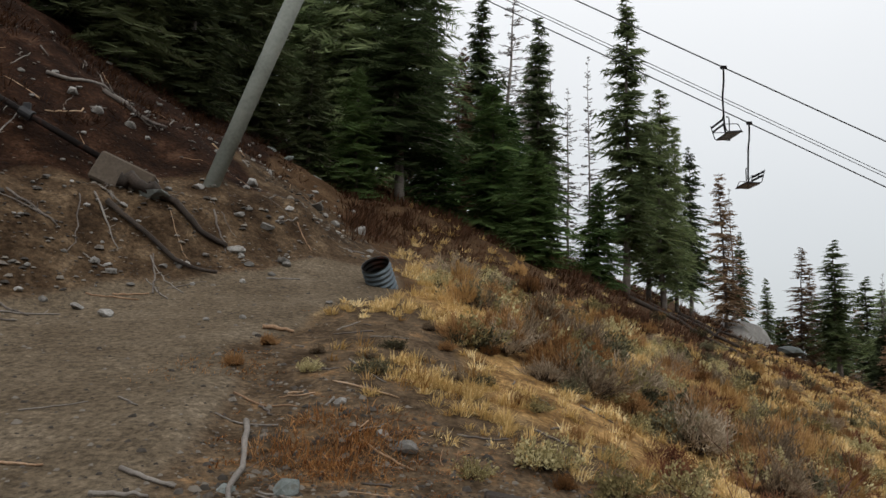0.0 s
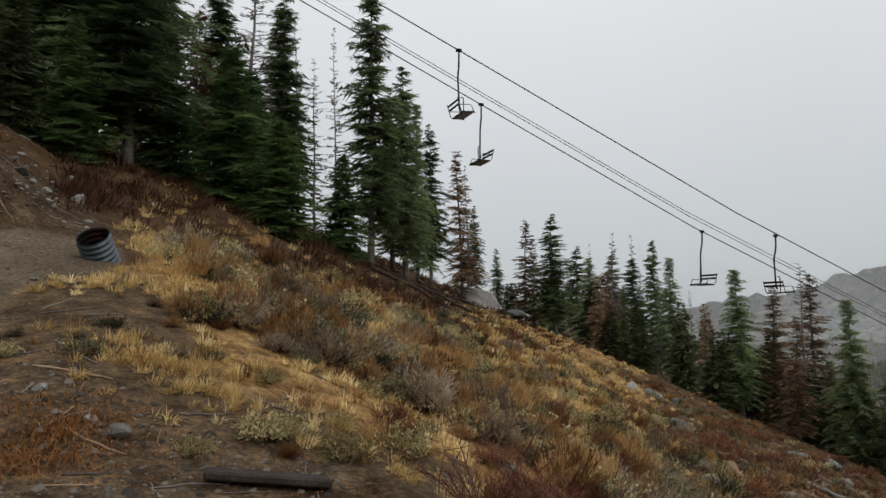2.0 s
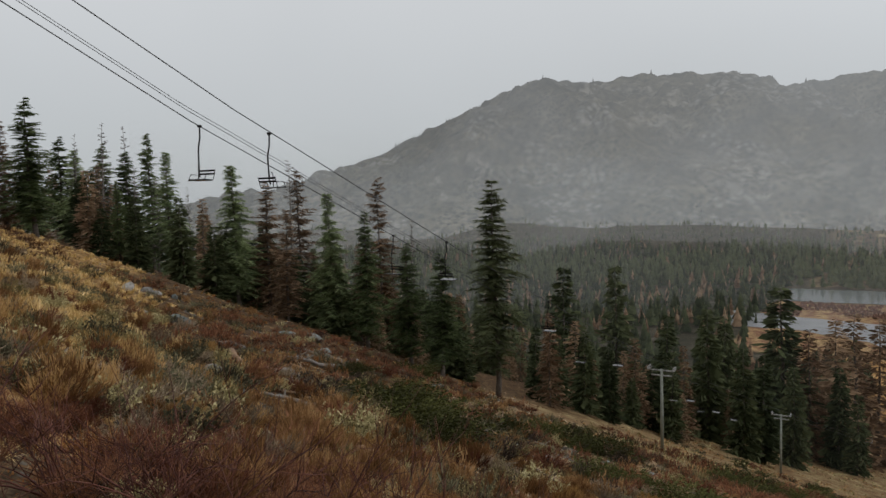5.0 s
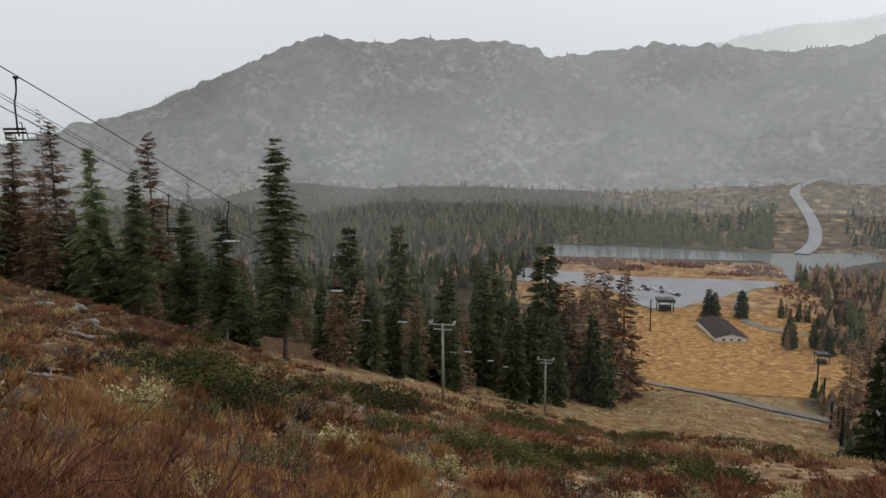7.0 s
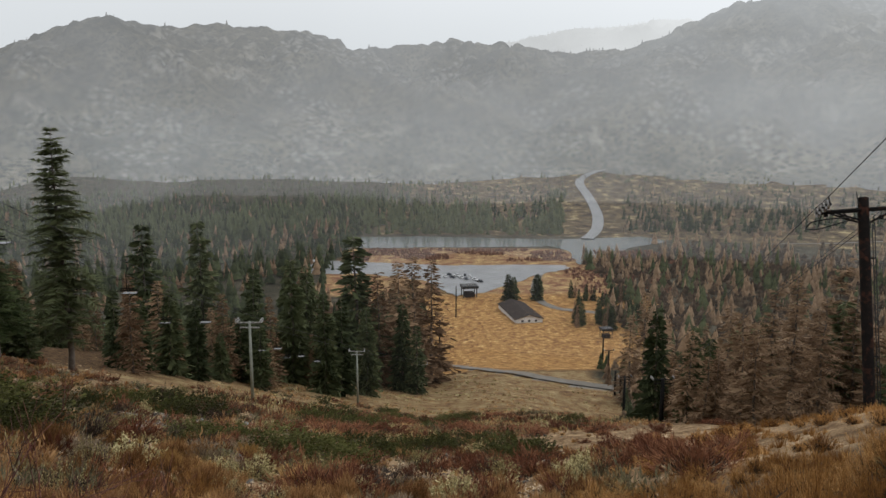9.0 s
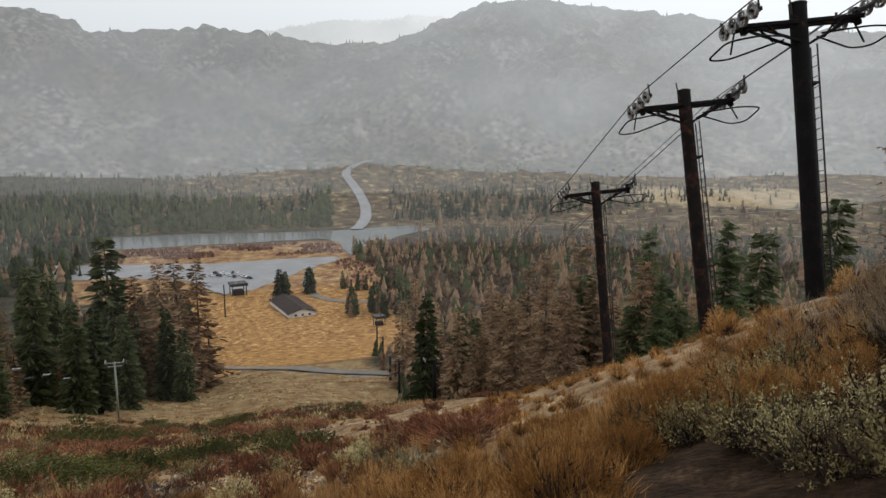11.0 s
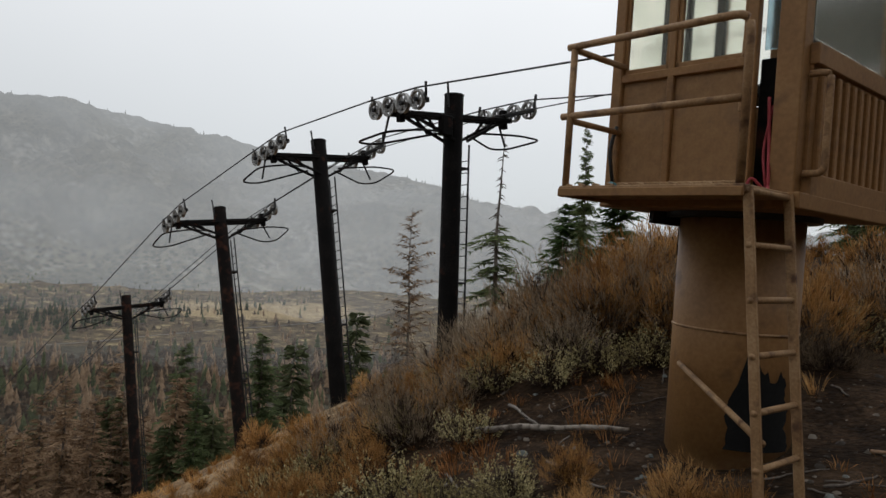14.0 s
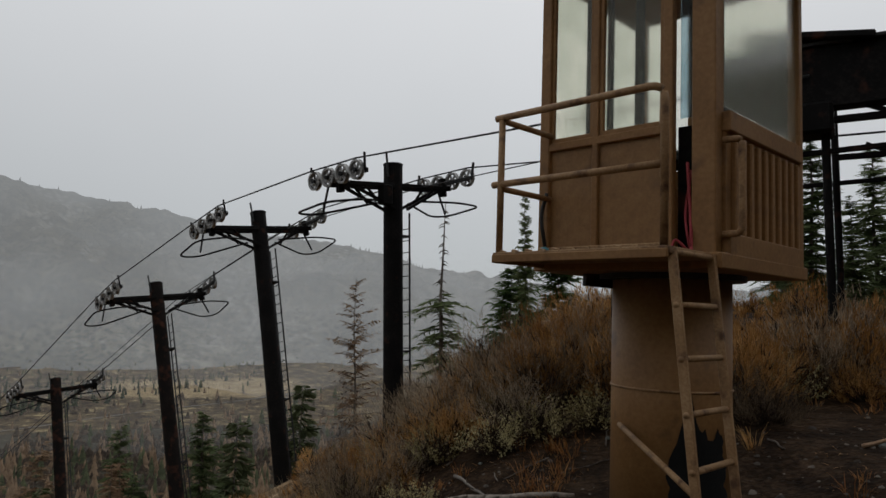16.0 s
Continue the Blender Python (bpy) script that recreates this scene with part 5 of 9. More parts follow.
def build_grass():
    rng = np.random.default_rng(41)
    # the open slope: bunches of straw in drifts, thin tan litter between the shrubs
    x, y = spread_places(19000, rng, 4.4, 62, -10, 66)
    m = zone_masks(x, y)
    x, y = keep(x, y, m["grassy"] * (y > 2) * (1 - m["road"]) * np.clip(0.07 + 0.75 * straw_drift(x, y), 0, 1) * (0.16 + 0.84 * smooth(7.5, 10, np.hypot(x, y))), rng)
    sx, sy = [], []
    for ax, ay, bx, by, many in ((-0.26, 5.95, 0.51, 5.14, 46), (-0.65, 6.43, -0.12, 6.31, 16), (0.18, 6.98, 0.63, 8.92, 18), (-0.37, 9.79, 0.9, 9.3, 24)):
        t = rng.random(many)
        sx.append(ax + (bx - ax) * t + rng.normal(0, 0.13, many))
        sy.append(ay + (by - ay) * t + rng.normal(0, 0.13, many))
    x, y = np.concatenate([x, *sx]), np.concatenate([y, *sy])
    stuff("straw_grass", "pale straw yellow bunches of dry grass on the slope", "grass", tufts(x, y, rng.uniform(0.5, 1.0, len(x)) * np.clip(0.012 * np.hypot(x, y) + 0.10, 0.16, 0.30), 44, rng, 0.12, 1.3, 0.0019, 0.0007, 0.7), STRAW)
    x, y = spread_places(9000, rng, 3.4, 60, -10, 70)
    m = zone_masks(x, y)
    a, b = keep(x, y, m["grassy"] * (1 - m["road"]) * (y > 1) * (0.06 + 0.16 * patch(x, y, 1.3, 62)), rng)
    stuff("tan_grass", "thin tan brown dry grass on the open slope", "grass", tufts(a, b, rng.uniform(0.08, 0.22, len(a)), 24, rng, 0.10, 1.2, 0.0022, 0.0006, 0.4), TAN_GRASS)
    a, b = keep(x, y, m["grassy"] * (y > 1) * 0.20, rng)
    stuff("dry_litter", "grey brown dead stalks lying on the slope", "litter", tufts(a, b, rng.uniform(0.02, 0.06, len(a)), 22, rng, 1.6, 5.0, 0.002, 0.0005), GREY_BRUSH)
    # the lower slope: loose clumps of russet and tan with stony litter between
    x, y = spread_places(15000, rng, 2.8, 80, 20, 112)
    m = zone_masks(x, y)
    q = patch(x, y, 2.2, 67, -0.05, 0.30)
    a, b = keep(x, y, 0.36 * m["russet"] * q * (y > -3), rng)
    stuff("russet_brush", "russet brown dead stems and low brush", "brush", tufts(a, b, rng.uniform(0.10, 0.28, len(a)), 24, rng, 0.16, 0.8, 0.0018, 0.00055), RUSSET)
    a, b = keep(x, y, 0.30 * m["russet"] * (1 - q) * patch(x, y, 1.5, 66) * (y > -3), rng)
    stuff("tan_grass", "tan dry grass between stones on the lower slope", "grass", tufts(a, b, rng.uniform(0.10, 0.26, len(a)), 24, rng, 0.10, 0.9, 0.0022, 0.0006), TAN_GRASS)
    a, b = keep(x, y, m["russet"] * (0.18 + 0.60 * smooth(52, 66, np.degrees(np.arctan2(x, y)))) * (y > -3), rng)
    stuff("dry_litter", "pale broken bark and dead stalks on the lower slope", "litter", tufts(a, b, rng.uniform(0.02, 0.07, len(a)), 20, rng, 1.6, 5.0, 0.0026, 0.0007), DRY_CHIPS)
    # brown brush between the grass and the wood
    x, y = spread_places(9000, rng, 11, 60, -8, 34)
    e = x - edge_line(y)
    a, b = keep(x, y, 0.7 * smooth(13, 18, y - 0.55 * x) * smooth(33, 26, np.degrees(np.arctan2(x, y))) * smooth(-6, -2, e) * (0.15 + 0.85 * patch(x, y, 2.5, 69, 0.0, 0.3)), rng)
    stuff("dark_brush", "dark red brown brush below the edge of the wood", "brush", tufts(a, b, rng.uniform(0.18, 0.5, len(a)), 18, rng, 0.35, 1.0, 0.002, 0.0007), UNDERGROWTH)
    # the break of the slope just below the road, and the foot of the view down the run
    x, y = spread_places(3600, rng, 2.6, 14, 25, 112)
    e = x - edge_line(y)
    a, b = keep(x, y, 0.55 * smooth(1.2, 2.6, e) * patch(x, y, 1.1, 71, 0.0, 0.35) * smooth(-3.5, -1, y), rng)
    stuff("tan_grass", "brown dry grass at the edge of the bench", "grass", tufts(a, b, rng.uniform(0.14, 0.34, len(a)), 30, rng, 0.10, 0.6, 0.0018), BROWN_BRUSH)
    # sparse litter and stems on the road edge
    x, y = spread_places(2600, rng, 2.5, 12, -25, 30)
    masks = zone_masks(x, y)
    e = x - edge_line(y)
    a, b = keep(x, y, (1 - masks["road"]) * (1 - masks["grassy"]) * smooth(-2.4, -1.2, e) * (0.05 + 0.95 * patch(x, y, 0.8, 73, -0.1, 0.2)) * (y < 9), rng)
    stuff("needle_litter", "fallen russet needles and broken stems on the dirt", "litter", tufts(a, b, rng.uniform(0.012, 0.05, len(a)), 64, rng, 2.2, 6.0, 0.0020), LITTER)
    # russet dead grass and needles in heaps beside the road
    sx, sy, tall = [], [], []
    for ax, ay, wide, high in ((-0.79, 4.56, 0.28, 0.16), (-0.54, 4.48, 0.30, 0.16), (-0.71, 4.28, 0.25, 0.12), (-0.46, 4.72, 0.30, 0.14), (-2.11, 5.68, 0.30, 0.05), (-1.89, 5.81, 0.30, 0.06), (-1.73, 6.02, 0.25, 0.05)):
        sx.append(ax + rng.normal(0, wide * 0.55, 34))
        sy.append(ay + rng.normal(0, wide * 0.55, 34))
        tall.append(high * rng.uniform(0.5, 1.2, 34))
    stuff("russet_grass", "russet dead grass and needles heaped beside the road", "grass", tufts(np.concatenate(sx), np.concatenate(sy), np.concatenate(tall), 26, rng, 0.3, 2.2, 0.0018, 0.0006, 0.6), RUSSET)
    # the upper wood floor and the bank above the road
    x, y = spread_places(9000, rng, 9, 45, -34, 20)
    foot = bank_foot(y) - x
    a, b = keep(x, y, smooth(1.5, 4.5, foot + 0.25 * (y - 13)) * (y > 8) * patch(x, y, 1.6, 75, -0.2, 0.3), rng)
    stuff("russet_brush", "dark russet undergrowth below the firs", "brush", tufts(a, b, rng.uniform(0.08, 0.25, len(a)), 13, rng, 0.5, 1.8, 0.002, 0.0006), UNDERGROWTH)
    # low growth on the knoll beside the cabin
    x, y = spread_places(9500, rng, 2.2, 30, 100, 186)
    soil = np.clip(dirt_floor(x, y), 0, 1)
    free = clear_of_cabin(x, y) * smooth(0.2, 1.0, np.hypot(x, y) - 1.8) * smooth(-1.6, 0.0, x) * (y > -24)
    a, b = keep(x, y, free * (1 - soil) * 0.55 * patch(x, y, 0.9, 77, 0.0, 0.35) * smooth(0.9, 1.1, np.hypot((x - 2.6) / 1.9, (y + 4.2) / 2.2)), rng)
    stuff("orange_brush", "orange tan dry grass between bushes on the knoll", "brush", tufts(a, b, rng.uniform(0.10, 0.30, len(a)), 26, rng, 0.10, 0.8, 0.0020, 0.0006), ORANGE_BRUSH)
    a, b = keep(x, y, free * soil * (0.04 + 0.6 * patch(x, y, 0.5, 78, 0.15, 0.42)), rng)
    stuff("orange_brush", "low russet grass tufts on bare dark soil", "brush", tufts(a, b, rng.uniform(0.06, 0.22, len(a)), 22, rng, 0.15, 1.1, 0.0020, 0.0006), RUSSET)
    a, b = keep(x, y, 0.34 * soil * clear_of_cabin(x, y) * (np.hypot(x, y) > 2.2), rng)
    stuff("needle_litter", "brown needles and stalks on bare soil", "litter", tufts(a, b, rng.uniform(0.02, 0.08, len(a)), 10, rng, 1.0, 4.0, 0.0025), BROWN_BRUSH)
    # low growth down the run
    x, y = spread_places(9000, rng, 30, 230, 72, 108)
    m = zone_masks(x, y)
    a, b = keep(x, y, m["run"] * (1 - m["track"]) * (0.15 + 0.6 * patch(x, y, 7, 79)), rng)
    stuff("tan_grass", "brown grass down the ski run", "grass", tufts(a, b, rng.uniform(0.15, 0.4, len(a)), 7, rng, 0.6, 1.2), BROWN_BRUSH)
    a, b = keep(x, y, 0.5 * m["run"] * (1 - m["track"]) * patch(x, y, 9, 83), rng)
    stuff("sage_scrub", "grey green low scrub down the ski run", "scrub", tufts(a, b, rng.uniform(0.25, 0.6, len(a)), 7, rng, 0.6, 0.8), SAGE)


build_grass()


def dome_stems(tall, wide, stems, rng, lobes=0.30):
    """Bent stems from one foot to a lumpy dome; returns foot, bend and tip of each."""
    a = rng.uniform(0, 6.283, stems)
    up = rng.uniform(0.05, 1.0, stems) ** 0.8
    flat = np.sqrt(1 - up ** 2)
    p, q = rng.uniform(0, 6.28, 2)
    reach = 1 + lobes * np.sin(3 * a + p + 2 * up) + 0.6 * lobes * np.sin(5 * a - q) + rng.normal(0, 0.10, stems)
    top = np.stack([flat * np.cos(a) * wide, flat * np.sin(a) * wide, up * tall], 1) * reach[:, None]
    foot = np.concatenate([rng.normal(0, 0.07 * wide, (stems, 2)), np.full((stems, 1), -0.06)], 1)
    mid = foot + (top - foot) * [0.62, 0.62, 0.42]
    return foot, mid, top


def ribbons(foot, mid, top, width):
    way = top - foot
    side = np.stack([-way[:, 1], way[:, 0], 0 * way[:, 0]], 1)
    side = side / (np.linalg.norm(side, axis=1, keepdims=True) + 1e-6) * width
    v = np.stack([foot - side, foot + side, mid + side * 0.6, mid - side * 0.6, top], 1).reshape(-1, 3)
    return v, (np.arange(len(foot))[:, None, None] * 5 + np.array([[0, 1, 2], [0, 2, 3], [3, 2, 4]])).reshape(-1, 3)


def along(foot, mid, top, k, s):
    s = s[:, None]
    return np.where(s < 0.5, foot[k] + (mid - foot)[k] * s / 0.5, mid[k] + (top - mid)[k] * (s - 0.5) / 0.5)


def plume_shape(rng, tall, wide, stems, twigs, size, width, rise=0.2, loose=0.45):
    """A feathery round bush: fine twigs fanning along bent stems."""
    foot, mid, top = dome_stems(tall, wide, stems, rng)
    k = np.repeat(np.arange(stems), twigs)
    m = len(k)
    s = rng.uniform(0.15, 1.0, m) ** 0.65
    b = along(foot, mid, top, k, s) + rng.normal(0, size * 0.15, (m, 3))
    d = (top - mid)[k]
    d = d / np.linalg.norm(d, axis=1, keepdims=True) + [0, 0, rise] + rng.normal(0, loose, (m, 3))
    d /= np.linalg.norm(d, axis=1, keepdims=True)
    w = np.cross(d, rng.normal(0, 1, (m, 3)))
    w = w / (np.linalg.norm(w, axis=1, keepdims=True) + 1e-6) * width
    tri = np.stack([b - w, b + w, b + d * (size * rng.uniform(0.5, 1.3, m))[:, None]], 1)
    # inner twigs take the dark stem tone, painting shade into the bush
    outer = s > (0.62 if width < 0.003 else 0.5)
    tips, inner = tri[outer].reshape(-1, 3), tri[~outer].reshape(-1, 3)
    bare = (inner, np.arange(len(inner)).reshape(-1, 3))
    return (tips, np.arange(len(tips)).reshape(-1, 3)), joined([ribbons(foot, mid, top, 0.0032), bare])


def leafy_shape(rng, tall, wide, stems, leaves, leaf_size, slim=0.2, rise=0.9, fine=0.6):
    """A shrub with small leaves crowding the outer half of its shoots."""
    foot, mid, top = dome_stems(tall, wide, stems, rng, 0.25)
    top = top + np.stack([0 * top[:, 0], 0 * top[:, 0], rng.uniform(0, 1, stems) ** 2 * 0.45 * tall], 1)
    k = np.repeat(np.arange(stems), leaves)
    m = len(k)
    b = along(foot, mid, top, k, rng.uniform(0.22, 1.02, m) ** 0.5) + rng.normal(0, leaf_size * 0.3, (m, 3))
    shoot = (top - mid)[k]
    d = rng.normal(0, fine, (m, 3)) + [0, 0, rise * 0.5] + shoot / (np.linalg.norm(shoot, axis=1, keepdims=True) + 1e-6) * rise * 0.7
    d /= np.linalg.norm(d, axis=1, keepdims=True)
    w = np.cross(d, rng.normal(0, 1, (m, 3)))
    size = (leaf_size * rng.uniform(0.6, 1.3, m))[:, None]
    w = w / (np.linalg.norm(w, axis=1, keepdims=True) + 1e-6) * size * slim
    v = np.stack([b, b + d * size * 0.55 + w, b + d * size, b + d * size * 0.5 - w], 1).reshape(-1, 3)
    return (v, (np.arange(m)[:, None, None] * 4 + np.array([[0, 1, 2], [0, 2, 3]])).reshape(-1, 3)), ribbons(foot, mid, top, 0.006)


def make_shrub(name, label, material, seed, group, core=0.0, **shape):
    root = thing(name, label, "shrub", group)
    leaves, stems = (leafy_shape if "leaf_size" in shape else plume_shape)(np.random.default_rng(seed), **shape)
    tagged(mesh_object("foliage", tri_mesh("foliage", *leaves), material, root), kind="stuff")
    if core:
        # added dark core: twigs in stem colour stand in for shade inside
        inner = plume_shape(np.random.default_rng(seed + 1000), 0.74 * shape["tall"], 0.80 * shape["wide"], 60, 10, 0.12, core, 0.2, 0.5)[0]
        stems = joined([stems[:2], inner[:2]])
    tagged(mesh_object("stemwork", tri_mesh("stemwork", *stems), STEM, root), kind="stuff")
    return root


SHRUBS = {
    "sage": [make_shrub("sagebrush", "grey green sagebrush with silvery leaf tips", SAGE, 300 + k, "sagebrush", core=0.008, tall=0.38, wide=0.40, stems=120, leaves=18, leaf_size=0.031, slim=0.21) for k in range(3)],
    "rabbit": [make_shrub("rabbitbrush", "feathery tan brown dry rabbitbrush", ORANGE_BRUSH, 310 + k, "rabbitbrush", core=0.008, tall=0.56, wide=0.50, stems=190, twigs=22, size=0.13, width=0.0032, rise=0.35, loose=0.36) for k in range(4)],
    "grey": [make_shrub("dry_shrub", "leafless grey brown twiggy shrub", GREY_BRUSH, 320 + k, "dry shrubs", core=0.008, tall=0.6, wide=0.6, stems=150, twigs=20, size=0.13, width=0.0032, rise=0.3, loose=0.4) for k in range(2)],
    "rust": [make_shrub("red_twig_shrub", "low dark red brown twiggy shrub", WINE_TWIG, 330 + k, "red shrubs", tall=0.32, wide=0.38, stems=140, twigs=18, size=0.11, width=0.0032, loose=0.45) for k in range(2)],
    "mid_sage": [make_shrub("sagebrush", "small grey green sagebrush on the open slope", SAGE, 380 + k, "sagebrush", tall=0.26, wide=0.33, stems=100, leaves=14, leaf_size=0.046, slim=0.28) for k in range(3)],
    "dark_sage": [make_shrub("sagebrush", "dark grey green sagebrush on the open slope", DARK_SAGE, 400 + k, "sagebrush", tall=0.27, wide=0.35, stems=100, leaves=14, leaf_size=0.046, slim=0.28) for k in range(2)],
    "mid_brown": [make_shrub("brown_brush", "rounded feathery rust brown brush on the slope", BROWN_BRUSH, 385 + k, "brown brush", tall=0.33, wide=0.29, stems=150, twigs=20, size=0.11, width=0.0055, rise=0.4, loose=0.28) for k in range(3)],
    "mid_tan": [make_shrub("tan_brush", "rounded feathery tan brush on the slope", TAN_GRASS, 390 + k, "brown brush", tall=0.31, wide=0.29, stems=130, twigs=18, size=0.11, width=0.0052, rise=0.4, loose=0.28) for k in range(2)],
    "mid_grey": [make_shrub("dry_shrub", "pale grey brown twiggy shrub on the slope", GREY_BRUSH, 395 + k, "dry shrubs", tall=0.33, wide=0.37, stems=150, twigs=20, size=0.10, width=0.0060, rise=0.2, loose=0.4) for k in range(2)],
    "far_rabbit": [make_shrub("rabbitbrush", "feathery orange brown rabbitbrush along the crest", ORANGE_BRUSH, 315 + k, "rabbitbrush", core=0.008, tall=0.60, wide=0.55, stems=130, twigs=15, size=0.15, width=0.0068, rise=0.35, loose=0.38) for k in range(2)],
    "far_sage": [make_shrub("sagebrush", "grey green sagebrush on the lower slope", SAGE, 350 + k, "sagebrush", tall=0.5, wide=0.5, stems=90, leaves=18, leaf_size=0.065, slim=0.22) for k in range(2)],
    "far_rust": [make_shrub("red_twig_shrub", "low dark red brown twiggy shrub on the lower slope", WINE_TWIG, 360 + k, "red shrubs", tall=0.40, wide=0.52, stems=110, twigs=14, size=0.15, width=0.009, loose=0.4) for k in range(2)],
    "far_grey": [make_shrub("dry_shrub", "leafless grey brown shrub on the lower slope", STEM, 370, "dry shrubs", tall=0.5, wide=0.55, stems=100, twigs=12, size=0.16, width=0.008, rise=0.2, loose=0.45)],
    "green": [make_shrub("evergreen_shrub", "spreading dark green evergreen shrub", MANZANITA, 340 + k, "evergreen shrubs", tall=0.75, wide=1.1, stems=230, leaves=20, leaf_size=0.070, slim=0.42) for k in range(2)],
}
shrub_used = set()
shrub_rng = random.Random(11)


def grow(kind, x, y, size=1.0, flat=1.0):
    k = shrub_rng.randrange(len(SHRUBS[kind]))
    if "rabbit" in kind and y < -2:
        size *= 0.66 + 0.34 * float(smooth(148, 158, math.degrees(math.atan2(x, y))))
    m = Matrix.Translation((x, y, float(height(np.array(x), np.array(y))))) @ Matrix.Rotation(shrub_rng.uniform(0, 6.28), 4, "Z")
    ob = SHRUBS[kind][k]
    if (kind, k) in shrub_used:
        ob = copy_thing(ob, m)
    else:
        shrub_used.add((kind, k))
        ob.matrix_basis = m
    ob.scale = (size, size, size * flat)


def grow_many(kind, n, near, far, first, last, chance, sizes, seed, flat=1.0):
    rng = np.random.default_rng(seed)
    x, y = spread_places(n * 30, rng, near, far, first, last)
    x, y = keep(x, y, chance(x, y), rng)
    taken = []
    for a, b in zip(x.tolist(), y.tolist()):
        s = rng.uniform(*sizes)
        if all(math.hypot(a - c, b - d) > 0.30 * (s + u) for c, d, u in taken):
            taken.append((a, b, s))
            grow(kind, a, b, s, flat)
        if len(taken) >= n:
            break


def on_slope(x, y):
    m = zone_masks(x, y)
    return np.clip(m["grassy"], 0, 1) * (y > 2.5) * (np.hypot(x + 0.9, y - 8.9) > 1.5) * (1 - 0.8 * straw_drift(x, y))


def on_lower(x, y):
    return zone_masks(x, y)["russet"] * smooth(-6, -2, y)


def on_knoll(x, y):
    return (1 - 0.98 * np.clip(dirt_floor(x, y), 0, 1)) * (np.hypot(x - 1.43, y + 5.25) > 0.95) * (np.hypot(x - 0.9, y + 4.1) > 0.8) * (np.hypot(x, y) > 2.7) * (x > -0.6) * (y > -22) * (np.hypot((x - 2.5) / 2.1, (y + 4.0) / 2.9) > 1)


def on_edge(x, y):
    return smooth(1.3, 2.2, x - edge_line(y)) * smooth(-3, -1.5, y)


for kind, rows in (
        ("mid_sage", ((0.64, 4.63, 0.74), (1.11, 4.46, 0.67), (1.67, 5.01, 0.83), (0.21, 4.4, 0.43), (1.83, 6.85, 0.59), (-1.06, 5.9, 0.43), (0.77, 5.8, 0.42), (2.16, 6.12, 0.47), (1.21, 5.23, 0.4), (3.06, 7.78, 0.6), (3.71, 8.36, 0.77), (3.29, 9.6, 0.73), (4.24, 14.49, 0.9))),
        ("mid_grey", ((-1.08, 6.39, 0.34), (-0.62, 6.3, 0.34), (0.12, 6.18, 0.5), (1.0, 7.22, 0.9), (3.17, 10.52, 1.05), (3.78, 10.77, 0.97), (0.3, 11.27, 0.7), (-0.13, 7.62, 0.4), (4.96, 12.11, 0.98), (7.49, 15.13, 1.26), (3.47, 15.29, 0.83))),
        ("dark_sage", ((-0.54, 5.86, 0.55), (0.82, 8.72, 0.77), (1.6, 7.92, 0.8), (0.36, 6.15, 0.4), (-0.43, 6.71, 0.44), (2.84, 8.91, 0.61), (7.77, 18.59, 1.32), (1.42, 8.58, 0.57), (1.25, 7.05, 0.6), (2.2, 7.4, 0.5))),
        ("mid_brown", ((0.05, 7.08, 0.43), (0.48, 7.39, 0.52), (0.63, 5.83, 0.4), (1.0, 5.43, 0.42), (2.33, 9.52, 0.66), (1.53, 7.02, 0.39), (2.3, 8.15, 0.52), (1.42, 10.46, 0.64), (3.75, 9.74, 0.85), (0.75, 4.43, 0.37), (-1.59, 6.68, 0.42), (-1.7, 5.97, 0.45), (5.46, 19.22, 1.08), (2.7, 6.6, 0.6), (1.9, 5.7, 0.5)))):
    for gx, gy, gs in rows:
        grow(kind, gx, gy, gs * (0.62 if kind in ("mid_grey", "mid_brown") else 0.78), 0.9)
grow_many("mid_sage", 95, 7.5, 34, -8, 62, on_slope, (0.6, 1.2), 421, 0.85)
grow_many("dark_sage", 60, 7.5, 34, -8, 62, on_slope, (0.6, 1.3), 420, 0.85)
grow_many("mid_brown", 70, 7.5, 36, -8, 62, on_slope, (0.6, 1.2), 422, 0.9)
grow_many("mid_tan", 60, 7.5, 36, -8, 62, on_slope, (0.5, 1.1), 423)
grow_many("mid_grey", 40, 7.5, 36, -8, 62, on_slope, (0.6, 1.3), 424, 0.85)
grow_many("rust", 18, 4.6, 14, 16, 80, on_slope, (0.4, 0.9), 403, 0.8)
grow_many("far_rust", 22, 9.0, 34, 16, 62, on_slope, (0.4, 0.9), 404, 0.8)
grow_many("rabbit", 24, 4.3, 9.5, 52, 104, on_edge, (0.4, 0.8), 439)
grow_many("rust", 26, 3.6, 12, 30, 90, on_lower, (0.5, 1.0), 423, 0.8)
grow_many("rust", 30, 3.4, 8.0, 24, 62, on_lower, (0.5, 1.0), 450, 0.8)
grow_many("sage", 22, 3.8, 12, 30, 90, on_lower, (0.5, 0.9), 427, 0.8)
grow_many("mid_brown", 60, 4.5, 20, 32, 90, on_lower, (0.6, 1.3), 428, 0.8)
grow_many("mid_tan", 40, 6, 26, 32, 80, on_lower, (0.5, 1.2), 429, 0.8)
grow_many("mid_grey", 40, 6, 26, 32, 90, on_lower, (0.5, 1.2), 430, 0.8)
grow_many("sage", 24, 4.2, 14, 48, 104, on_edge, (0.5, 1.0), 405)
grow_many("mid_brown", 44, 4.2, 16, 44, 110, on_edge, (0.6, 1.2), 406)
grow_many("rust", 18, 4.4, 12, 50, 104, on_edge, (0.5, 1.0), 426)
grow_many("far_rust", 46, 12, 60, 36, 100, on_lower, (0.6, 1.5), 407, 0.7)
grow_many("far_sage", 44, 12, 60, 40, 104, on_lower, (0.6, 1.3), 408, 0.7)
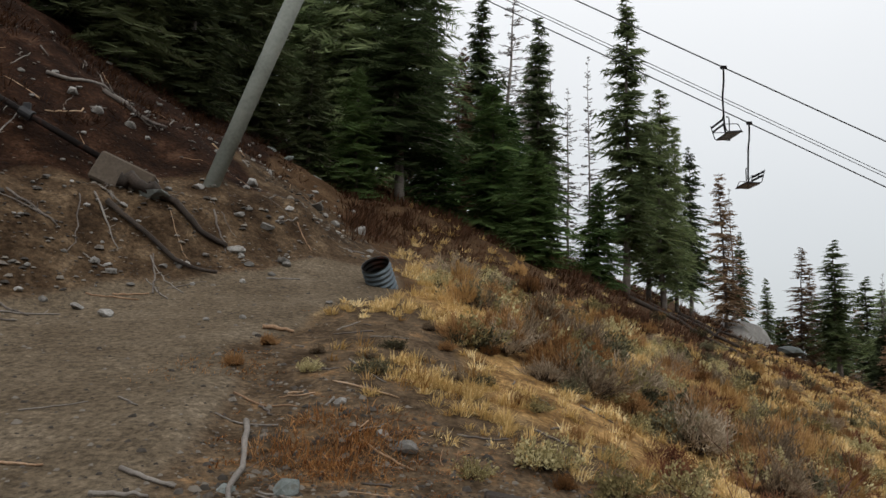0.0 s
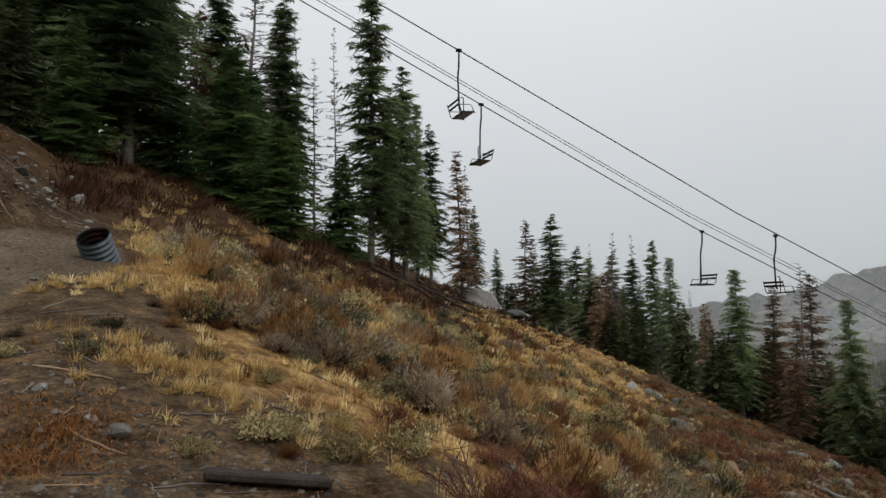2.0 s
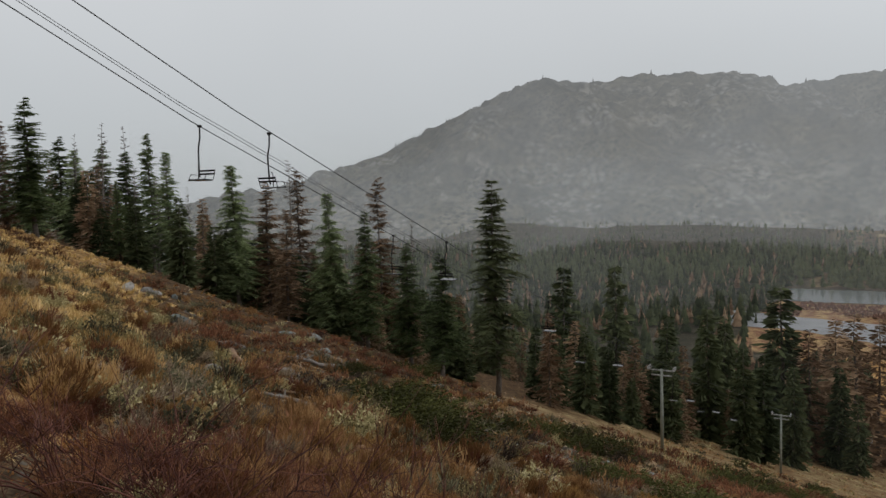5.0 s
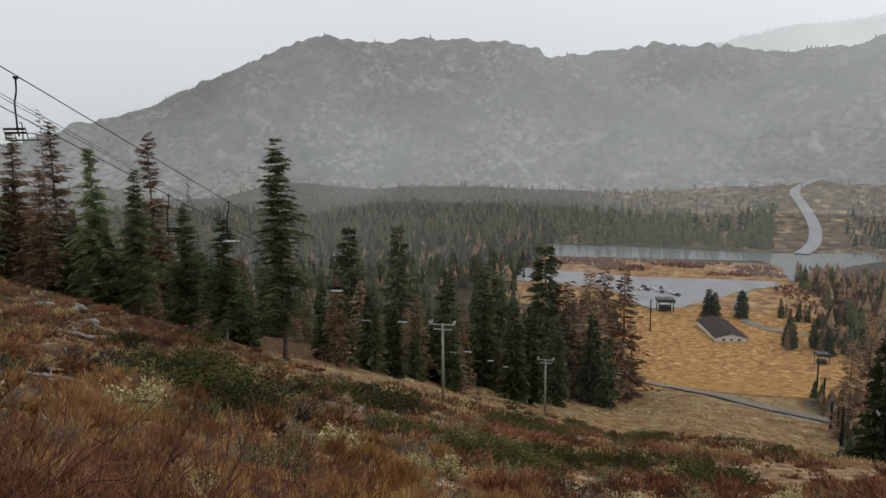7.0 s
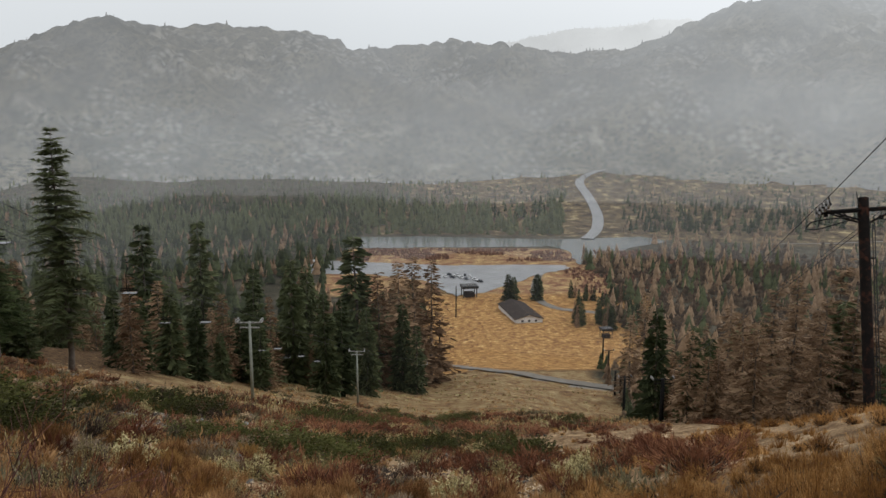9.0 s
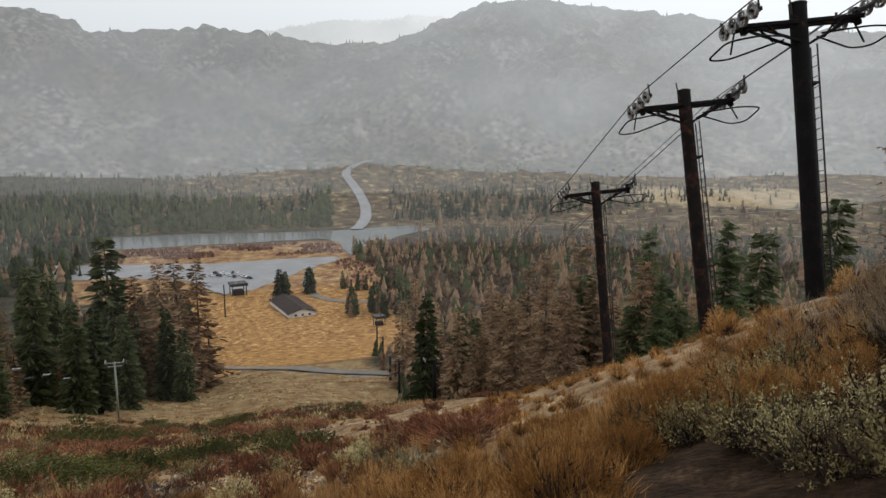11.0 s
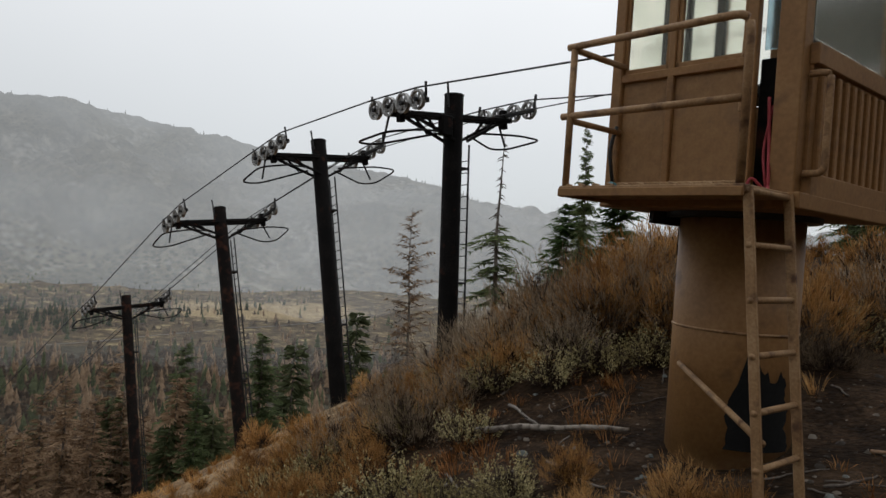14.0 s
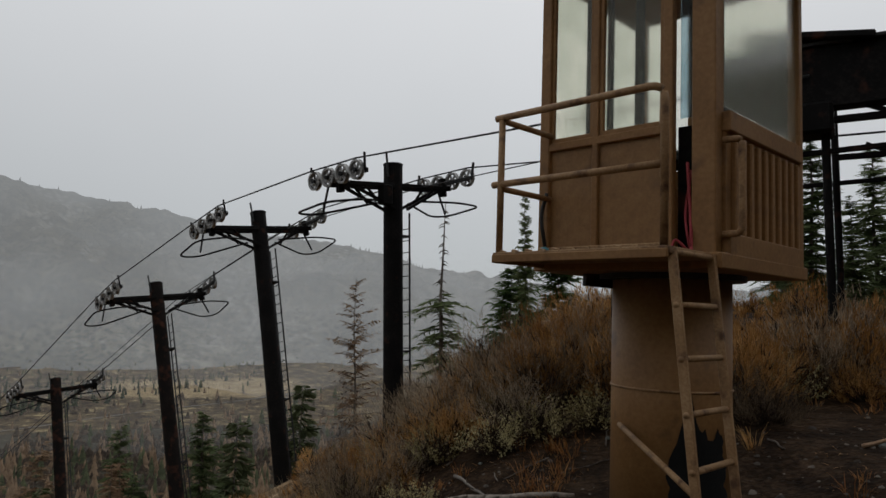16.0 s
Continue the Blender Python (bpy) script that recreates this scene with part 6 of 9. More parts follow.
grow_many("green", 9, 22, 52, 46, 100, on_lower, (0.8, 1.4), 409, 0.5)
grow_many("far_grey", 30, 14, 60, 40, 100, on_lower, (0.7, 1.5), 410, 0.7)
grow_many("far_rust", 44, 36, 130, 80, 104, lambda x, y: zone_masks(x, y)["run"] * patch(x, y, 12, 85, 0.0, 0.3), (1.6, 3.2), 436, 0.45)
grow_many("green", 22, 34, 120, 78, 103, lambda x, y: zone_masks(x, y)["run"] * patch(x, y, 12, 87, 0.1, 0.4), (1.2, 2.2), 437, 0.4)
# big bushes round the soil patch on the knoll, then their fill
for gx, gy, gs in ((3.2, -7.0, 1.35), (3.9, -6.9, 1.3), (2.5, -7.1, 1.3), (3.4, -7.9, 1.5), (4.4, -7.6, 1.4), (2.0, -7.6, 1.25), (4.6, -6.4, 1.2), (4.2, -5.6, 1.05), (4.9, -5.3, 1.1), (5.4, -6.6, 1.3), (4.4, -4.7, 0.95), (5.2, -4.4, 1.0),
                   (1.0, -8.4, 1.1), (0.4, -8.9, 1.0), (1.4, -8.0, 1.2), (-0.2, -9.3, 0.9), (0.2, -7.9, 0.8), (1.6, -9.2, 1.2), (0.8, -9.8, 1.0), (2.6, -8.6, 1.4), (5.4, -8.4, 1.4), (6.2, -7.6, 1.3), (5.9, -5.8, 1.1)):
    grow("rabbit", gx, gy, 0.78 * gs)
    grow("grey" if int(10 * gx) % 3 == 0 else "rabbit", gx + 0.35 * math.sin(9 * gy), gy + 0.35 * math.cos(7 * gx), 0.6 * gs)
for gx, gy, gs in ((5.5, -3.6, 0.9), (4.8, -3.5, 1.0), (4.1, -3.4, 1.1), (3.6, -3.4, 1.0), (3.55, -4.05, 1.0), (2.62, -3.2, 1.15), (3.1, -3.1, 1.0), (2.45, -3.9, 0.7), (1.95, -3.25, 0.6), (3.5, -5.0, 0.8), (4.5, -5.3, 1.0), (4.9, -4.7, 1.0), (3.2, -5.95, 0.9), (2.8, -6.2, 1.0), (3.9, -6.0, 1.0), (2.35, -6.4, 0.9), (2.95, -3.75, 0.7), (2.3, -3.55, 0.6), (3.9, -3.75, 0.8), (2.6, -3.7, 0.5), (1.75, -3.3, 0.5)):
    grow("sage", gx, gy, 0.92 * gs, 0.85)
for gx, gy, gs in ((3.0, -7.0, 1.0), (3.7, -7.2, 1.0), (2.4, -7.2, 0.9), (3.3, -6.5, 0.8), (1.9, -7.0, 0.8), (0.6, -8.2, 0.9), (0.0, -8.8, 0.8), (4.2, -5.2, 0.8), (5.2, -5.2, 0.8)):
    grow("grey", gx, gy, gs)
for gx, gy, gs in ((1.69, -3.44, 0.5), (1.32, -3.9, 0.45), (1.0, -3.76, 0.4), (2.2, -4.3, 0.5), (4.2, -4.2, 0.7), (4.6, -3.9, 0.8), (3.0, -3.6, 0.5)):
    grow("rabbit", gx, gy, gs)
grow_many("far_rabbit", 50, 9, 48, 88, 116, lambda x, y: smooth(-1, -3, y), (0.35, 0.7), 432, 0.8)
grow_many("far_rust", 30, 10, 48, 84, 114, lambda x, y: smooth(1, -1, y), (0.7, 1.5), 433, 0.7)
grow_many("rabbit", 34, 3.8, 10, 102, 132, on_knoll, (0.5, 0.95), 435)
grow_many("rabbit", 16, 3.4, 9, 120, 178, on_knoll, (0.6, 1.2), 411)
grow_many("far_rabbit", 60, 7.5, 24, 99, 126, on_knoll, (0.35, 0.7), 434)
grow_many("far_rabbit", 34, 8.5, 24, 124, 186, on_knoll, (0.7, 1.3), 431)
grow_many("grey", 26, 7.5, 20, 140, 186, on_knoll, (0.7, 1.2), 440)
grow_many("sage", 20, 3.0, 12, 124, 178, on_knoll, (0.5, 1.0), 412, 0.85)
grow_many("grey", 20, 4, 12, 136, 178, on_knoll, (0.6, 1.1), 413)
# the evergreen mats in the open part of the lower slope
for gx, gy, gs in ((15.6, 12.4, 1.5), (14.6, 11.4, 1.5), (14.2, 10.2, 1.5), (13.6, 9.2, 1.4), (15.4, 10.6, 1.5), (12.8, 8.6, 1.0), (17.2, 12.6, 1.3), (32.0, 13.1, 1.7), (32.7, 11.6, 1.6), (30.4, 12.4, 1.3), (20.0, 7.4, 1.1), (22.3, 6.6, 1.4), (18.4, 4.6, 1.2), (20.4, 4.4, 1.4), (22.4, 3.9, 1.4), (26.4, 3.2, 1.4),
                   (29.8, -3.0, 1.5), (27.6, -3.1, 1.3), (25.2, -3.4, 1.2), (34.5, 0.8, 1.5), (38.0, -0.4, 1.5), (42.0, -1.8, 1.5)):
    grow("green", gx, gy, gs, 0.42)


def brush_field(name, label, material, places, sizes, seed, tall=0.36, wide=0.36, stems=34, twigs=7, size=0.14, width=0.011, rise=0.4, loose=0.35):
    """Low brush past counting: many small bushes of one kind in one sheet, each with a tone of its own."""
    rng = np.random.default_rng(seed)
    x, y = places
    kinds = [plume_shape(rng, tall, wide, stems, twigs, size, width, rise, loose) for _ in range(4)]
    tips, bare, tones = [], [], []
    for a, b, k, s, t in zip(x, y, rng.integers(0, 4, len(x)), rng.uniform(*sizes, len(x)), rng.uniform(0, 6.28, len(x))):
        turn = np.array([[math.cos(t), math.sin(t), 0], [-math.sin(t), math.cos(t), 0], [0, 0, 1]]) * s
        at = np.array([a, b, float(height(np.array(a), np.array(b)))])
        tips.append((kinds[k][0][0] @ turn + at, kinds[k][0][1]))
        bare.append((kinds[k][1][0] @ turn + at, kinds[k][1][1]))
        tones.append(np.full(len(kinds[k][0][0]), rng.normal(0, 0.3)))
    stuff(name, label, "brush", (*joined(tips), np.concatenate(tones)), material)
    stuff("brush_stems", "stems and inner twigs in a dark shade tone inside low brush", "brush", joined(bare), STEM)


def area_places(n, rng, near, far, first, last):
    """Places spread evenly over the ground between two distances and bearings."""
    r = np.sqrt(rng.uniform(near ** 2, far ** 2, n))
    t = np.radians(rng.uniform(first, last, n))
    return r * np.sin(t), r * np.cos(t)


def build_brush():
    rng = np.random.default_rng(43)
    x, y = area_places(2600, rng, 8, 42, -8, 64)
    g = on_slope(x, y)
    where = bumps(x, y, 2.4, 31) + 0.5 * bumps(x, y, 0.9, 32)
    brush_field("dark_brush", "dark grey green low brush among straw on the slope", DARK_SAGE, keep(x, y, 0.42 * g * smooth(-0.1, 0.35, where), rng), (0.55, 1.25), 441)
    brush_field("brown_brush", "rust brown low brush among straw on the slope", BROWN_BRUSH, keep(x, y, 0.30 * g * smooth(0.1, -0.35, where), rng), (0.5, 1.2), 442)
    brush_field("pale_brush", "pale grey green low brush on the slope", SAGE, keep(x, y, 0.14 * g, rng), (0.4, 0.9), 443, tall=0.28)
    x, y = area_places(3400, rng, 8, 52, 26, 106)
    g = on_lower(x, y)
    where = bumps(x, y, 3.2, 33) + 0.5 * bumps(x, y, 1.1, 34)
    brush_field("red_brush", "dark red brown low brush on the lower slope", WINE_TWIG, keep(x, y, 0.42 * g * smooth(0.0, 0.4, where), rng), (0.6, 1.5), 444, tall=0.32, wide=0.42)
    brush_field("brown_brush", "tan brown low brush on the lower slope", BROWN_BRUSH, keep(x, y, 0.30 * g * smooth(0.2, -0.3, where), rng), (0.5, 1.3), 445, tall=0.30)
    brush_field("dark_brush", "dark grey green low brush on the lower slope", DARK_SAGE, keep(x, y, 0.16 * g, rng), (0.5, 1.3), 446, tall=0.30)
    brush_field("pale_brush", "pale grey green low brush on the lower slope", SAGE, keep(x, y, 0.10 * g, rng), (0.4, 1.0), 447, tall=0.26)
    x, y = area_places(1500, rng, 42, 130, 70, 106)
    g = zone_masks(x, y)["run"]
    brush_field("red_brush", "dark red brown low brush down the ski run", WINE_TWIG, keep(x, y, 0.35 * g * patch(x, y, 11, 35, 0.0, 0.3), rng), (1.0, 2.2), 448, tall=0.26, wide=0.5, stems=22, twigs=5, size=0.2, width=0.02)
    brush_field("dark_brush", "grey green low brush down the ski run", DARK_SAGE, keep(x, y, 0.4 * g * patch(x, y, 9, 36, 0.0, 0.3), rng), (0.8, 1.8), 449, tall=0.24, wide=0.5, stems=22, twigs=5, size=0.2, width=0.02)


build_brush()


def rock_mesh(seed, level=2, rough=0.28, flat=0.7):
    """An angular stone about 1 m across, on its base."""
    rng = np.random.default_rng(seed)
    bm = bmesh.new()
    bmesh.ops.create_icosphere(bm, subdivisions=level, radius=0.5)
    cuts = rng.normal(0, 1, (14, 3))
    cuts /= np.linalg.norm(cuts, axis=1, keepdims=True)
    depth = rng.uniform(0.24, 0.42, 14)
    for v in bm.verts:
        p = np.array(v.co)
        for c, d in zip(cuts, depth):
            over = p @ c - d
            if over > 0:
                p = p - c * over
        p = p * (1 + rough * 0.25 * noise.noise(Vector(p) * 3 + Vector((seed, 0, 0))))
        v.co = Vector((p[0] * 1.15, p[1] * 0.9, p[2] * flat))
    me = bpy.data.meshes.new("rock")
    bm.to_mesh(me)
    bm.free()
    return me


ROCKS = [rock_mesh(500 + k, 2 if k < 5 else 1, 0.3, 0.55 + 0.08 * (k % 4)) for k in range(8)]
stone_rng = random.Random(21)
grey_rocks = []
for base in ROCKS:
    green = base.copy()
    base.materials.append(ROCK)
    green.materials.append(GREEN_ROCK)
    grey_rocks.append(green)


def rock(x, y, size, label="angular grey granite stone half sunk in dirt", name="rock", green=False, sink=0.16, flat=1.0, which=None):
    k = stone_rng.randrange(8) if which is None else which
    ob = new(name, (grey_rocks if green else ROCKS)[k])
    z = float(height(np.array(x), np.array(y)))
    ob.matrix_world = Matrix.Translation((x, y, z + size * 0.5 * (0.55 - sink * 2) * flat)) @ Euler((stone_rng.uniform(-0.25, 0.25), stone_rng.uniform(-0.25, 0.25), stone_rng.uniform(0, 6.28))).to_matrix().to_4x4()
    ob.scale = (size, size, size * flat)
    return tagged(ob, label, "rock", "rocks")


# stones that stand out by the road
rock(-0.79, 3.92, 0.20, "rounded grey green stone at the road edge", green=True, which=1)
rock(-1.11, 3.86, 0.16, "flat grey stone pressed into the road edge", green=True, sink=0.3)
rock(-0.69, 5.08, 0.10, "small pale grey stone on gravel")
rock(-0.22, 4.56, 0.17, "pale angular stone on gravel", which=3)
rock(-0.36, 4.70, 0.10)
for rx, ry, rs in ((-3.84, 8.31, 0.20), (-4.11, 7.43, 0.17), (-3.76, 7.44, 0.18), (-4.35, 7.38, 0.14), (-4.45, 7.68, 0.12), (-5.02, 11.2, 0.22), (-5.86, 10.93, 0.28), (-2.2, 14.58, 0.22),
                   (-1.32, 12.96, 0.2), (-2.91, 10.62, 0.16), (-2.28, 9.58, 0.15), (-2.2, 10.04, 0.17), (-2.53, 9.12, 0.13), (-3.25, 9.1, 0.14), (-2.18, 13.06, 0.2), (-3.13, 16.27, 0.25), (-3.41, 7.32, 0.2)):
    rock(rx, ry, rs * 0.9, "broken grey stone on the dirt bank")
for rx, ry, rs in ((-1.31, 8.37, 0.10), (-2.05, 7.47, 0.08), (-2.39, 7.33, 0.09)):
    rock(rx, ry, rs, "small dark stone lying on the road")
# boulders on the slope
rock(20.6, 49.5, 5.4, "broad pale boulder on the brow of the slope", "boulder", flat=0.5, sink=0.2, which=2)
rock(24.0, 50.5, 3.2, "grey green boulder on the brow of the slope", "boulder", green=True, flat=0.6, sink=0.2, which=0)
for rx, ry, rs in ((31.1, 25.3, 1.7), (30.1, 26.6, 1.3), (29.0, 24.2, 1.0), (8.7, 9.25, 0.55), (11.3, 12.6, 0.5), (32.3, 31.7, 1.6), (36.0, 33.0, 1.8), (34.0, 22.0, 1.2)):
    rock(rx, ry, rs * 0.9, "grey green boulder among dry brush", "boulder", green=True, sink=0.24, flat=0.75)
for rx, ry, rs in ((-4.6, 20.6, 0.45), (-3.9, 21.4, 0.4), (-5.2, 21.0, 0.5)):
    rock(rx, ry, rs, "dark grey outcrop of broken rock below firs", "boulder", green=True, sink=0.24, flat=0.7)
rock(2.83, 5.88, 0.30, "grey stone in dry grass")
rock(6.84, 10.44, 0.42, "flat grey slab of stone on scree", green=True, flat=0.6)
rock(0.6, -9.0, 0.35, "pale grey stone below the brush")


def scatter_rocks():
    rng = np.random.default_rng(51)
    x, y = spread_places(1500, rng, 6.5, 20, -34, 2)
    foot = bank_foot(y) - x
    x, y = keep(x, y, smooth(-0.3, 0.2, foot) * (1 - smooth(3, 7, foot)) * (0.35 + 0.65 * patch(x, y, 1.2, 91)), rng)
    for a, b in list(zip(x.tolist(), y.tolist()))[:190]:
        rock(a, b, float(np.clip(rng.lognormal(-2.35, 0.5), 0.05, 0.35)), "broken grey stone on the dirt bank")
    x, y = spread_places(900, rng, 8, 50, 28, 80)
    x, y = keep(x, y, np.clip(zone_masks(x, y)["russet"] + 0.5 * smooth(0.1, 0.4, bumps(x, y, 4, 93)) * (x > 5), 0, 1), rng)
    for a, b in list(zip(x.tolist(), y.tolist()))[:90]:
        rock(a, b, float(np.clip(rng.lognormal(-1.1, 0.5), 0.12, 1.0)) * min(1.0, math.hypot(a, b) / 22), "grey stone among brush on the slope", green=rng.random() < 0.4)
    x, y = spread_places(400, rng, 3.2, 12, 118, 182)
    x, y = keep(x, y, np.clip(dirt_floor(x, y), 0, 1), rng)
    for a, b in list(zip(x.tolist(), y.tolist()))[:26]:
        rock(a, b, float(rng.uniform(0.04, 0.11)), "small grey stone on bare dark soil", green=True, sink=0.3)


scatter_rocks()


def pebbles(name, label, places, sizes, material, rng):
    x, y = places
    n = len(x)
    z = height(x, y)
    shape = np.array([[1, 0.1, 0], [0.1, 0.8, 0], [-0.9, 0.3, 0], [-0.4, -0.8, 0], [0.6, -0.7, 0], [0.35, 0.25, 0.5], [-0.4, 0.1, 0.55], [0.05, -0.45, 0.45]])
    f0 = np.array([[0, 1, 5], [1, 6, 5], [1, 2, 6], [2, 3, 6], [3, 7, 6], [3, 4, 7], [4, 0, 7], [0, 5, 7], [5, 6, 7]])
    a = rng.uniform(0, 6.283, n)
    c, s = np.cos(a), np.sin(a)
    v = shape[None] * (sizes[:, None, None] * rng.uniform(0.75, 1.2, (n, 8, 1)))
    v = np.stack([v[..., 0] * c[:, None] - v[..., 1] * s[:, None], v[..., 0] * s[:, None] + v[..., 1] * c[:, None], v[..., 2] - 0.1 * sizes[:, None]], -1)
    v += np.stack([x, y, z], 1)[:, None]
    stuff(name, label, "gravel", (v.reshape(-1, 3), (np.arange(n)[:, None, None] * 8 + f0).reshape(-1, 3)), material)


PEBBLE = surface("gravel_stones", [(0.028, 0.022, 0.016), (0.062, 0.050, 0.039), (0.145, 0.124, 0.100)], 0.4, 0.85, 0, island=0.75)
peb_rng = np.random.default_rng(61)
px_, py_ = spread_places(12000, peb_rng, 2.6, 17, -38, 14)
px_, py_ = keep(px_, py_, (1 - 0.8 * road_mask(px_, py_)) * (1 - zone_masks(px_, py_)["grassy"]), peb_rng)
pebbles("gravel", "loose grey gravel on the dirt road and bank", (px_, py_), np.clip(peb_rng.lognormal(-4.35, 0.55, len(px_)), 0.005, 0.05), PEBBLE, peb_rng)
px_, py_ = spread_places(9000, peb_rng, 6.5, 19, -36, 4)
px_, py_ = keep(px_, py_, 0.75 * zone_masks(px_, py_)["spoil"] * (0.25 + 0.75 * patch(px_, py_, 0.8, 97)), peb_rng)
pebbles("bank_stones", "loose pale stones on the dirt bank", (px_, py_), np.clip(peb_rng.lognormal(-3.75, 0.5, len(px_)), 0.01, 0.09), PEBBLE, peb_rng)
px_, py_ = spread_places(6500, peb_rng, 4, 60, 15, 100)
px_, py_ = keep(px_, py_, np.clip(zone_masks(px_, py_)["russet"] * 0.8 + smooth(0.25, 0.5, bumps(px_, py_, 3.5, 95)), 0, 1) * (px_ > 2), peb_rng)
pebbles("scree", "grey scree and broken stones on the slope", (px_, py_), np.clip(peb_rng.lognormal(-3.4, 0.5, len(px_)), 0.015, 0.16) * np.clip(np.hypot(px_, py_) / 12, 0.6, 2.5), PEBBLE, peb_rng)
px_, py_ = spread_places(3500, peb_rng, 2.6, 14, 112, 184)
px_, py_ = keep(px_, py_, np.clip(dirt_floor(px_, py_), 0, 1), peb_rng)
pebbles("gravel", "loose stones on dark soil beside the cabin", (px_, py_), np.clip(peb_rng.lognormal(-4.2, 0.5, len(px_)), 0.006, 0.05), PEBBLE, peb_rng)


def stick(x0, y0, x1, y1, r, material, label, name="stick", lift=0.0, seed=0, knots=0.03, fork=False):
    """A bent dry branch lying on the ground from one place to another."""
    rng = np.random.default_rng(seed + int(1000 * abs(x0 + y1)))
    t = np.linspace(0, 1, 9)
    x, y = x0 + (x1 - x0) * t, y0 + (y1 - y0) * t
    size = math.hypot(x1 - x0, y1 - y0)
    bend = np.cumsum(rng.normal(0, knots, 9)) * size * 0.5
    bend -= np.linspace(0, bend[-1], 9)
    x, y = x - bend * (y1 - y0) / size, y + bend * (x1 - x0) / size
    z = height(x, y) + r * 0.7 + lift + np.abs(rng.normal(0, r * 0.4, 9))
    pieces = [tube_points(np.stack([x, y, z], 1), r * np.linspace(1.1, 0.65, 9) * rng.uniform(0.9, 1.1, 9), 7)]
    if fork:
        for k in (3, 5, 6):
            d = rng.normal(0, 1, 3) * [1, 1, 0.3] + [0, 0, 0.35]
            d = d / np.linalg.norm(d) * size * 0.14
            p = np.array([x[k], y[k], z[k]])
            pieces.append(tube_points([p, p + d * 0.5, p + d], [r * 0.5, r * 0.4, r * 0.15], 5))
    me = tri_mesh(name, *joined(pieces))
    me.shade_smooth()
    return tagged(mesh_object(name, me, material), label, "branch", "fallen branches")


stick(-1.25, 4.85, -1.0, 3.45, 0.020, GREY_WOOD, "long pale peeled branch on the road edge", lift=0.01)
for k, (a, b, c, d, r) in enumerate(((-1.68, 3.92, -1.35, 3.79, 0.022), (-2.4, 3.95, -2.1, 3.93, 0.014), (-1.7, 3.62, -1.42, 3.64, 0.020), (-1.5, 5.33, -0.98, 5.05, 0.012), (-0.78, 6.22, -0.42, 5.6, 0.012),
                                     (-0.82, 5.55, -0.3, 5.33, 0.012), (-1.05, 4.75, -1.5, 4.9, 0.012), (-1.75, 7.1, -1.45, 7.12, 0.035), (-2.2, 5.0, -2.0, 4.85, 0.010), (-0.5, 4.6, -0.15, 4.35, 0.014), (-2.7, 4.7, -2.35, 4.9, 0.008))):
    stick(a, b, c, d, r * 0.65, RED_WOOD if k % 2 else GREY_WOOD, "broken brown branch on gravel", seed=k)
stick(-4.26, 8.95, -2.83, 9.0, 0.035, WET_BARK, "long thin brown log on the dirt bank", "log", lift=0.05)
stick(-4.35, 9.45, -3.75, 9.55, 0.095, WET_BARK, "thick dark root end of a rotting log in the bank", "log", lift=0.02, knots=0.04, fork=True)
stick(-3.85, 9.55, -2.95, 9.75, 0.048, WET_BARK, "dark rotting log half buried in the bank", "log", lift=0.02, knots=0.04)
rock(-3.9, 9.55, 0.5, "dark weathered flat stone beside the rotting log", green=True, flat=0.5, which=4)


def bank_litter():
    rng = np.random.default_rng(57)
    x, y = spread_places(900, rng, 6.2, 17, -36, 0)
    foot = bank_foot(y) - x
    x, y = keep(x, y, smooth(-0.6, 0.2, foot) * (1 - smooth(4, 8, foot)), rng)
    for k, (a, b) in enumerate(list(zip(x.tolist(), y.tolist()))[:70]):
        t, size = rng.uniform(0, 6.28), rng.uniform(0.15, 0.8)
        stick(a, b, a + size * math.cos(t), b + size * math.sin(t), rng.uniform(0.005, 0.014), (GREY_WOOD, BARK, RED_WOOD)[k % 3], "dry twig on the dirt bank", "twig", seed=200 + k, knots=0.06, fork=k % 3 == 0)
    x, y = spread_places(900, rng, 3.2, 7.5, -24, 24)
    e = x - edge_line(y)
    x, y = keep(x, y, smooth(-2.6, -1.4, e) * (1 - smooth(0.5, 1.2, e)), rng)
    for k, (a, b) in enumerate(list(zip(x.tolist(), y.tolist()))[:60]):
        t, size = rng.uniform(0, 6.28), rng.uniform(0.10, 0.45)
        stick(a, b, a + size * math.cos(t), b + size * math.sin(t), rng.uniform(0.003, 0.009), (RED_WOOD, GREY_WOOD, BARK)[k % 3], "broken twig on gravel", "twig", seed=300 + k, knots=0.06)
    x, y = spread_places(500, rng, 3.0, 9, 118, 184)
    x, y = keep(x, y, np.clip(dirt_floor(x, y), 0, 1) * clear_of_cabin(x, y), rng)
    for k, (a, b) in enumerate(list(zip(x.tolist(), y.tolist()))[:40]):
        t, size = rng.uniform(0, 6.28), rng.uniform(0.12, 0.5)
        stick(a, b, a + size * math.cos(t), b + size * math.sin(t), rng.uniform(0.004, 0.010), (GREY_WOOD, BARK)[k % 2], "brown twig on bare soil", "twig", seed=400 + k, knots=0.06)


bank_litter()


def slope_litter():
    rng = np.random.default_rng(58)
    x, y = area_places(900, rng, 9, 36, 34, 88)
    x, y = keep(x, y, on_lower(x, y) * (0.3 + 0.7 * patch(x, y, 4, 37)), rng)
    for k, (a, b) in enumerate(list(zip(x.tolist(), y.tolist()))[:64]):
        t, size = rng.normal(-0.6, 0.7), rng.uniform(0.4, 2.2)
        stick(a, b, a + size * math.cos(t), b + size * math.sin(t), rng.uniform(0.012, 0.035), (GREY_WOOD, RED_WOOD, GREY_WOOD, WET_BARK)[k % 4], "broken dead branch on the stony slope", "branch", seed=500 + k, lift=0.04, knots=0.06, fork=k % 2 == 0)


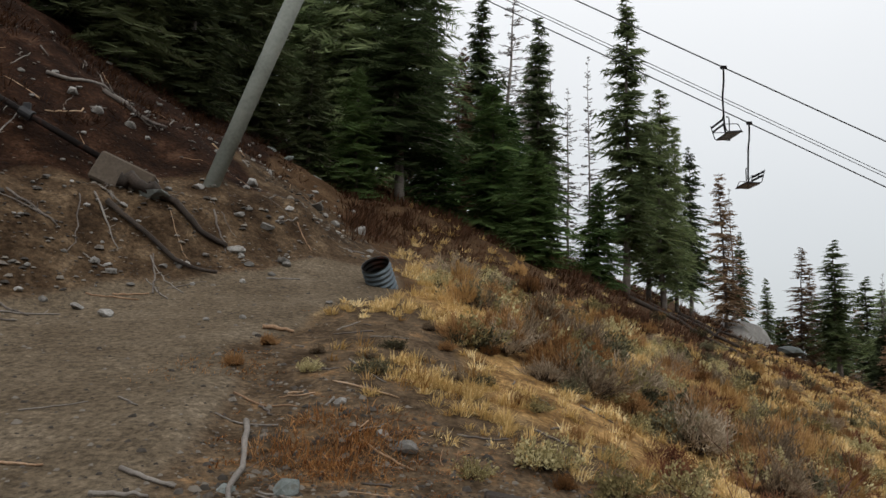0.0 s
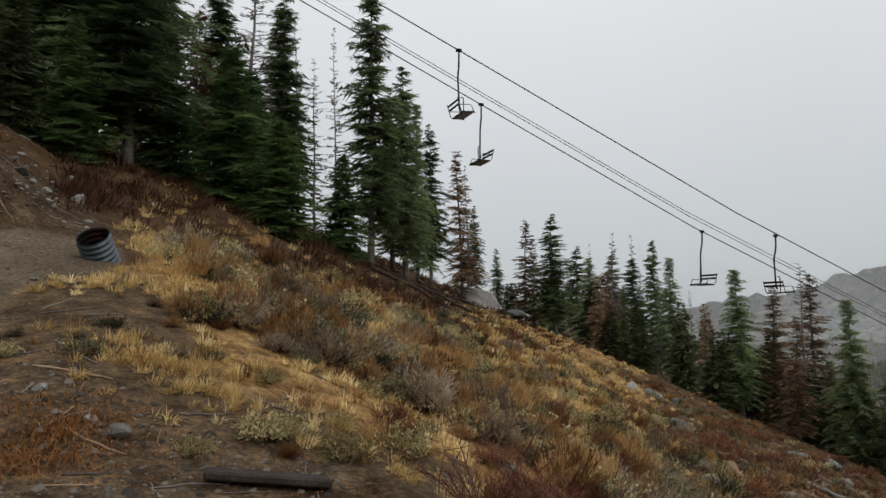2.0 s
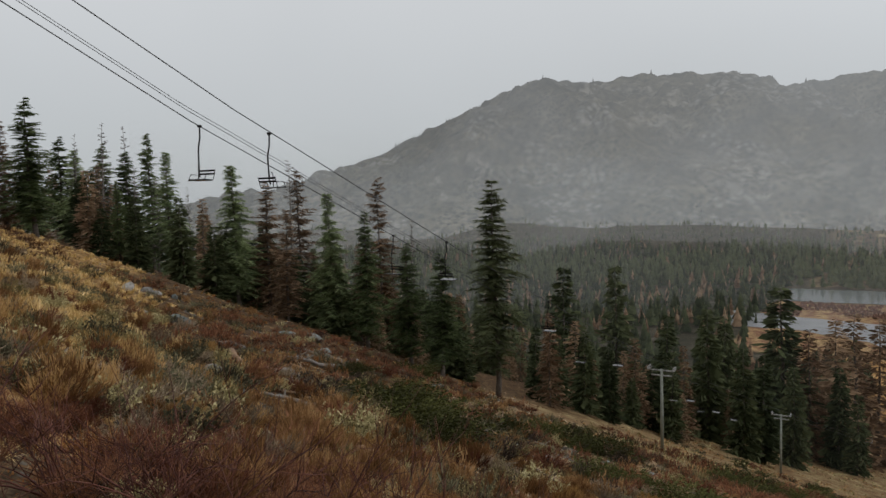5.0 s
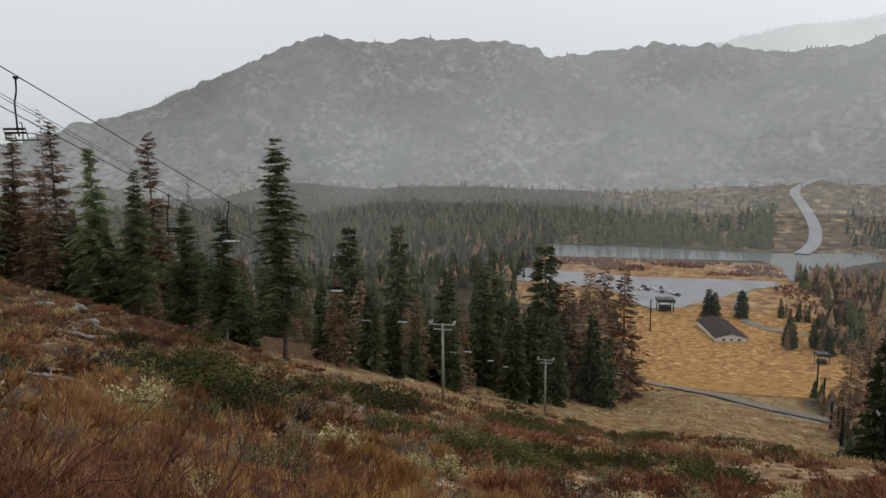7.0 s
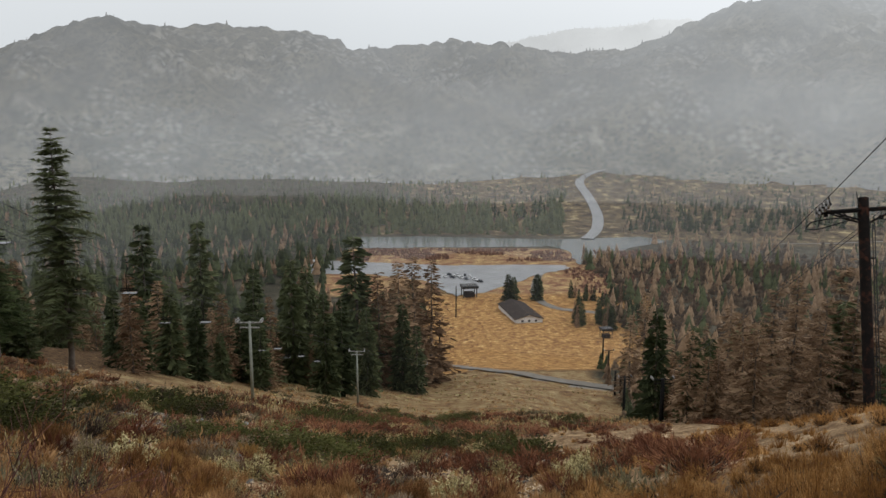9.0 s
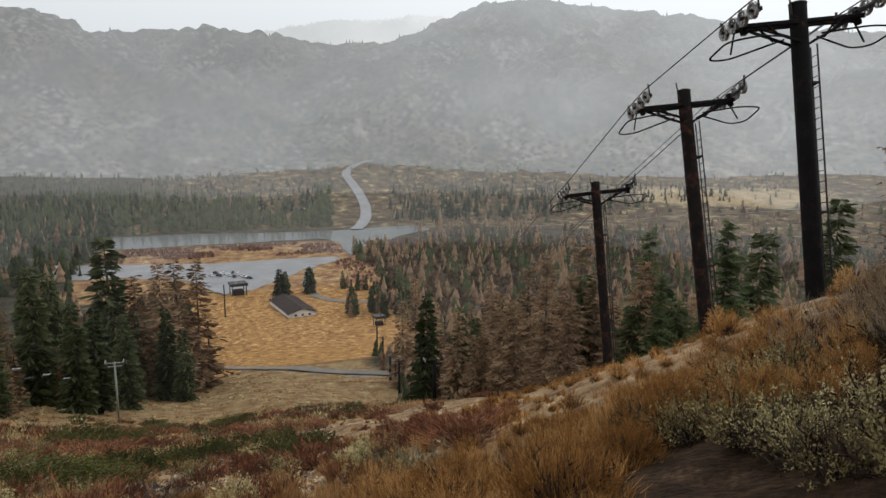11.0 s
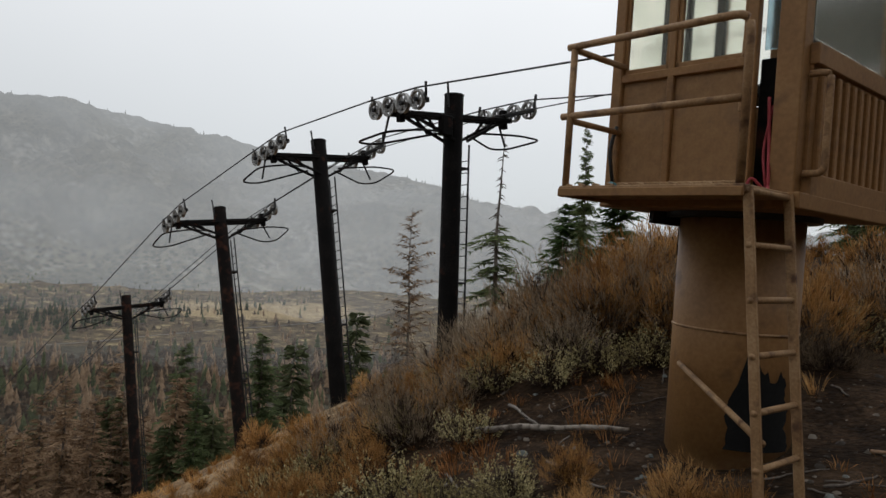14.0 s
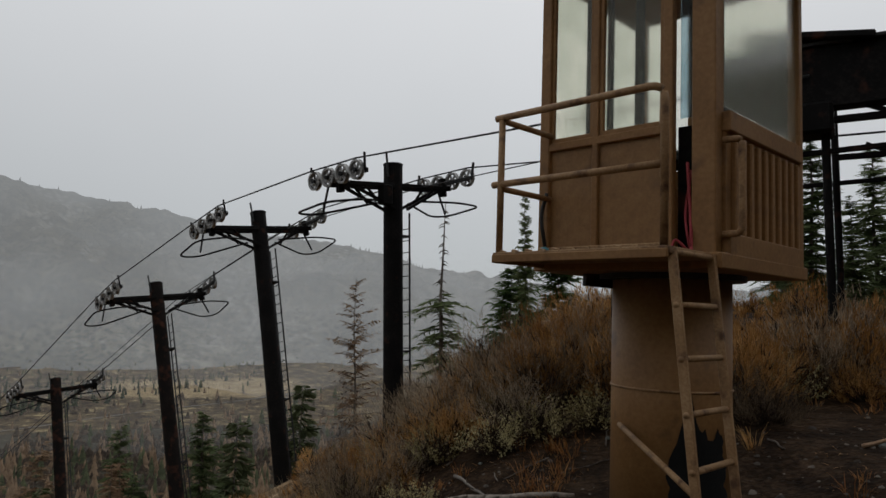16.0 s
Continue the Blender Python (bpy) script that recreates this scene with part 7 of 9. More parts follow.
slope_litter()
for k, (a, b, c, d, r) in enumerate(((-3.3, 8.2, -3.6, 8.9, 0.012), (-3.1, 8.1, -3.5, 8.5, 0.010), (-4.5, 7.1, -4.0, 7.0, 0.014), (-4.3, 6.9, -3.8, 7.2, 0.010), (-5.2, 8.4, -4.5, 8.3, 0.016), (-2.3, 9.4, -1.9, 9.6, 0.012), (-5.6, 11.4, -4.6, 11.6, 0.04), (-6.2, 10.8, -5.3, 11.9, 0.03))):
    stick(a, b, c, d, r, GREY_WOOD if k % 2 else BARK, "dry roots and branches on the bank", seed=20 + k, fork=True)
stick(13.3, 15.1, 11.1, 11.5, 0.09, RED_WOOD, "bare orange log on the slope", "log", lift=0.06)
for k, (a, b, c, d, r) in enumerate(((16, 15.5, 13.5, 14.0, 0.07), (15, 12.6, 12.8, 13.2, 0.05), (22, 19, 19, 18.6, 0.08), (25, 22, 23.2, 19.5, 0.08), (11, 10, 9.2, 10.4, 0.04), (17, 18.6, 14.8, 17.7, 0.06), (10.6, 37, 14.2, 34.5, 0.12), (8, 31, 12, 29.5, 0.10), (13, 40, 17, 41, 0.12))):
    stick(a, b, c, d, r, WET_BARK if b > 28 else GREY_WOOD, "weathered fallen branch on the slope", "log", lift=0.05, seed=40 + k, fork=True)
stick(3.6, -5.06, 2.07, -5.02, 0.028, BIRCH, "pale birch-like fallen branch on dark soil", "log", lift=0.02, knots=0.012)
stick(3.38, -5.46, 2.8, -5.06, 0.014, GREY_WOOD, "forked grey branch on dark soil", lift=0.03, fork=True)
for k, (a, b, c, d, r) in enumerate(((1.75, -3.4, 1.2, -3.35, 0.014), (2.5, -4.5, 1.9, -4.2, 0.012), (0.5, -5.2, -0.1, -5.0, 0.012), (3.3, -4.4, 2.9, -4.0, 0.010), (0.2, -6.2, -0.4, -6.8, 0.016), (0.5, -4.4, 0.1, -4.5, 0.010))):
    stick(a, b, c, d, r, GREY_WOOD if k % 2 else RED_WOOD, "dry brown branch on dark soil", seed=60 + k, fork=k % 2 == 0)


def red_twigs(x, y, tall, seed):
    """A bare sapling with thin arching red twigs."""
    rng = np.random.default_rng(seed)
    z = float(height(np.array(x), np.array(y)))
    root = thing("sapling", "bare sapling with thin arching dark red twigs", "shrub", "saplings")
    root.location = (x, y, z)
    pieces = []
    for _ in range(9):
        a, s = rng.uniform(0, 6.28), rng.uniform(0.6, 1.1) * tall
        d = np.array([math.cos(a) * 0.55, math.sin(a) * 0.55, 0.95])
        pts = [np.array([0, 0, -0.03])]
        for _ in range(6):
            d = d + rng.normal(0, 0.10, 3) + np.array([math.cos(a) * 0.06, math.sin(a) * 0.06, -0.10])
            pts.append(pts[-1] + d * s / 6)
        pieces.append(tube_points(pts, np.linspace(0.006, 0.002, 7), 4))
        for p in pts[2:]:
            for _ in range(2):
                e = d * 0.5 + rng.normal(0, 0.55, 3) + [0, 0, 0.3]
                pieces.append(tube_points([p, p + e * 0.10, p + e * 0.19 + [0, 0, 0.02]], [0.003, 0.002, 0.001], 3))
    tagged(mesh_object("twigwork", tri_mesh("twigwork", *joined(pieces)), RED_TWIG, root), kind="stuff")


RED_TWIG = surface("red_twig_bark", [(0.05, 0.018, 0.013), (0.11, 0.038, 0.026), (0.19, 0.075, 0.05)], 0.3, 0.7, 0, island=0.3)
for k, (a, b, h) in enumerate(((2.9, 3.3, 0.6), (3.3, 3.0, 0.75), (3.7, 2.7, 0.85), (4.0, 2.6, 0.85), (2.5, 3.6, 0.55), (4.3, 2.9, 0.7), (2.6, 2.7, 0.7), (3.1, 2.5, 0.8), (2.2, 3.1, 0.55), (3.5, 2.2, 0.8), (2.0, 3.4, 0.8), (2.4, 3.0, 0.95), (2.8, 3.7, 0.8), (1.7, 3.7, 0.7), (3.4, 3.5, 0.8))):
    red_twigs(a, b, h, 700 + k)

# cut tree end and dark plank
stump_z = float(height(np.array(7.95), np.array(5.98)))
me_stump = tri_mesh("log_end", *tube_points([(7.95, 5.98, stump_z + 0.10), (8.3, 6.5, stump_z + 0.05), (8.6, 7.0, stump_z - 0.05)], [0.13, 0.12, 0.11], 12))
tagged(mesh_object("cut_log", me_stump, RED_WOOD), "freshly cut orange log end in grass", "log")
bm = bmesh.new()
add_beam(bm, (0.25, 4.06, float(height(np.array(0.25), np.array(4.06))) + 0.05), (0.92, 4.02, float(height(np.array(0.92), np.array(4.02))) + 0.04), 0.13, 0.05, 0.012)
plank = thing("plank", "dark wet plank lying in the grass edge", "plank")
part("board", bm, WET_BARK, plank)


# ---------------------------------------------------------------- by the road: culvert, leaning pole, slab and pipe
def ground_z(x, y):
    return float(height(np.array(float(x)), np.array(float(y))))


def build_culvert():
    root = thing("culvert_pipe", "short corrugated zinc culvert pipe tipped on the bank", "pipe")
    root.matrix_world = Matrix.Translation((-0.86, 9.85, ground_z(-0.86, 9.85) + 0.10)) @ Euler((radians(36), radians(-17), radians(0))).to_matrix().to_4x4()
    s = np.linspace(-0.23, 0.23, 57)
    a = np.arange(28) * 2 * np.pi / 28
    pieces = []
    for inner in (0, 1):
        r = 0.195 + 0.014 * np.sin(s * 2 * np.pi / 0.075) - 0.006 * inner
        v = np.stack([r[:, None] * np.cos(a), r[:, None] * np.sin(a), np.broadcast_to(s[:, None], (57, 28))], -1).reshape(-1, 3)
        i, j = np.meshgrid(np.arange(56), np.arange(28), indexing="ij")
        p, q = (i * 28 + j).ravel(), (i * 28 + (j + 1) % 28).ravel()
        pieces.append((v, np.concatenate([np.stack([p, q, q + 28], 1), np.stack([p, q + 28, p + 28], 1)])))
    # the near-black lining paints the shade inside the pipe
    for name, piece, material in (("pipe_wall", pieces[0], ZINC), ("pipe_lining", pieces[1], RUSTY_STEEL)):
        me = tri_mesh(name, *piece)
        me.shade_smooth()
        mesh_object(name, me, material, root)


build_culvert()


def build_leaning_pole():
    foot = Vector((-3.66, 10.72, ground_z(-3.55, 10.72) - 0.4))
    top = Vector((-1.60, 11.0, 9.2))
    root = thing("leaning_pole", "tall grey green painted steel pole leaning over the bank", "pole")
    bm = bmesh.new()
    add_rod(bm, foot, top, 0.115, 0.155, 20)
    part("shaft", bm, POLE_PAINT, root, smooth_shade=True)


build_leaning_pole()


def build_slab():
    root = thing("concrete_block", "tilted weathered concrete block sunk in the bank", "concrete")
    root.matrix_world = Matrix.Translation((-4.4, 9.75, ground_z(-4.4, 9.75) + 0.12)) @ Euler((radians(-6), radians(24), radians(12))).to_matrix().to_4x4()
    bm = bmesh.new()
    add_box(bm, (0.78, 0.5, 0.42), None, 0.03)
    part("block", bm, CONCRETE, root)
    root = thing("steel_pipe", "long dark rusty steel pipe running down the bank", "pipe")
    a, b = Vector((-6.25, 9.45, 4.85)), Vector((-4.72, 9.72, 3.98))
    bm = bmesh.new()
    add_rod(bm, a, b, 0.045, None, 12)
    part("tube", bm, RUSTY_STEEL, root, smooth_shade=True)
    bm = bmesh.new()
    c = a.lerp(b, 0.35)
    add_rod(bm, c - (b - a).normalized() * 0.09, c + (b - a).normalized() * 0.09, 0.075, None, 12)
    add_box(bm, (0.10, 0.06, 0.14), Matrix.Translation(c + Vector((0, 0, 0.08))), 0.01)
    part("coupling", bm, DARK_STEEL, root)


build_slab()

# ---------------------------------------------------------------- the near lift line: towers, sheaves, ropes
L = Vector((0.972, -0.235, 0)).normalized()
N = Vector((0.235, 0.972, 0)).normalized()
LINE_TURN = math.atan2(L.y, L.x)
GAUGE = 1.85


def wheel_mesh(name, radius, width):
    """A sheave: a rim with flanges, five spokes and a hub, its axle along y."""
    bm = bmesh.new()
    n = 28
    prof = [(radius, 0.5), (radius * 0.93, 0.30), (radius * 0.93, -0.30), (radius, -0.5), (radius * 0.78, -0.5), (radius * 0.74, -0.25), (radius * 0.74, 0.25), (radius * 0.78, 0.5)]
    rings = [[bm.verts.new((r * math.cos(a), w * width, r * math.sin(a))) for r, w in prof] for a in (2 * math.pi * k / n for k in range(n))]
    for k in range(n):
        for p in range(len(prof)):
            q = (p + 1) % len(prof)
            bm.faces.new((rings[k][p], rings[(k + 1) % n][p], rings[(k + 1) % n][q], rings[k][q]))
    for k in range(6):
        a = 2 * math.pi * k / 6
        add_beam(bm, (0.03 * math.cos(a), 0, 0.03 * math.sin(a)), (radius * 0.78 * math.cos(a), 0, radius * 0.78 * math.sin(a)), width * 0.3, radius * 0.26)
    me = bpy.data.meshes.new(name)
    bm.to_mesh(me)
    bm.free()
    me.materials.append(WHEEL_METAL)
    return me


SHEAVE = wheel_mesh("sheave", 0.235, 0.10)
bm = bmesh.new()
add_rod(bm, (0, -0.09, 0), (0, 0.09, 0), 0.05, None, 12)
HUB = bpy.data.meshes.new("hub")
bm.to_mesh(HUB)
bm.free()
HUB.materials.append(DARK_STEEL)


def bent_tube(name, points, radius, material, parent, label="", n=8):
    me = tri_mesh(name, *tube_points(points, radius, n))
    me.shade_smooth()
    return mesh_object(name, me, material, parent, label)


def rounded(points, r=0.15, steps=4):
    """The same corners with each bend rounded."""
    pts = [Vector(p) for p in points]
    out = [pts[0]]
    for a, b, c in zip(pts, pts[1:], pts[2:]):
        u, w = (a - b), (c - b)
        d = min(r, u.length / 2.1, w.length / 2.1)
        p, q = b + u.normalized() * d, b + w.normalized() * d
        for k in range(steps + 1):
            t = k / steps
            out.append(p.lerp(b, t).lerp(b.lerp(q, t), t))
    out.append(pts[-1])
    return [tuple(p) for p in out]


def lift_tower(top, lean, tall, label, shaft_material, wheels_right=4, box=False, ladder=True, r=0.25):
    """A lift tower whose shaft tops out at top and leans downhill by lean degrees; its own x runs down the line, y across it."""
    m = Matrix.Translation(top) @ Matrix.Rotation(LINE_TURN, 4, "Z") @ Matrix.Rotation(radians(lean), 4, "Y")
    foot = m @ Vector((0, 0, -tall))
    root = thing("lift_tower", label, "lift tower", "near lift towers")
    root.matrix_world = Matrix.Translation(foot) @ m.to_3x3().to_4x4()
    H = tall

    def put(name, bm, material, label="", smooth_shade=False):
        return part(name, bm, material, root, label, smooth_shade)

    bm = bmesh.new()
    add_rod(bm, (0, 0, -0.5), (0, 0, H), r, r * 0.96, 24)
    put("shaft", bm, shaft_material, smooth_shade=False)
    bm = bmesh.new()
    add_rod(bm, (0, 0, H), (0, 0, H + 0.025), r * 1.02, None, 24)
    put("cap", bm, DARK_STEEL)
    cant = Matrix.Translation((0, 0, H)) @ Matrix.Rotation(radians(-6), 4, "X") @ Matrix.Translation((0, 0, -H))
    before = set(root.children)
    # crossarm: two chords, struts and braces
    bm = bmesh.new()
    add_beam(bm, (0.16, -GAUGE, H - 0.55), (0.16, GAUGE, H - 0.55), 0.10, 0.12, 0.01)
    put("crossarm", bm, BLACK_STEEL)
    bm = bmesh.new()
    add_beam(bm, (-0.16, -GAUGE, H - 0.55), (-0.16, GAUGE, H - 0.55), 0.10, 0.12, 0.01)
    put("crossarm", bm, BLACK_STEEL)
    for side in (-1, 1):
        for x in (-0.2, 0.2):
            bm = bmesh.new()
            add_beam(bm, (x, side * r * 0.7, H - 1.15), (x * 0.8, side * GAUGE * 0.82, H - 0.58), 0.06, 0.07)
            put("strut", bm, BLACK_STEEL)
            bm = bmesh.new()
            add_beam(bm, (x, side * GAUGE * 0.42, H - 0.95), (x, side * GAUGE * 0.62, H - 0.56), 0.05, 0.05)
            put("brace", bm, BLACK_STEEL)
        # catch hoop
        hoop = rounded([(0.1, side * 0.5, H - 0.95), (0.75, side * (GAUGE + 0.1), H - 1.20), (0.7, side * (GAUGE + 0.72), H - 1.18), (-0.55, side * (GAUGE + 0.72), H - 1.08), (-0.6, side * (GAUGE - 0.2), H - 1.0), (-0.1, side * 0.5, H - 0.92)], 0.3)
        bent_tube("catch_hoop", hoop, 0.028, BLACK_STEEL, root)
        bm = bmesh.new()
        add_beam(bm, (0.3, side * GAUGE, H - 0.58), (0.3, side * (GAUGE + 0.2), H - 1.18), 0.04, 0.04)
        put("hoop_stay", bm, BLACK_STEEL)
        # the row of sheaves on its rocker beam
        count = 4 if side > 0 else wheels_right
        bm = bmesh.new()
        add_beam(bm, (-0.27 * count, side * (GAUGE - 0.10), H - 0.40), (0.27 * count, side * (GAUGE - 0.10), H - 0.40), 0.05, 0.11, 0.01)
        put("rocker_beam", bm, DARK_STEEL)
        bm = bmesh.new()
        add_box(bm, (0.16, 0.16, 0.5), Matrix.Translation((0, side * (GAUGE - 0.12), H - 0.50)), 0.015)
        put("sheave_bracket", bm, BLACK_STEEL)
        for k in range(count):
            x = (k - (count - 1) / 2) * 0.54
            w = mesh_object("sheave", SHEAVE, WHEEL_METAL, root)
            w.matrix_basis = Matrix.Translation((x, side * GAUGE, H - 0.36)) @ Matrix.Rotation(0.9 * k, 4, "Y")
            hub = mesh_object("hub", HUB, DARK_STEEL, w)
        for x in (-0.27 * count + 0.05, 0.27 * count - 0.05):
            bm = bmesh.new()
            add_beam(bm, (x, side * (GAUGE - 0.06), H - 0.40), (x - 0.07, side * (GAUGE - 0.02), H + 0.0), 0.05, 0.06)
            put("rope_guide", bm, DARK_STEEL)
    bm = bmesh.new()
    add_rod(bm, (-0.1, 0.28, H - 0.3), (-0.1, 0.28, H + 0.32), 0.028, None, 8)
    put("mast", bm, DARK_STEEL)
    for piece in set(root.children) - before:
        piece.matrix_basis = cant @ piece.matrix_basis
    if box:
        bm = bmesh.new()
        add_box(bm, (0.22, 0.32, 0.5), Matrix.Translation((-0.2, r + 0.18, H - 0.85)), 0.02)
        put("junction_box", bm, BLACK_STEEL)
    if ladder:
        for x in (-0.16, 0.16):
            bm = bmesh.new()
            add_beam(bm, (x, -r - 0.16, 0.3), (x, -r - 0.16, H - 1.2), 0.035, 0.035)
            put("ladder_rail", bm, DARK_STEEL)
        bm = bmesh.new()
        add_rod(bm, (-0.16, 0, 0), (0.16, 0, 0), 0.012, None, 6)
        rung = bpy.data.meshes.new("ladder_rung")
        bm.to_mesh(rung)
        bm.free()
        for k in range(int((H - 1.6) / 0.3)):
            o = mesh_object("ladder_rung", rung, DARK_STEEL, root)
            o.location = (0, -r - 0.16, 0.5 + 0.3 * k)
        for z in (H * 0.35, H * 0.75):
            bm = bmesh.new()
            add_beam(bm, (0, -r * 0.8, z), (0, -r - 0.18, z), 0.3, 0.05)
            put("ladder_bracket", bm, DARK_STEEL)
    return m


TOWERS = [((10.5, -14.37, 5.65), 2.0, 7.2, "black steel lift tower with ladder and sheave wheels", BLACK_STEEL, 4, True),
          ((17.1, -16.2, 5.12), 14.0, 9.2, "leaning black steel lift tower with ladder and sheaves", BLACK_STEEL, 4, False),
          ((23.32, -17.19, 2.99), 20.0, 10.2, "leaning rusty black lift tower with sheave wheels", RUSTY_STEEL, 4, False),
          ((34.3, -20.11, -1.27), 20.0, 11.5, "leaning rusty lift tower far down the knoll", RUSTY_STEEL, 4, False)]
frames = [lift_tower(top, lean, tall, text, mat, wheels, box) for top, lean, tall, text, mat, wheels, box in TOWERS]


def rope(name, points, radius, label, group="lift ropes", sag=0.0):
    """A steel rope hung through points."""
    out = []
    for a, b in zip(points, points[1:]):
        a, b = Vector(a), Vector(b)
        k = 10 if sag else 2
        for i in range(k):
            t = i / k
            p = a.lerp(b, t)
            p.z -= sag * 4 * t * (1 - t)
            out.append(tuple(p))
    out.append(tuple(points[-1]))
    me = tri_mesh(name, *tube_points(out, radius, 6))
    return tagged(mesh_object(name, me, CABLE), label, "cable", group)


for side in (1, -1):
    pts = [(0.3 + N.x * side * GAUGE, -11.9 + N.y * side * GAUGE, 5.0)]
    for m in frames:
        pts.append(tuple(m @ Vector((-0.85, side * GAUGE, -0.10 - 0.105 * side * GAUGE))))
        pts.append(tuple(m @ Vector((0.85, side * GAUGE, -0.10 - 0.105 * side * GAUGE))))
    pts.append((100.3, -32.7 + side * GAUGE, -31.6))
    rope("lift_rope", pts, 0.02, "dark steel haul rope running over tower sheaves")
rope("signal_cable", [(0.8, -12.4, 5.3)] + [tuple(m @ Vector((0, -0.9, -0.45))) for m in frames] + [(100.3, -33.4, -32.4)], 0.014, "thin dark signal cable below the crossarms")


def build_terminal():
    """The dark steel drive station at the head of the near lift."""
    root = thing("lift_terminal", "black steel lift drive station on thin legs", "lift terminal")
    root.matrix_world = Matrix.Translation((0, -11.4, 0))
    g = min(ground_z(0.6, -10.4), ground_z(-2.8, -12.6), ground_z(0.6, -12.6)) - 0.4
    for y, up in ((1.1, 0.0), (-1.3, 0.75)):
        bm = bmesh.new()
        add_beam(bm, (2.2, y, 5.0 + up), (-4.6, y, 4.93 + up), 0.26, 0.84 - 0.4 * up, 0.02)
        part("main_beam", bm, BLACK_STEEL, root)
        bm = bmesh.new()
        add_beam(bm, (2.2, y + 0.02, 5.44 + 0.8 * up), (-4.6, y + 0.02, 5.37 + 0.8 * up), 0.36, 0.05, 0.008)
        part("top_flange", bm, DARK_STEEL, root)
        bm = bmesh.new()
        add_beam(bm, (0.58, y, 4.42), (-3.0, y, 4.36), 0.09, 0.09, 0.01)
        part("lower_chord", bm, BLACK_STEEL, root)
        bm = bmesh.new()
        add_beam(bm, (1.8, y, 3.98), (-3.0, y, 4.06), 0.06, 0.07, 0.008)
        part("tie_bar", bm, BLACK_STEEL, root)
        bm = bmesh.new()
        add_beam(bm, (0.15, y, 4.60), (-0.8, y, 4.12), 0.06, 0.06)
        part("knee_brace", bm, BLACK_STEEL, root)
        for x in (0.58, -2.8):
            bm = bmesh.new()
            add_rod(bm, (x, y, g), (x, y, 4.62 + up), 0.055, None, 14)
            part("leg", bm, BLACK_STEEL, root)
    for x in (1.6, -0.6, -2.8):
        bm = bmesh.new()
        add_beam(bm, (x, -1.17, 5.62), (x, 0.97, 4.95), 0.22, 0.3, 0.015)
        part("cross_beam", bm, BLACK_STEEL, root)
    bm = bmesh.new()
    add_box(bm, (1.3, 0.5, 0.42), Matrix.Translation((1.12, 1.1, 4.42)), 0.04)
    part("gear_housing", bm, BLACK_STEEL, root)
    # sloping cover over the drive
    bm = bmesh.new()
    add_box(bm, (1.6, 0.9, 0.10), Matrix.Translation((0.75, 0.95, 5.53)) @ Matrix.Rotation(radians(-9), 4, "Y"), 0.02)
    add_box(bm, (0.55, 0.8, 0.22), Matrix.Translation((1.2, 0.95, 5.54)), 0.04)
    part("drive_cover", bm, BLACK_STEEL, root)
    bm = bmesh.new()
    bmesh.ops.create_cone(bm, cap_ends=True, segments=48, radius1=GAUGE * 0.62, radius2=GAUGE * 0.62, depth=0.14, matrix=Matrix.Translation((-1.4, -0.1, 5.0)))
    part("bullwheel", bm, DARK_STEEL, root)
    bm = bmesh.new()
    add_rod(bm, (0.9, 0.9, 5.62), (1.7, 0.9, 5.72), 0.015, None, 6)
    part("conduit", bm, DARK_STEEL, root)


build_terminal()


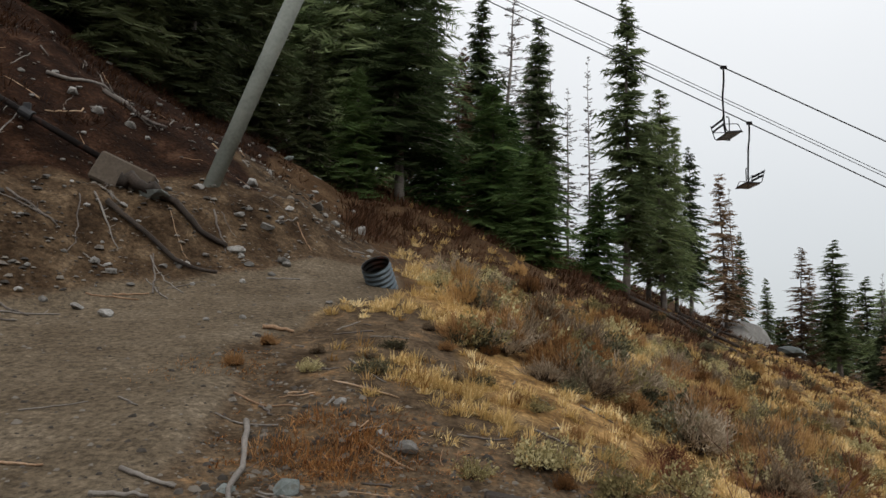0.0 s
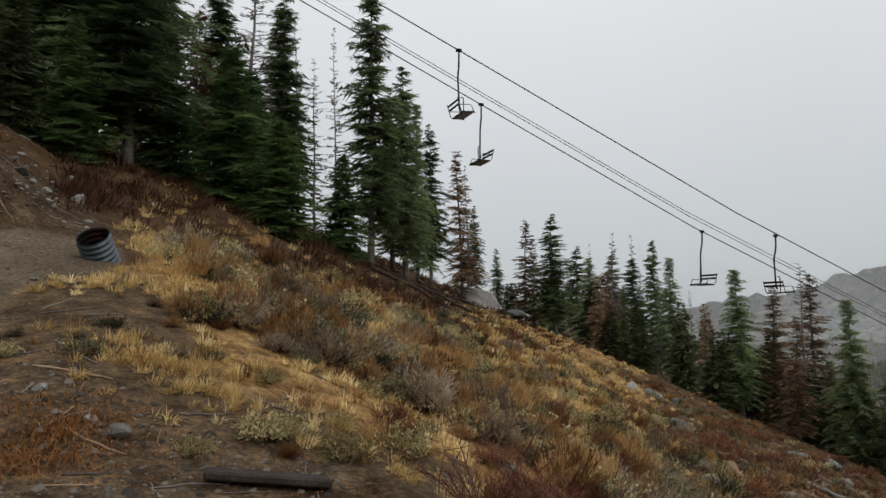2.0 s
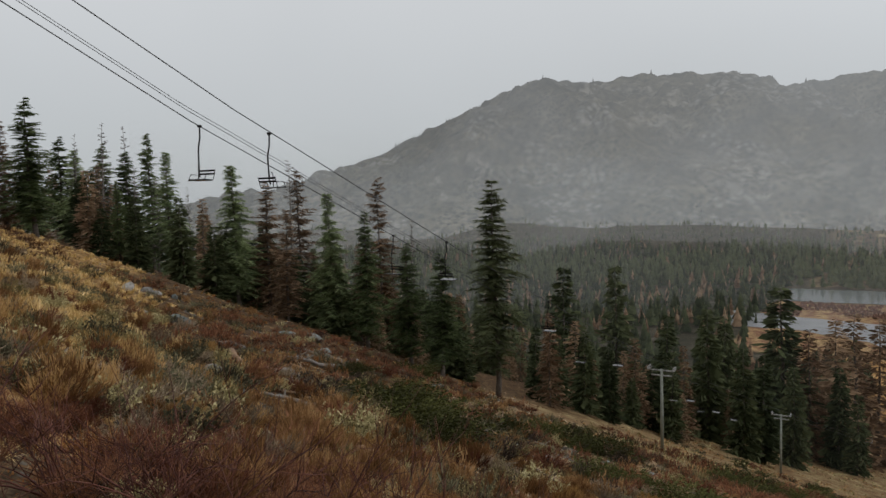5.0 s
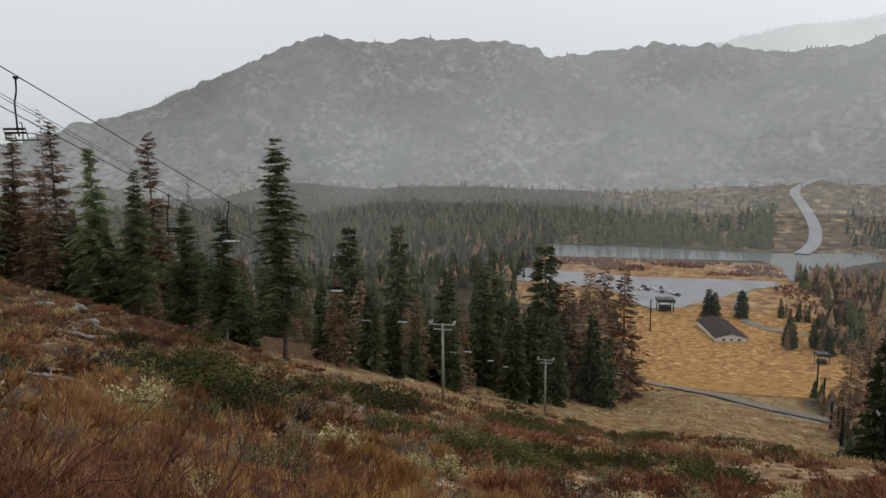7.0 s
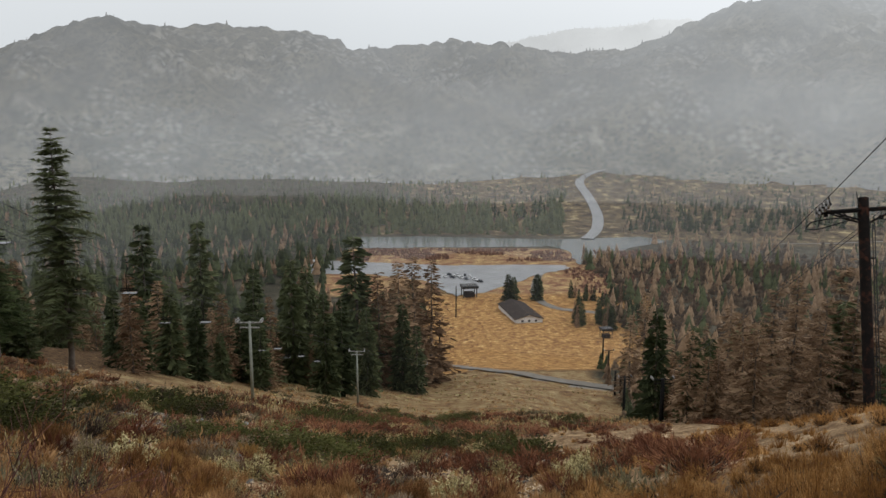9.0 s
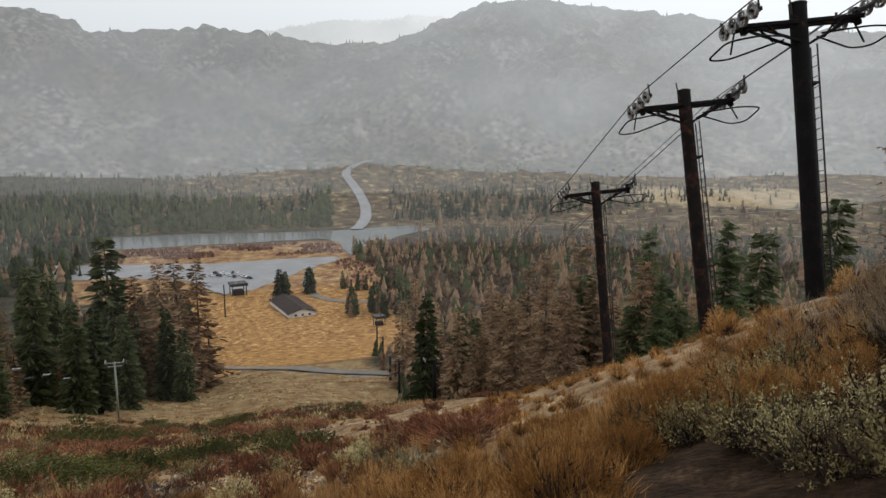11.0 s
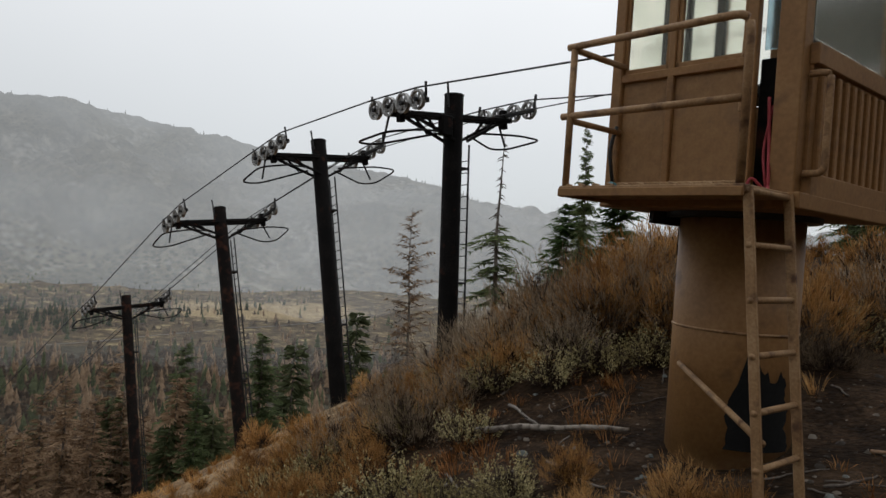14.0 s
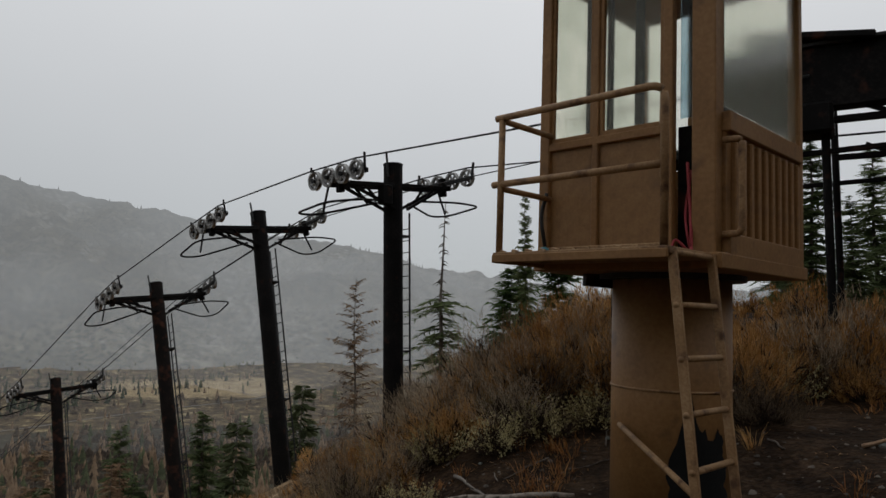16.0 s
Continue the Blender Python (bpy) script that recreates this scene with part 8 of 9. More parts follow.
# ---------------------------------------------------------------- the operator's cabin on its column
def build_cabin():
    root = thing("lift_cabin", "brown painted steel operator cabin on a thick column", "cabin")
    root.matrix_world = Matrix.Translation((1.43, -5.25, 0)) @ Matrix.Rotation(LINE_TURN, 4, "Z") @ Matrix.Rotation(radians(-1.5), 4, "Y")
    HX, HY, FLOOR, SILL, TOP = 0.70, 0.735, 2.12, 2.99, 4.42
    base = ground_z(1.43, -5.25) - 0.23

    def put(name, bm, material=BROWN_PAINT, parent=root, label="", smooth_shade=False):
        return part(name, bm, material, parent, label, smooth_shade)

    # column with its weld; a black sheet paints the ragged hole's dark inside
    n, r = 48, 0.43
    bm = bmesh.new()
    add_rod(bm, (0, 0, base), (0, 0, FLOOR - 0.08), r, None, n)
    column = put("column", bm, BROWN_PAINT, smooth_shade=True)
    ring = [(1.003 * r * math.cos(a), 1.003 * r * math.sin(a), 1.22) for a in np.linspace(0, 2 * math.pi, 40)]
    bent_tube("weld_seam", ring, 0.009, WORN_BROWN, column)
    rng = np.random.default_rng(81)
    hole = bmesh.new()
    toward = math.atan2(5.53, -1.4) - LINE_TURN
    cols, rows = 16, 14
    grid = {}
    for i in range(cols + 1):
        for j in range(rows + 1):
            u, w = i / cols, j / rows
            edge_l = -0.06 + 0.18 * w**2 + 0.04 * math.sin(w * 9) + 0.02 * math.sin(w * 27)
            edge_r = 1.05 - 0.12 * w + 0.05 * math.sin(w * 13) + 0.03 * math.sin(w * 31)
            a = toward + (edge_l + (edge_r - edge_l) * u)
            z = base + 0.30 + (0.50 + 0.30 * math.exp(-((u - 0.20) / 0.12) ** 2) + 0.04 * math.sin(u * 17) + 0.02 * math.sin(u * 41)) * w - 0.02
            grid[i, j] = hole.verts.new(((r + 0.006) * math.cos(a), (r + 0.006) * math.sin(a), z))
    for i in range(cols):
        for j in range(rows):
            hole.faces.new((grid[i, j], grid[i + 1, j], grid[i + 1, j + 1], grid[i, j + 1]))
    put("burnt_opening", hole, BLACK_HOLE, column, "ragged hole, its dark inside painted as a black sheet")
    bm = bmesh.new()
    add_rod(bm, (0, 0, FLOOR - 0.12), (0, 0, FLOOR - 0.06), r + 0.10, None, n)
    put("column_flange", bm, DARK_STEEL)
    # floor frame
    bm = bmesh.new()
    add_box(bm, (2 * HX + 0.04, 2 * HY + 0.04, 0.10), Matrix.Translation((0, 0, FLOOR - 0.03)), 0.008)
    put("floor_plate", bm)
    bm = bmesh.new()
    add_beam(bm, (-0.1, -0.5, FLOOR - 0.18), (0.5, 0.4, FLOOR - 0.12), 0.07, 0.10)
    put("floor_joist", bm, BLACK_STEEL)
    bm = bmesh.new()
    add_beam(bm, (0.58, -0.2, FLOOR - 0.10), (0.40, 0.1, FLOOR - 0.36), 0.09, 0.10)
    put("floor_brace", bm, BLACK_STEEL)
    # corner posts
    for x, y, w in ((HX, HY, 0.09), (-HX + 0.04, HY - 0.03, 0.16), (HX, -HY, 0.09), (-HX, -HY, 0.09)):
        bm = bmesh.new()
        add_box(bm, (w, w * 0.8, TOP - FLOOR), Matrix.Translation((x - math.copysign(w / 2, x), y - math.copysign(w * 0.4, y), (TOP + FLOOR) / 2)), 0.008)
        put("corner_post", bm)
    # front wall: lower panels, posts and windows, with the door slot beside the corner
    def pane(x0, x1, z0, z1, y, name="window"):
        bm = bmesh.new()
        for a, b, c, d in ((x0, x1, z0, z0 + 0.035), (x0, x1, z1 - 0.035, z1), (x0, x0 + 0.03, z0, z1), (x1 - 0.03, x1, z0, z1)):
            add_box(bm, (abs(b - a), 0.035, abs(d - c)), Matrix.Translation(((a + b) / 2, y, (c + d) / 2)), 0.004)
        win = put("window_frame", bm)
        bm = bmesh.new()
        add_box(bm, (abs(x1 - x0) - 0.05, 0.006, z1 - z0 - 0.06), Matrix.Translation(((x0 + x1) / 2, y - 0.006, (z0 + z1) / 2)))
        glass = put("pane", bm, FOGGED, win, "cloudy weathered plexiglass pane")
        glass.visible_shadow = False

    for a, b in ((0.24, 0.62), (-0.31, 0.19)):
        bm = bmesh.new()
        add_box(bm, (b - a, 0.03, SILL - FLOOR - 0.10), Matrix.Translation(((a + b) / 2, HY - 0.05, (SILL + FLOOR) / 2)), 0.004)
        put("lower_panel", bm, PANEL_PAINT)
        pane(a, b, SILL + 0.01, TOP - 0.12, HY - 0.04)
    for x, w in ((0.215, 0.05), (-0.345, 0.07)):
        bm = bmesh.new()
        add_box(bm, (w, 0.06, TOP - FLOOR - 0.05), Matrix.Translation((x, HY - 0.035, (TOP + FLOOR) / 2)), 0.006)
        put("wall_post", bm)
    bm = bmesh.new()
    add_box(bm, (0.98, 0.055, 0.06), Matrix.Translation((0.155, HY - 0.032, SILL - 0.02)), 0.006)
    put("sill_rail", bm)
    bm = bmesh.new()
    add_box(bm, (1.0, 0.055, 0.075), Matrix.Translation((0.155, HY - 0.025, FLOOR + 0.06)), 0.008)
    put("kick_plate", bm, WORN_BROWN)
    bm = bmesh.new()
    add_box(bm, (2 * HX, 0.07, 0.14), Matrix.Translation((0, HY - 0.035, TOP - 0.07)), 0.006)
    put("head_rail", bm)
    # added black panel: paints the dark inside of the slot's lower half
    bm = bmesh.new()
    add_box(bm, (0.24, 0.03, SILL - FLOOR + 0.03), Matrix.Translation((-0.47, HY - 0.16, (SILL + FLOOR) / 2)), 0.004)
    door = put("door", bm, BLACK_STEEL, root, "black panel painting the dark inside of the open slot")
    bm = bmesh.new()
    add_box(bm, (0.22, 0.006, TOP - SILL - 0.15), Matrix.Translation((-0.47, HY - 0.16, (TOP + SILL) / 2)))
    put("door_pane", bm, BLUE_PANE, door, "cloudy pane over the slot, tinted for its bluish reflection").visible_shadow = False
    for z in (2.70, 3.05):
        bm = bmesh.new()
        add_rod(bm, (-0.315, HY + 0.012, z - 0.05), (-0.315, HY + 0.012, z + 0.05), 0.016, None, 10)
        put("hinge", bm, WORN_BROWN)
    # right side wall: ribs below, large pane above
    bm = bmesh.new()
    add_box(bm, (0.025, 2 * HY - 0.2, SILL - FLOOR), Matrix.Translation((-HX + 0.03, -0.03, (SILL + FLOOR) / 2)), 0.003)
    put("side_panel", bm)
    for z, h in ((FLOOR + 0.07, 0.16), (SILL - 0.0, 0.13), (TOP - 0.07, 0.14)):
        bm = bmesh.new()
        add_box(bm, (0.06, 2 * HY - 0.18, h), Matrix.Translation((-HX + 0.012, -0.03, z)), 0.006)
        put("side_rail", bm)
    bm = bmesh.new()
    add_box(bm, (0.05, 0.055, SILL - FLOOR - 0.22), None, 0.008)
    rib = bpy.data.meshes.new("rib")
    bm.to_mesh(rib)
    bm.free()
    for k in range(10):
        o = mesh_object("rib", rib, BROWN_PAINT, root)
        o.location = (-HX + 0.01, 0.50 - 0.122 * k, (SILL + FLOOR) / 2 + 0.02)
    bm = bmesh.new()
    add_box(bm, (0.006, 2 * HY - 0.2, TOP - SILL - 0.2), Matrix.Translation((-HX + 0.03, -0.03, (TOP + SILL) / 2)))
    put("side_pane", bm, FOGGED, root, "large cloudy weathered plexiglass pane").visible_shadow = False
    # far walls and roof close the box
    bm = bmesh.new()
    add_box(bm, (0.03, 2 * HY - 0.1, SILL - FLOOR), Matrix.Translation((HX - 0.02, 0, (SILL + FLOOR) / 2)), 0.003)
    put("far_side_panel", bm)
    bm = bmesh.new()
    add_box(bm, (0.006, 2 * HY - 0.14, TOP - SILL - 0.1), Matrix.Translation((HX - 0.02, 0, (TOP + SILL) / 2)))
    put("far_side_pane", bm, FOGGED, root, "cloudy plexiglass pane").visible_shadow = False
    bm = bmesh.new()
    add_box(bm, (2 * HX - 0.14, 0.03, SILL - FLOOR), Matrix.Translation((0, -HY + 0.02, (SILL + FLOOR) / 2)), 0.003)
    put("back_panel", bm)
    bm = bmesh.new()
    add_box(bm, (2 * HX - 0.16, 0.006, TOP - SILL - 0.1), Matrix.Translation((0, -HY + 0.02, (TOP + SILL) / 2)))
    put("back_pane", bm, FOGGED, root, "cloudy plexiglass pane").visible_shadow = False
    bm = bmesh.new()
    add_box(bm, (0.09, 0.06, TOP - SILL), Matrix.Translation((0.15, -HY + 0.06, (TOP + SILL) / 2)), 0.006)
    put("back_post", bm)
    # posts behind the panes; their dark tone paints the shade they stand in
    for x, y, w in ((0.44, 0.45, 0.055), (0.36, 0.30, 0.04), (0.02, 0.45, 0.06), (-0.12, 0.30, 0.05)):
        bm = bmesh.new()
        add_box(bm, (w, 0.05, TOP - SILL + 0.2), Matrix.Translation((x, y, (TOP + SILL) / 2)), 0.006)
        put("inner_post", bm, DARK_STEEL, root, "post inside the cabin, dark tone for its shade")
    bm = bmesh.new()
    add_box(bm, (2 * HX + 0.3, 2 * HY + 0.3, 0.10), Matrix.Translation((0, 0, TOP + 0.05)), 0.02)
    put("roof", bm)
    # control desk inside
    bm = bmesh.new()
    add_box(bm, (0.7, 0.35, 0.1), Matrix.Translation((0.2, -0.4, SILL + 0.02)), 0.02)
    put("desk", bm, DARK_STEEL)
    # platform with its grating lip and tube railing
    bm = bmesh.new()
    add_box(bm, (1.30, 0.58, 0.045), Matrix.Translation((-0.01, HY + 0.29, FLOOR - 0.01)), 0.005)
    put("platform", bm, WORN_BROWN)
    bm = bmesh.new()
    add_box(bm, (1.30, 0.03, 0.055), Matrix.Translation((-0.01, HY + 0.575, FLOOR - 0.03)), 0.005)
    put("platform_edge", bm)
    bm = bmesh.new()
    add_box(bm, (0.03, 0.55, 0.055), Matrix.Translation((0.635, HY + 0.285, FLOOR - 0.03)), 0.005)
    put("platform_edge", bm)
    for k in range(11):
        bm = bmesh.new()
        add_rod(bm, (-0.57 + 0.112 * k, HY + 0.55, FLOOR + 0.012), (-0.52 + 0.112 * k, HY + 0.55, FLOOR + 0.022), 0.012, None, 6)
        put("tread_tooth", bm, WORN_BROWN)
    P, RY = 0.024, HY + 0.545
    bent_tube("top_rail", rounded([(-0.62, RY, FLOOR), (-0.62, RY, 3.08), (0.66, RY, 3.08)], 0.10), P, WORN_BROWN, root, n=12)
    bent_tube("rail_post", [(0.61, RY, FLOOR - 0.06), (0.61, RY, 3.06)], P, WORN_BROWN, root, n=12)
    bent_tube("mid_rail", [(-0.60, RY, 2.61), (0.68, RY, 2.61)], P, WORN_BROWN, root, n=12)
    bent_tube("side_rail", [(0.61, RY, 3.06), (0.61, HY - 0.02, 3.06)], P * 0.9, WORN_BROWN, root, n=12)
    bent_tube("side_rail", [(0.61, RY, 2.58), (0.61, HY - 0.02, 2.58)], P * 0.9, WORN_BROWN, root, n=12)
    bent_tube("grab_bar", rounded([(-HX + 0.02, HY - 0.10, 2.86), (-HX - 0.10, HY - 0.10, 2.86), (-HX - 0.10, HY - 0.10, 2.26), (-HX + 0.02, HY - 0.10, 2.26)], 0.05), 0.022, WORN_BROWN, root, n=12)
    # ladder on the platform's end, with its stay to the column
    top_x, low_x, lz = -0.66, -0.86, ground_z(0.75, -4.0) - 0.02
    for y in (HY + 0.53, HY + 0.03):
        bm = bmesh.new()
        add_beam(bm, (top_x, y, FLOOR), (low_x, y, lz), 0.032, 0.055, 0.006)
        put("ladder_rail", bm, WORN_BROWN)
    for k in range(6):
        z = FLOOR - 0.02 - 0.30 * k
        x = top_x + (low_x - top_x) * (FLOOR - z) / (FLOOR - lz)
        if z < lz + 0.04:
            break
        bent_tube("ladder_rung", [(x, HY + 0.01, z), (x, HY + 0.55, z)], 0.019, WORN_BROWN, root, n=10)
    bent_tube("stay_bar", [(r * math.cos(toward - 0.95), r * math.sin(toward - 0.95), 0.95), (-0.83, HY + 0.50, 0.74)], 0.020, WORN_BROWN, root, n=10)
    # things left on the platform and in the door slot
    strap = thing("red_strap", "faded red strap hanging in the door slot", "strap")
    strap.matrix_world = root.matrix_world.copy()
    v = rounded([(-0.43, HY - 0.12, 2.75), (-0.47, HY - 0.08, 2.45), (-0.53, HY + 0.02, FLOOR + 0.03), (-0.55, HY + 0.10, FLOOR + 0.02)], 0.1)
    bent_tube("webbing", v, 0.011, RED_CLOTH, strap)
    bent_tube("webbing", rounded([(-0.45, HY - 0.14, 2.70), (-0.42, HY - 0.10, 2.4), (-0.50, HY - 0.02, FLOOR + 0.03)], 0.1), 0.009, RED_CLOTH, strap)
    bent_tube("webbing", rounded([(-0.50, HY + 0.0, FLOOR + 0.03), (-0.42, HY + 0.03, FLOOR + 0.12), (-0.40, HY + 0.05, FLOOR + 0.03), (-0.52, HY + 0.07, FLOOR + 0.02)], 0.04), 0.009, RED_CLOTH, strap)
    knob = thing("hose_end", "teal plastic hose end hanging on the cabin corner", "hose")
    knob.matrix_world = root.matrix_world.copy()
    bent_tube("hose", rounded([(0.60, HY + 0.03, 2.62), (0.64, HY + 0.05, 2.45), (0.60, HY + 0.04, 2.22)], 0.1), 0.014, DARK_STEEL, knob)
    bm = bmesh.new()
    bmesh.ops.create_icosphere(bm, subdivisions=2, radius=0.036, matrix=Matrix.Translation((0.60, HY + 0.05, 2.19)) @ Matrix.Diagonal((1.2, 1, 0.8, 1)))
    part("cap", bm, TEAL, knob)


def fogged_pane(name, dim, clear):
    m = bpy.data.materials.new(name)
    m.use_nodes = True
    n, l = m.node_tree.nodes, m.node_tree.links
    bsdf = n["Principled BSDF"]
    bsdf.inputs["Roughness"].default_value = 0.15
    bsdf.inputs["Transmission Weight"].default_value = 0.95
    bsdf.inputs["IOR"].default_value = 1.15
    co, a = n.new("ShaderNodeTexCoord"), n.new("ShaderNodeTexNoise")
    a.inputs["Scale"].default_value, a.inputs["Detail"].default_value = 2.2, 5
    l.new(co.outputs["Object"], a.inputs["Vector"])
    ramp = n.new("ShaderNodeValToRGB")
    ramp.color_ramp.elements[0].position, ramp.color_ramp.elements[0].color = 0.3, (*dim, 1)
    ramp.color_ramp.elements[1].position, ramp.color_ramp.elements[1].color = 0.7, (*clear, 1)
    l.new(a.outputs["Fac"], ramp.inputs[0])
    l.new(ramp.outputs[0], bsdf.inputs["Base Color"])
    return m


FOGGED = fogged_pane("cloudy_plexiglass", (0.74, 0.76, 0.67), (0.96, 0.95, 0.86))
# the blue tint paints the pane's bluish reflection into its colour
BLUE_PANE = fogged_pane("reflection_tinted_plexiglass", (0.36, 0.50, 0.58), (0.52, 0.66, 0.74))
build_cabin()

# ---------------------------------------------------------------- the far lift line: ropes, chairs and towers
ROPE_Y, FALL = (24.0, 26.7), 0.405


def rope_z(side, x):
    """Height of the two haul ropes of the far lift above x."""
    if side == 0:
        return 4.4 - (0.46 if x < 24 else FALL) * (x - 24.0)
    return 5.0 - (0.47 if x < 22 else 0.41) * (x - 22)


def make_chair(flip):
    """A double chair hanging from the rope: its grip at the origin, facing along x."""
    root = thing("lift_chair", "dark empty two-seat lift chair hanging from the rope", "chair", "lift chairs")
    s = -1 if flip else 1
    bent_tube("hanger", rounded([(0, 0, 0.02), (0, 0.02, -0.55), (0.0, 0.16, -0.95), (0.04 * s, 0.16, -2.15), (0.05 * s, 0.1, -2.28)], 0.15), 0.034, BLACK_STEEL, root)
    bm = bmesh.new()
    add_box(bm, (0.22, 0.10, 0.12), None, 0.02)
    part("grip", bm, BLACK_STEEL, root)
    bm = bmesh.new()
    add_box(bm, (0.50, 1.05, 0.06), Matrix.Translation((0.12 * s, 0, -2.42)) @ Matrix.Rotation(radians(-5 * s), 4, "Y"), 0.02)
    part("seat", bm, WET_SEAT, root)
    for z in (-2.00, -2.15):
        bm = bmesh.new()
        add_box(bm, (0.03, 1.05, 0.085), Matrix.Translation((-0.22 * s - (z + 2.15) * 0.25 * s, 0, z)), 0.01)
        part("back_slat", bm, BLACK_STEEL, root)
    for y in (-0.53, 0.53):
        bent_tube("side_frame", rounded([(-0.30 * s, y, -1.93), (-0.16 * s, y, -2.42), (0.38 * s, y, -2.44)], 0.06), 0.016, BLACK_STEEL, root)
        bent_tube("armrest", rounded([(-0.22 * s, y, -2.18), (0.22 * s, y, -2.16), (0.34 * s, y, -2.42)], 0.06), 0.014, BLACK_STEEL, root)
    bent_tube("centre_loop", rounded([(0.05 * s, 0.05, -1.75), (0.16 * s, 0.05, -1.75), (0.16 * s, 0.05, -2.38)], 0.06), 0.02, BLACK_STEEL, root)
    return root


for side, xs in ((0, (9.6, 24.0, 39.0, 54.0, 70.0, 98.0, 113.0, 126.0)), (1, (11.6, 22.4, 37.0, 52.0, 67.0, 100.0, 115.0))):
    first = None
    for x in xs:
        m = Matrix.Translation((x, ROPE_Y[side] - max(0.0, (x - 40) * 0.025), rope_z(side, x) if x < 84 else -20.0 - 0.385 * (x - 84)))
        if first is None:
            first = make_chair(side == 1)
            first.matrix_world = m
        else:
            copy_thing(first, m)
for side in (0, 1):
    pts = [(x, ROPE_Y[side] - max(0.0, (x - 40) * 0.025), rope_z(side, x)) for x in (-30, -5, 10, 22, 40, 60)] + [(83.0, 22.3 + 1.35 * (2 * side - 1), -19.7), (129.7, 15.0 + 1.35 * (2 * side - 1), -37.5), (182.0, 4.0 + 1.35 * (2 * side - 1), -57.0)]
    rope("lift_rope", pts, 0.022, "dark steel haul rope of the far chairlift")
for up, side in ((0.55, 0.0), (0.95, 0.5)):
    rope("signal_cable", [(x, 27.0 + side - max(0.0, (x - 40) * 0.025), rope_z(1, x) + up) for x in (-30, -5, 10, 22, 40, 60)] + [(83.0, 23.6, -18.9)], 0.014, "thin signal cable above the haul rope")


def small_tower(x, y, top_z, label, material, arms=True, width=1.45, r=0.2, group="far lift towers", pale=True):
    root = thing("lift_tower", label, "lift tower", group, at=Matrix.Translation((x, y, ground_z(x, y) - 0.3)))
    h = top_z - ground_z(x, y) + 0.3
    bm = bmesh.new()
    add_rod(bm, (0, 0, 0), (0, 0, h), r, r * 0.75, 14)
    part("shaft", bm, material, root, smooth_shade=True)
    if arms:
        for z in (0.0, -0.6):
            bm = bmesh.new()
            add_beam(bm, (0, -width * (1 if z == 0 else 0.8), h + z - 0.15), (0, width * (1 if z == 0 else 0.8), h + z - 0.15), 0.14, 0.14, 0.01)
            part("crossarm", bm, WHEEL_METAL if pale else material, root)
        for s in (-1, 1):
            for k in (-0.45, 0, 0.45):
                w = mesh_object("sheave", SHEAVE, WHEEL_METAL, root)
                w.location = (k, s * width, h + 0.12)
            bm = bmesh.new()
            add_beam(bm, (-0.7, s * (width - 0.12), h + 0.05), (0.7, s * (width - 0.12), h + 0.05), 0.06, 0.12)
            part("rocker_beam", bm, WHEEL_METAL if pale else material, root)
    return root


small_tower(83.0, 22.3, -19.9, "slim grey lift tower with pale sheave wheels", POLE_PAINT)
small_tower(129.7, 15.0, -37.7, "slim grey lift tower with pale sheave wheels", POLE_PAINT)
small_tower(182.0, 4.0, -57.3, "slim grey lift tower by the wood", POLE_PAINT)
for x, y, h in ((100.3, -32.7, 10.5), (175.0, -47.6, 11.5), (199.3, -51.5, 7.5), (201.0, -53.6, 7.5), (230.0, -57.0, 9.5), (274.0, -65.6, 9.0)):
    small_tower(x, y, ground_z(x, y) + h, "dark lift pole standing down the run", BLACK_STEEL, arms=h > 9, width=1.6, r=0.36, group="dark poles", pale=False)
for x, y, h in ((298.0, -1.3, 16.0), (377.0, -10.5, 17.0)):
    small_tower(x, y, ground_z(x, y) + h, "dark wooden pole at the meadow edge", BLACK_STEEL, arms=False, r=0.35, group="dark poles")


# ---------------------------------------------------------------- the valley floor: water, paving, house and cars
def flat_sheet(name, label, category, outline, z, material, kind="structure"):
    """A level sheet with an outline of a few corners, its edge roughened."""
    pts = []
    rng = random.Random(len(outline))
    for (ax, ay), (bx, by) in zip(outline, outline[1:] + outline[:1]):
        for k in range(6):
            t = k / 6
            pts.append((ax + (bx - ax) * t + rng.uniform(-2, 2) * (k > 0), ay + (by - ay) * t + rng.uniform(-2, 2) * (k > 0)))
    bm = bmesh.new()
    bm.faces.new([bm.verts.new((x, y, z)) for x, y in pts])
    bmesh.ops.triangulate(bm, faces=bm.faces[:])
    if sum(f.normal.z for f in bm.faces) < 0:
        bmesh.ops.reverse_faces(bm, faces=bm.faces[:])
    me = bpy.data.meshes.new(name)
    bm.to_mesh(me)
    bm.free()
    return tagged(mesh_object(name, me, material), label, category, kind=kind)


# base tone lifted to add to the pale sky the water reflects
WATER = surface("lake_water", [(0.11, 0.125, 0.13), (0.14, 0.155, 0.16), (0.17, 0.185, 0.19)], 30, 0.12, 0.02, spec=1.0)
flat_sheet("water", "still grey lake reflecting the overcast sky", "water", [(618, 66), (688, 76), (690, 0), (676, -70), (672, -120), (690, -200), (655, -215), (620, -170), (545, -128), (536, -108), (600, -112), (628, -100), (622, -40)], -93.75, WATER)
flat_sheet("pavement", "wet grey gravel car park in the valley", "car park", [(500, 96), (560, 100), (545, 40), (533, -5), (536, -60), (534, -95), (520, -100), (503, -78), (469, -51), (437, -30), (427, -12), (450, -2), (478, 10), (500, 50)], -93.9, ASPHALT)


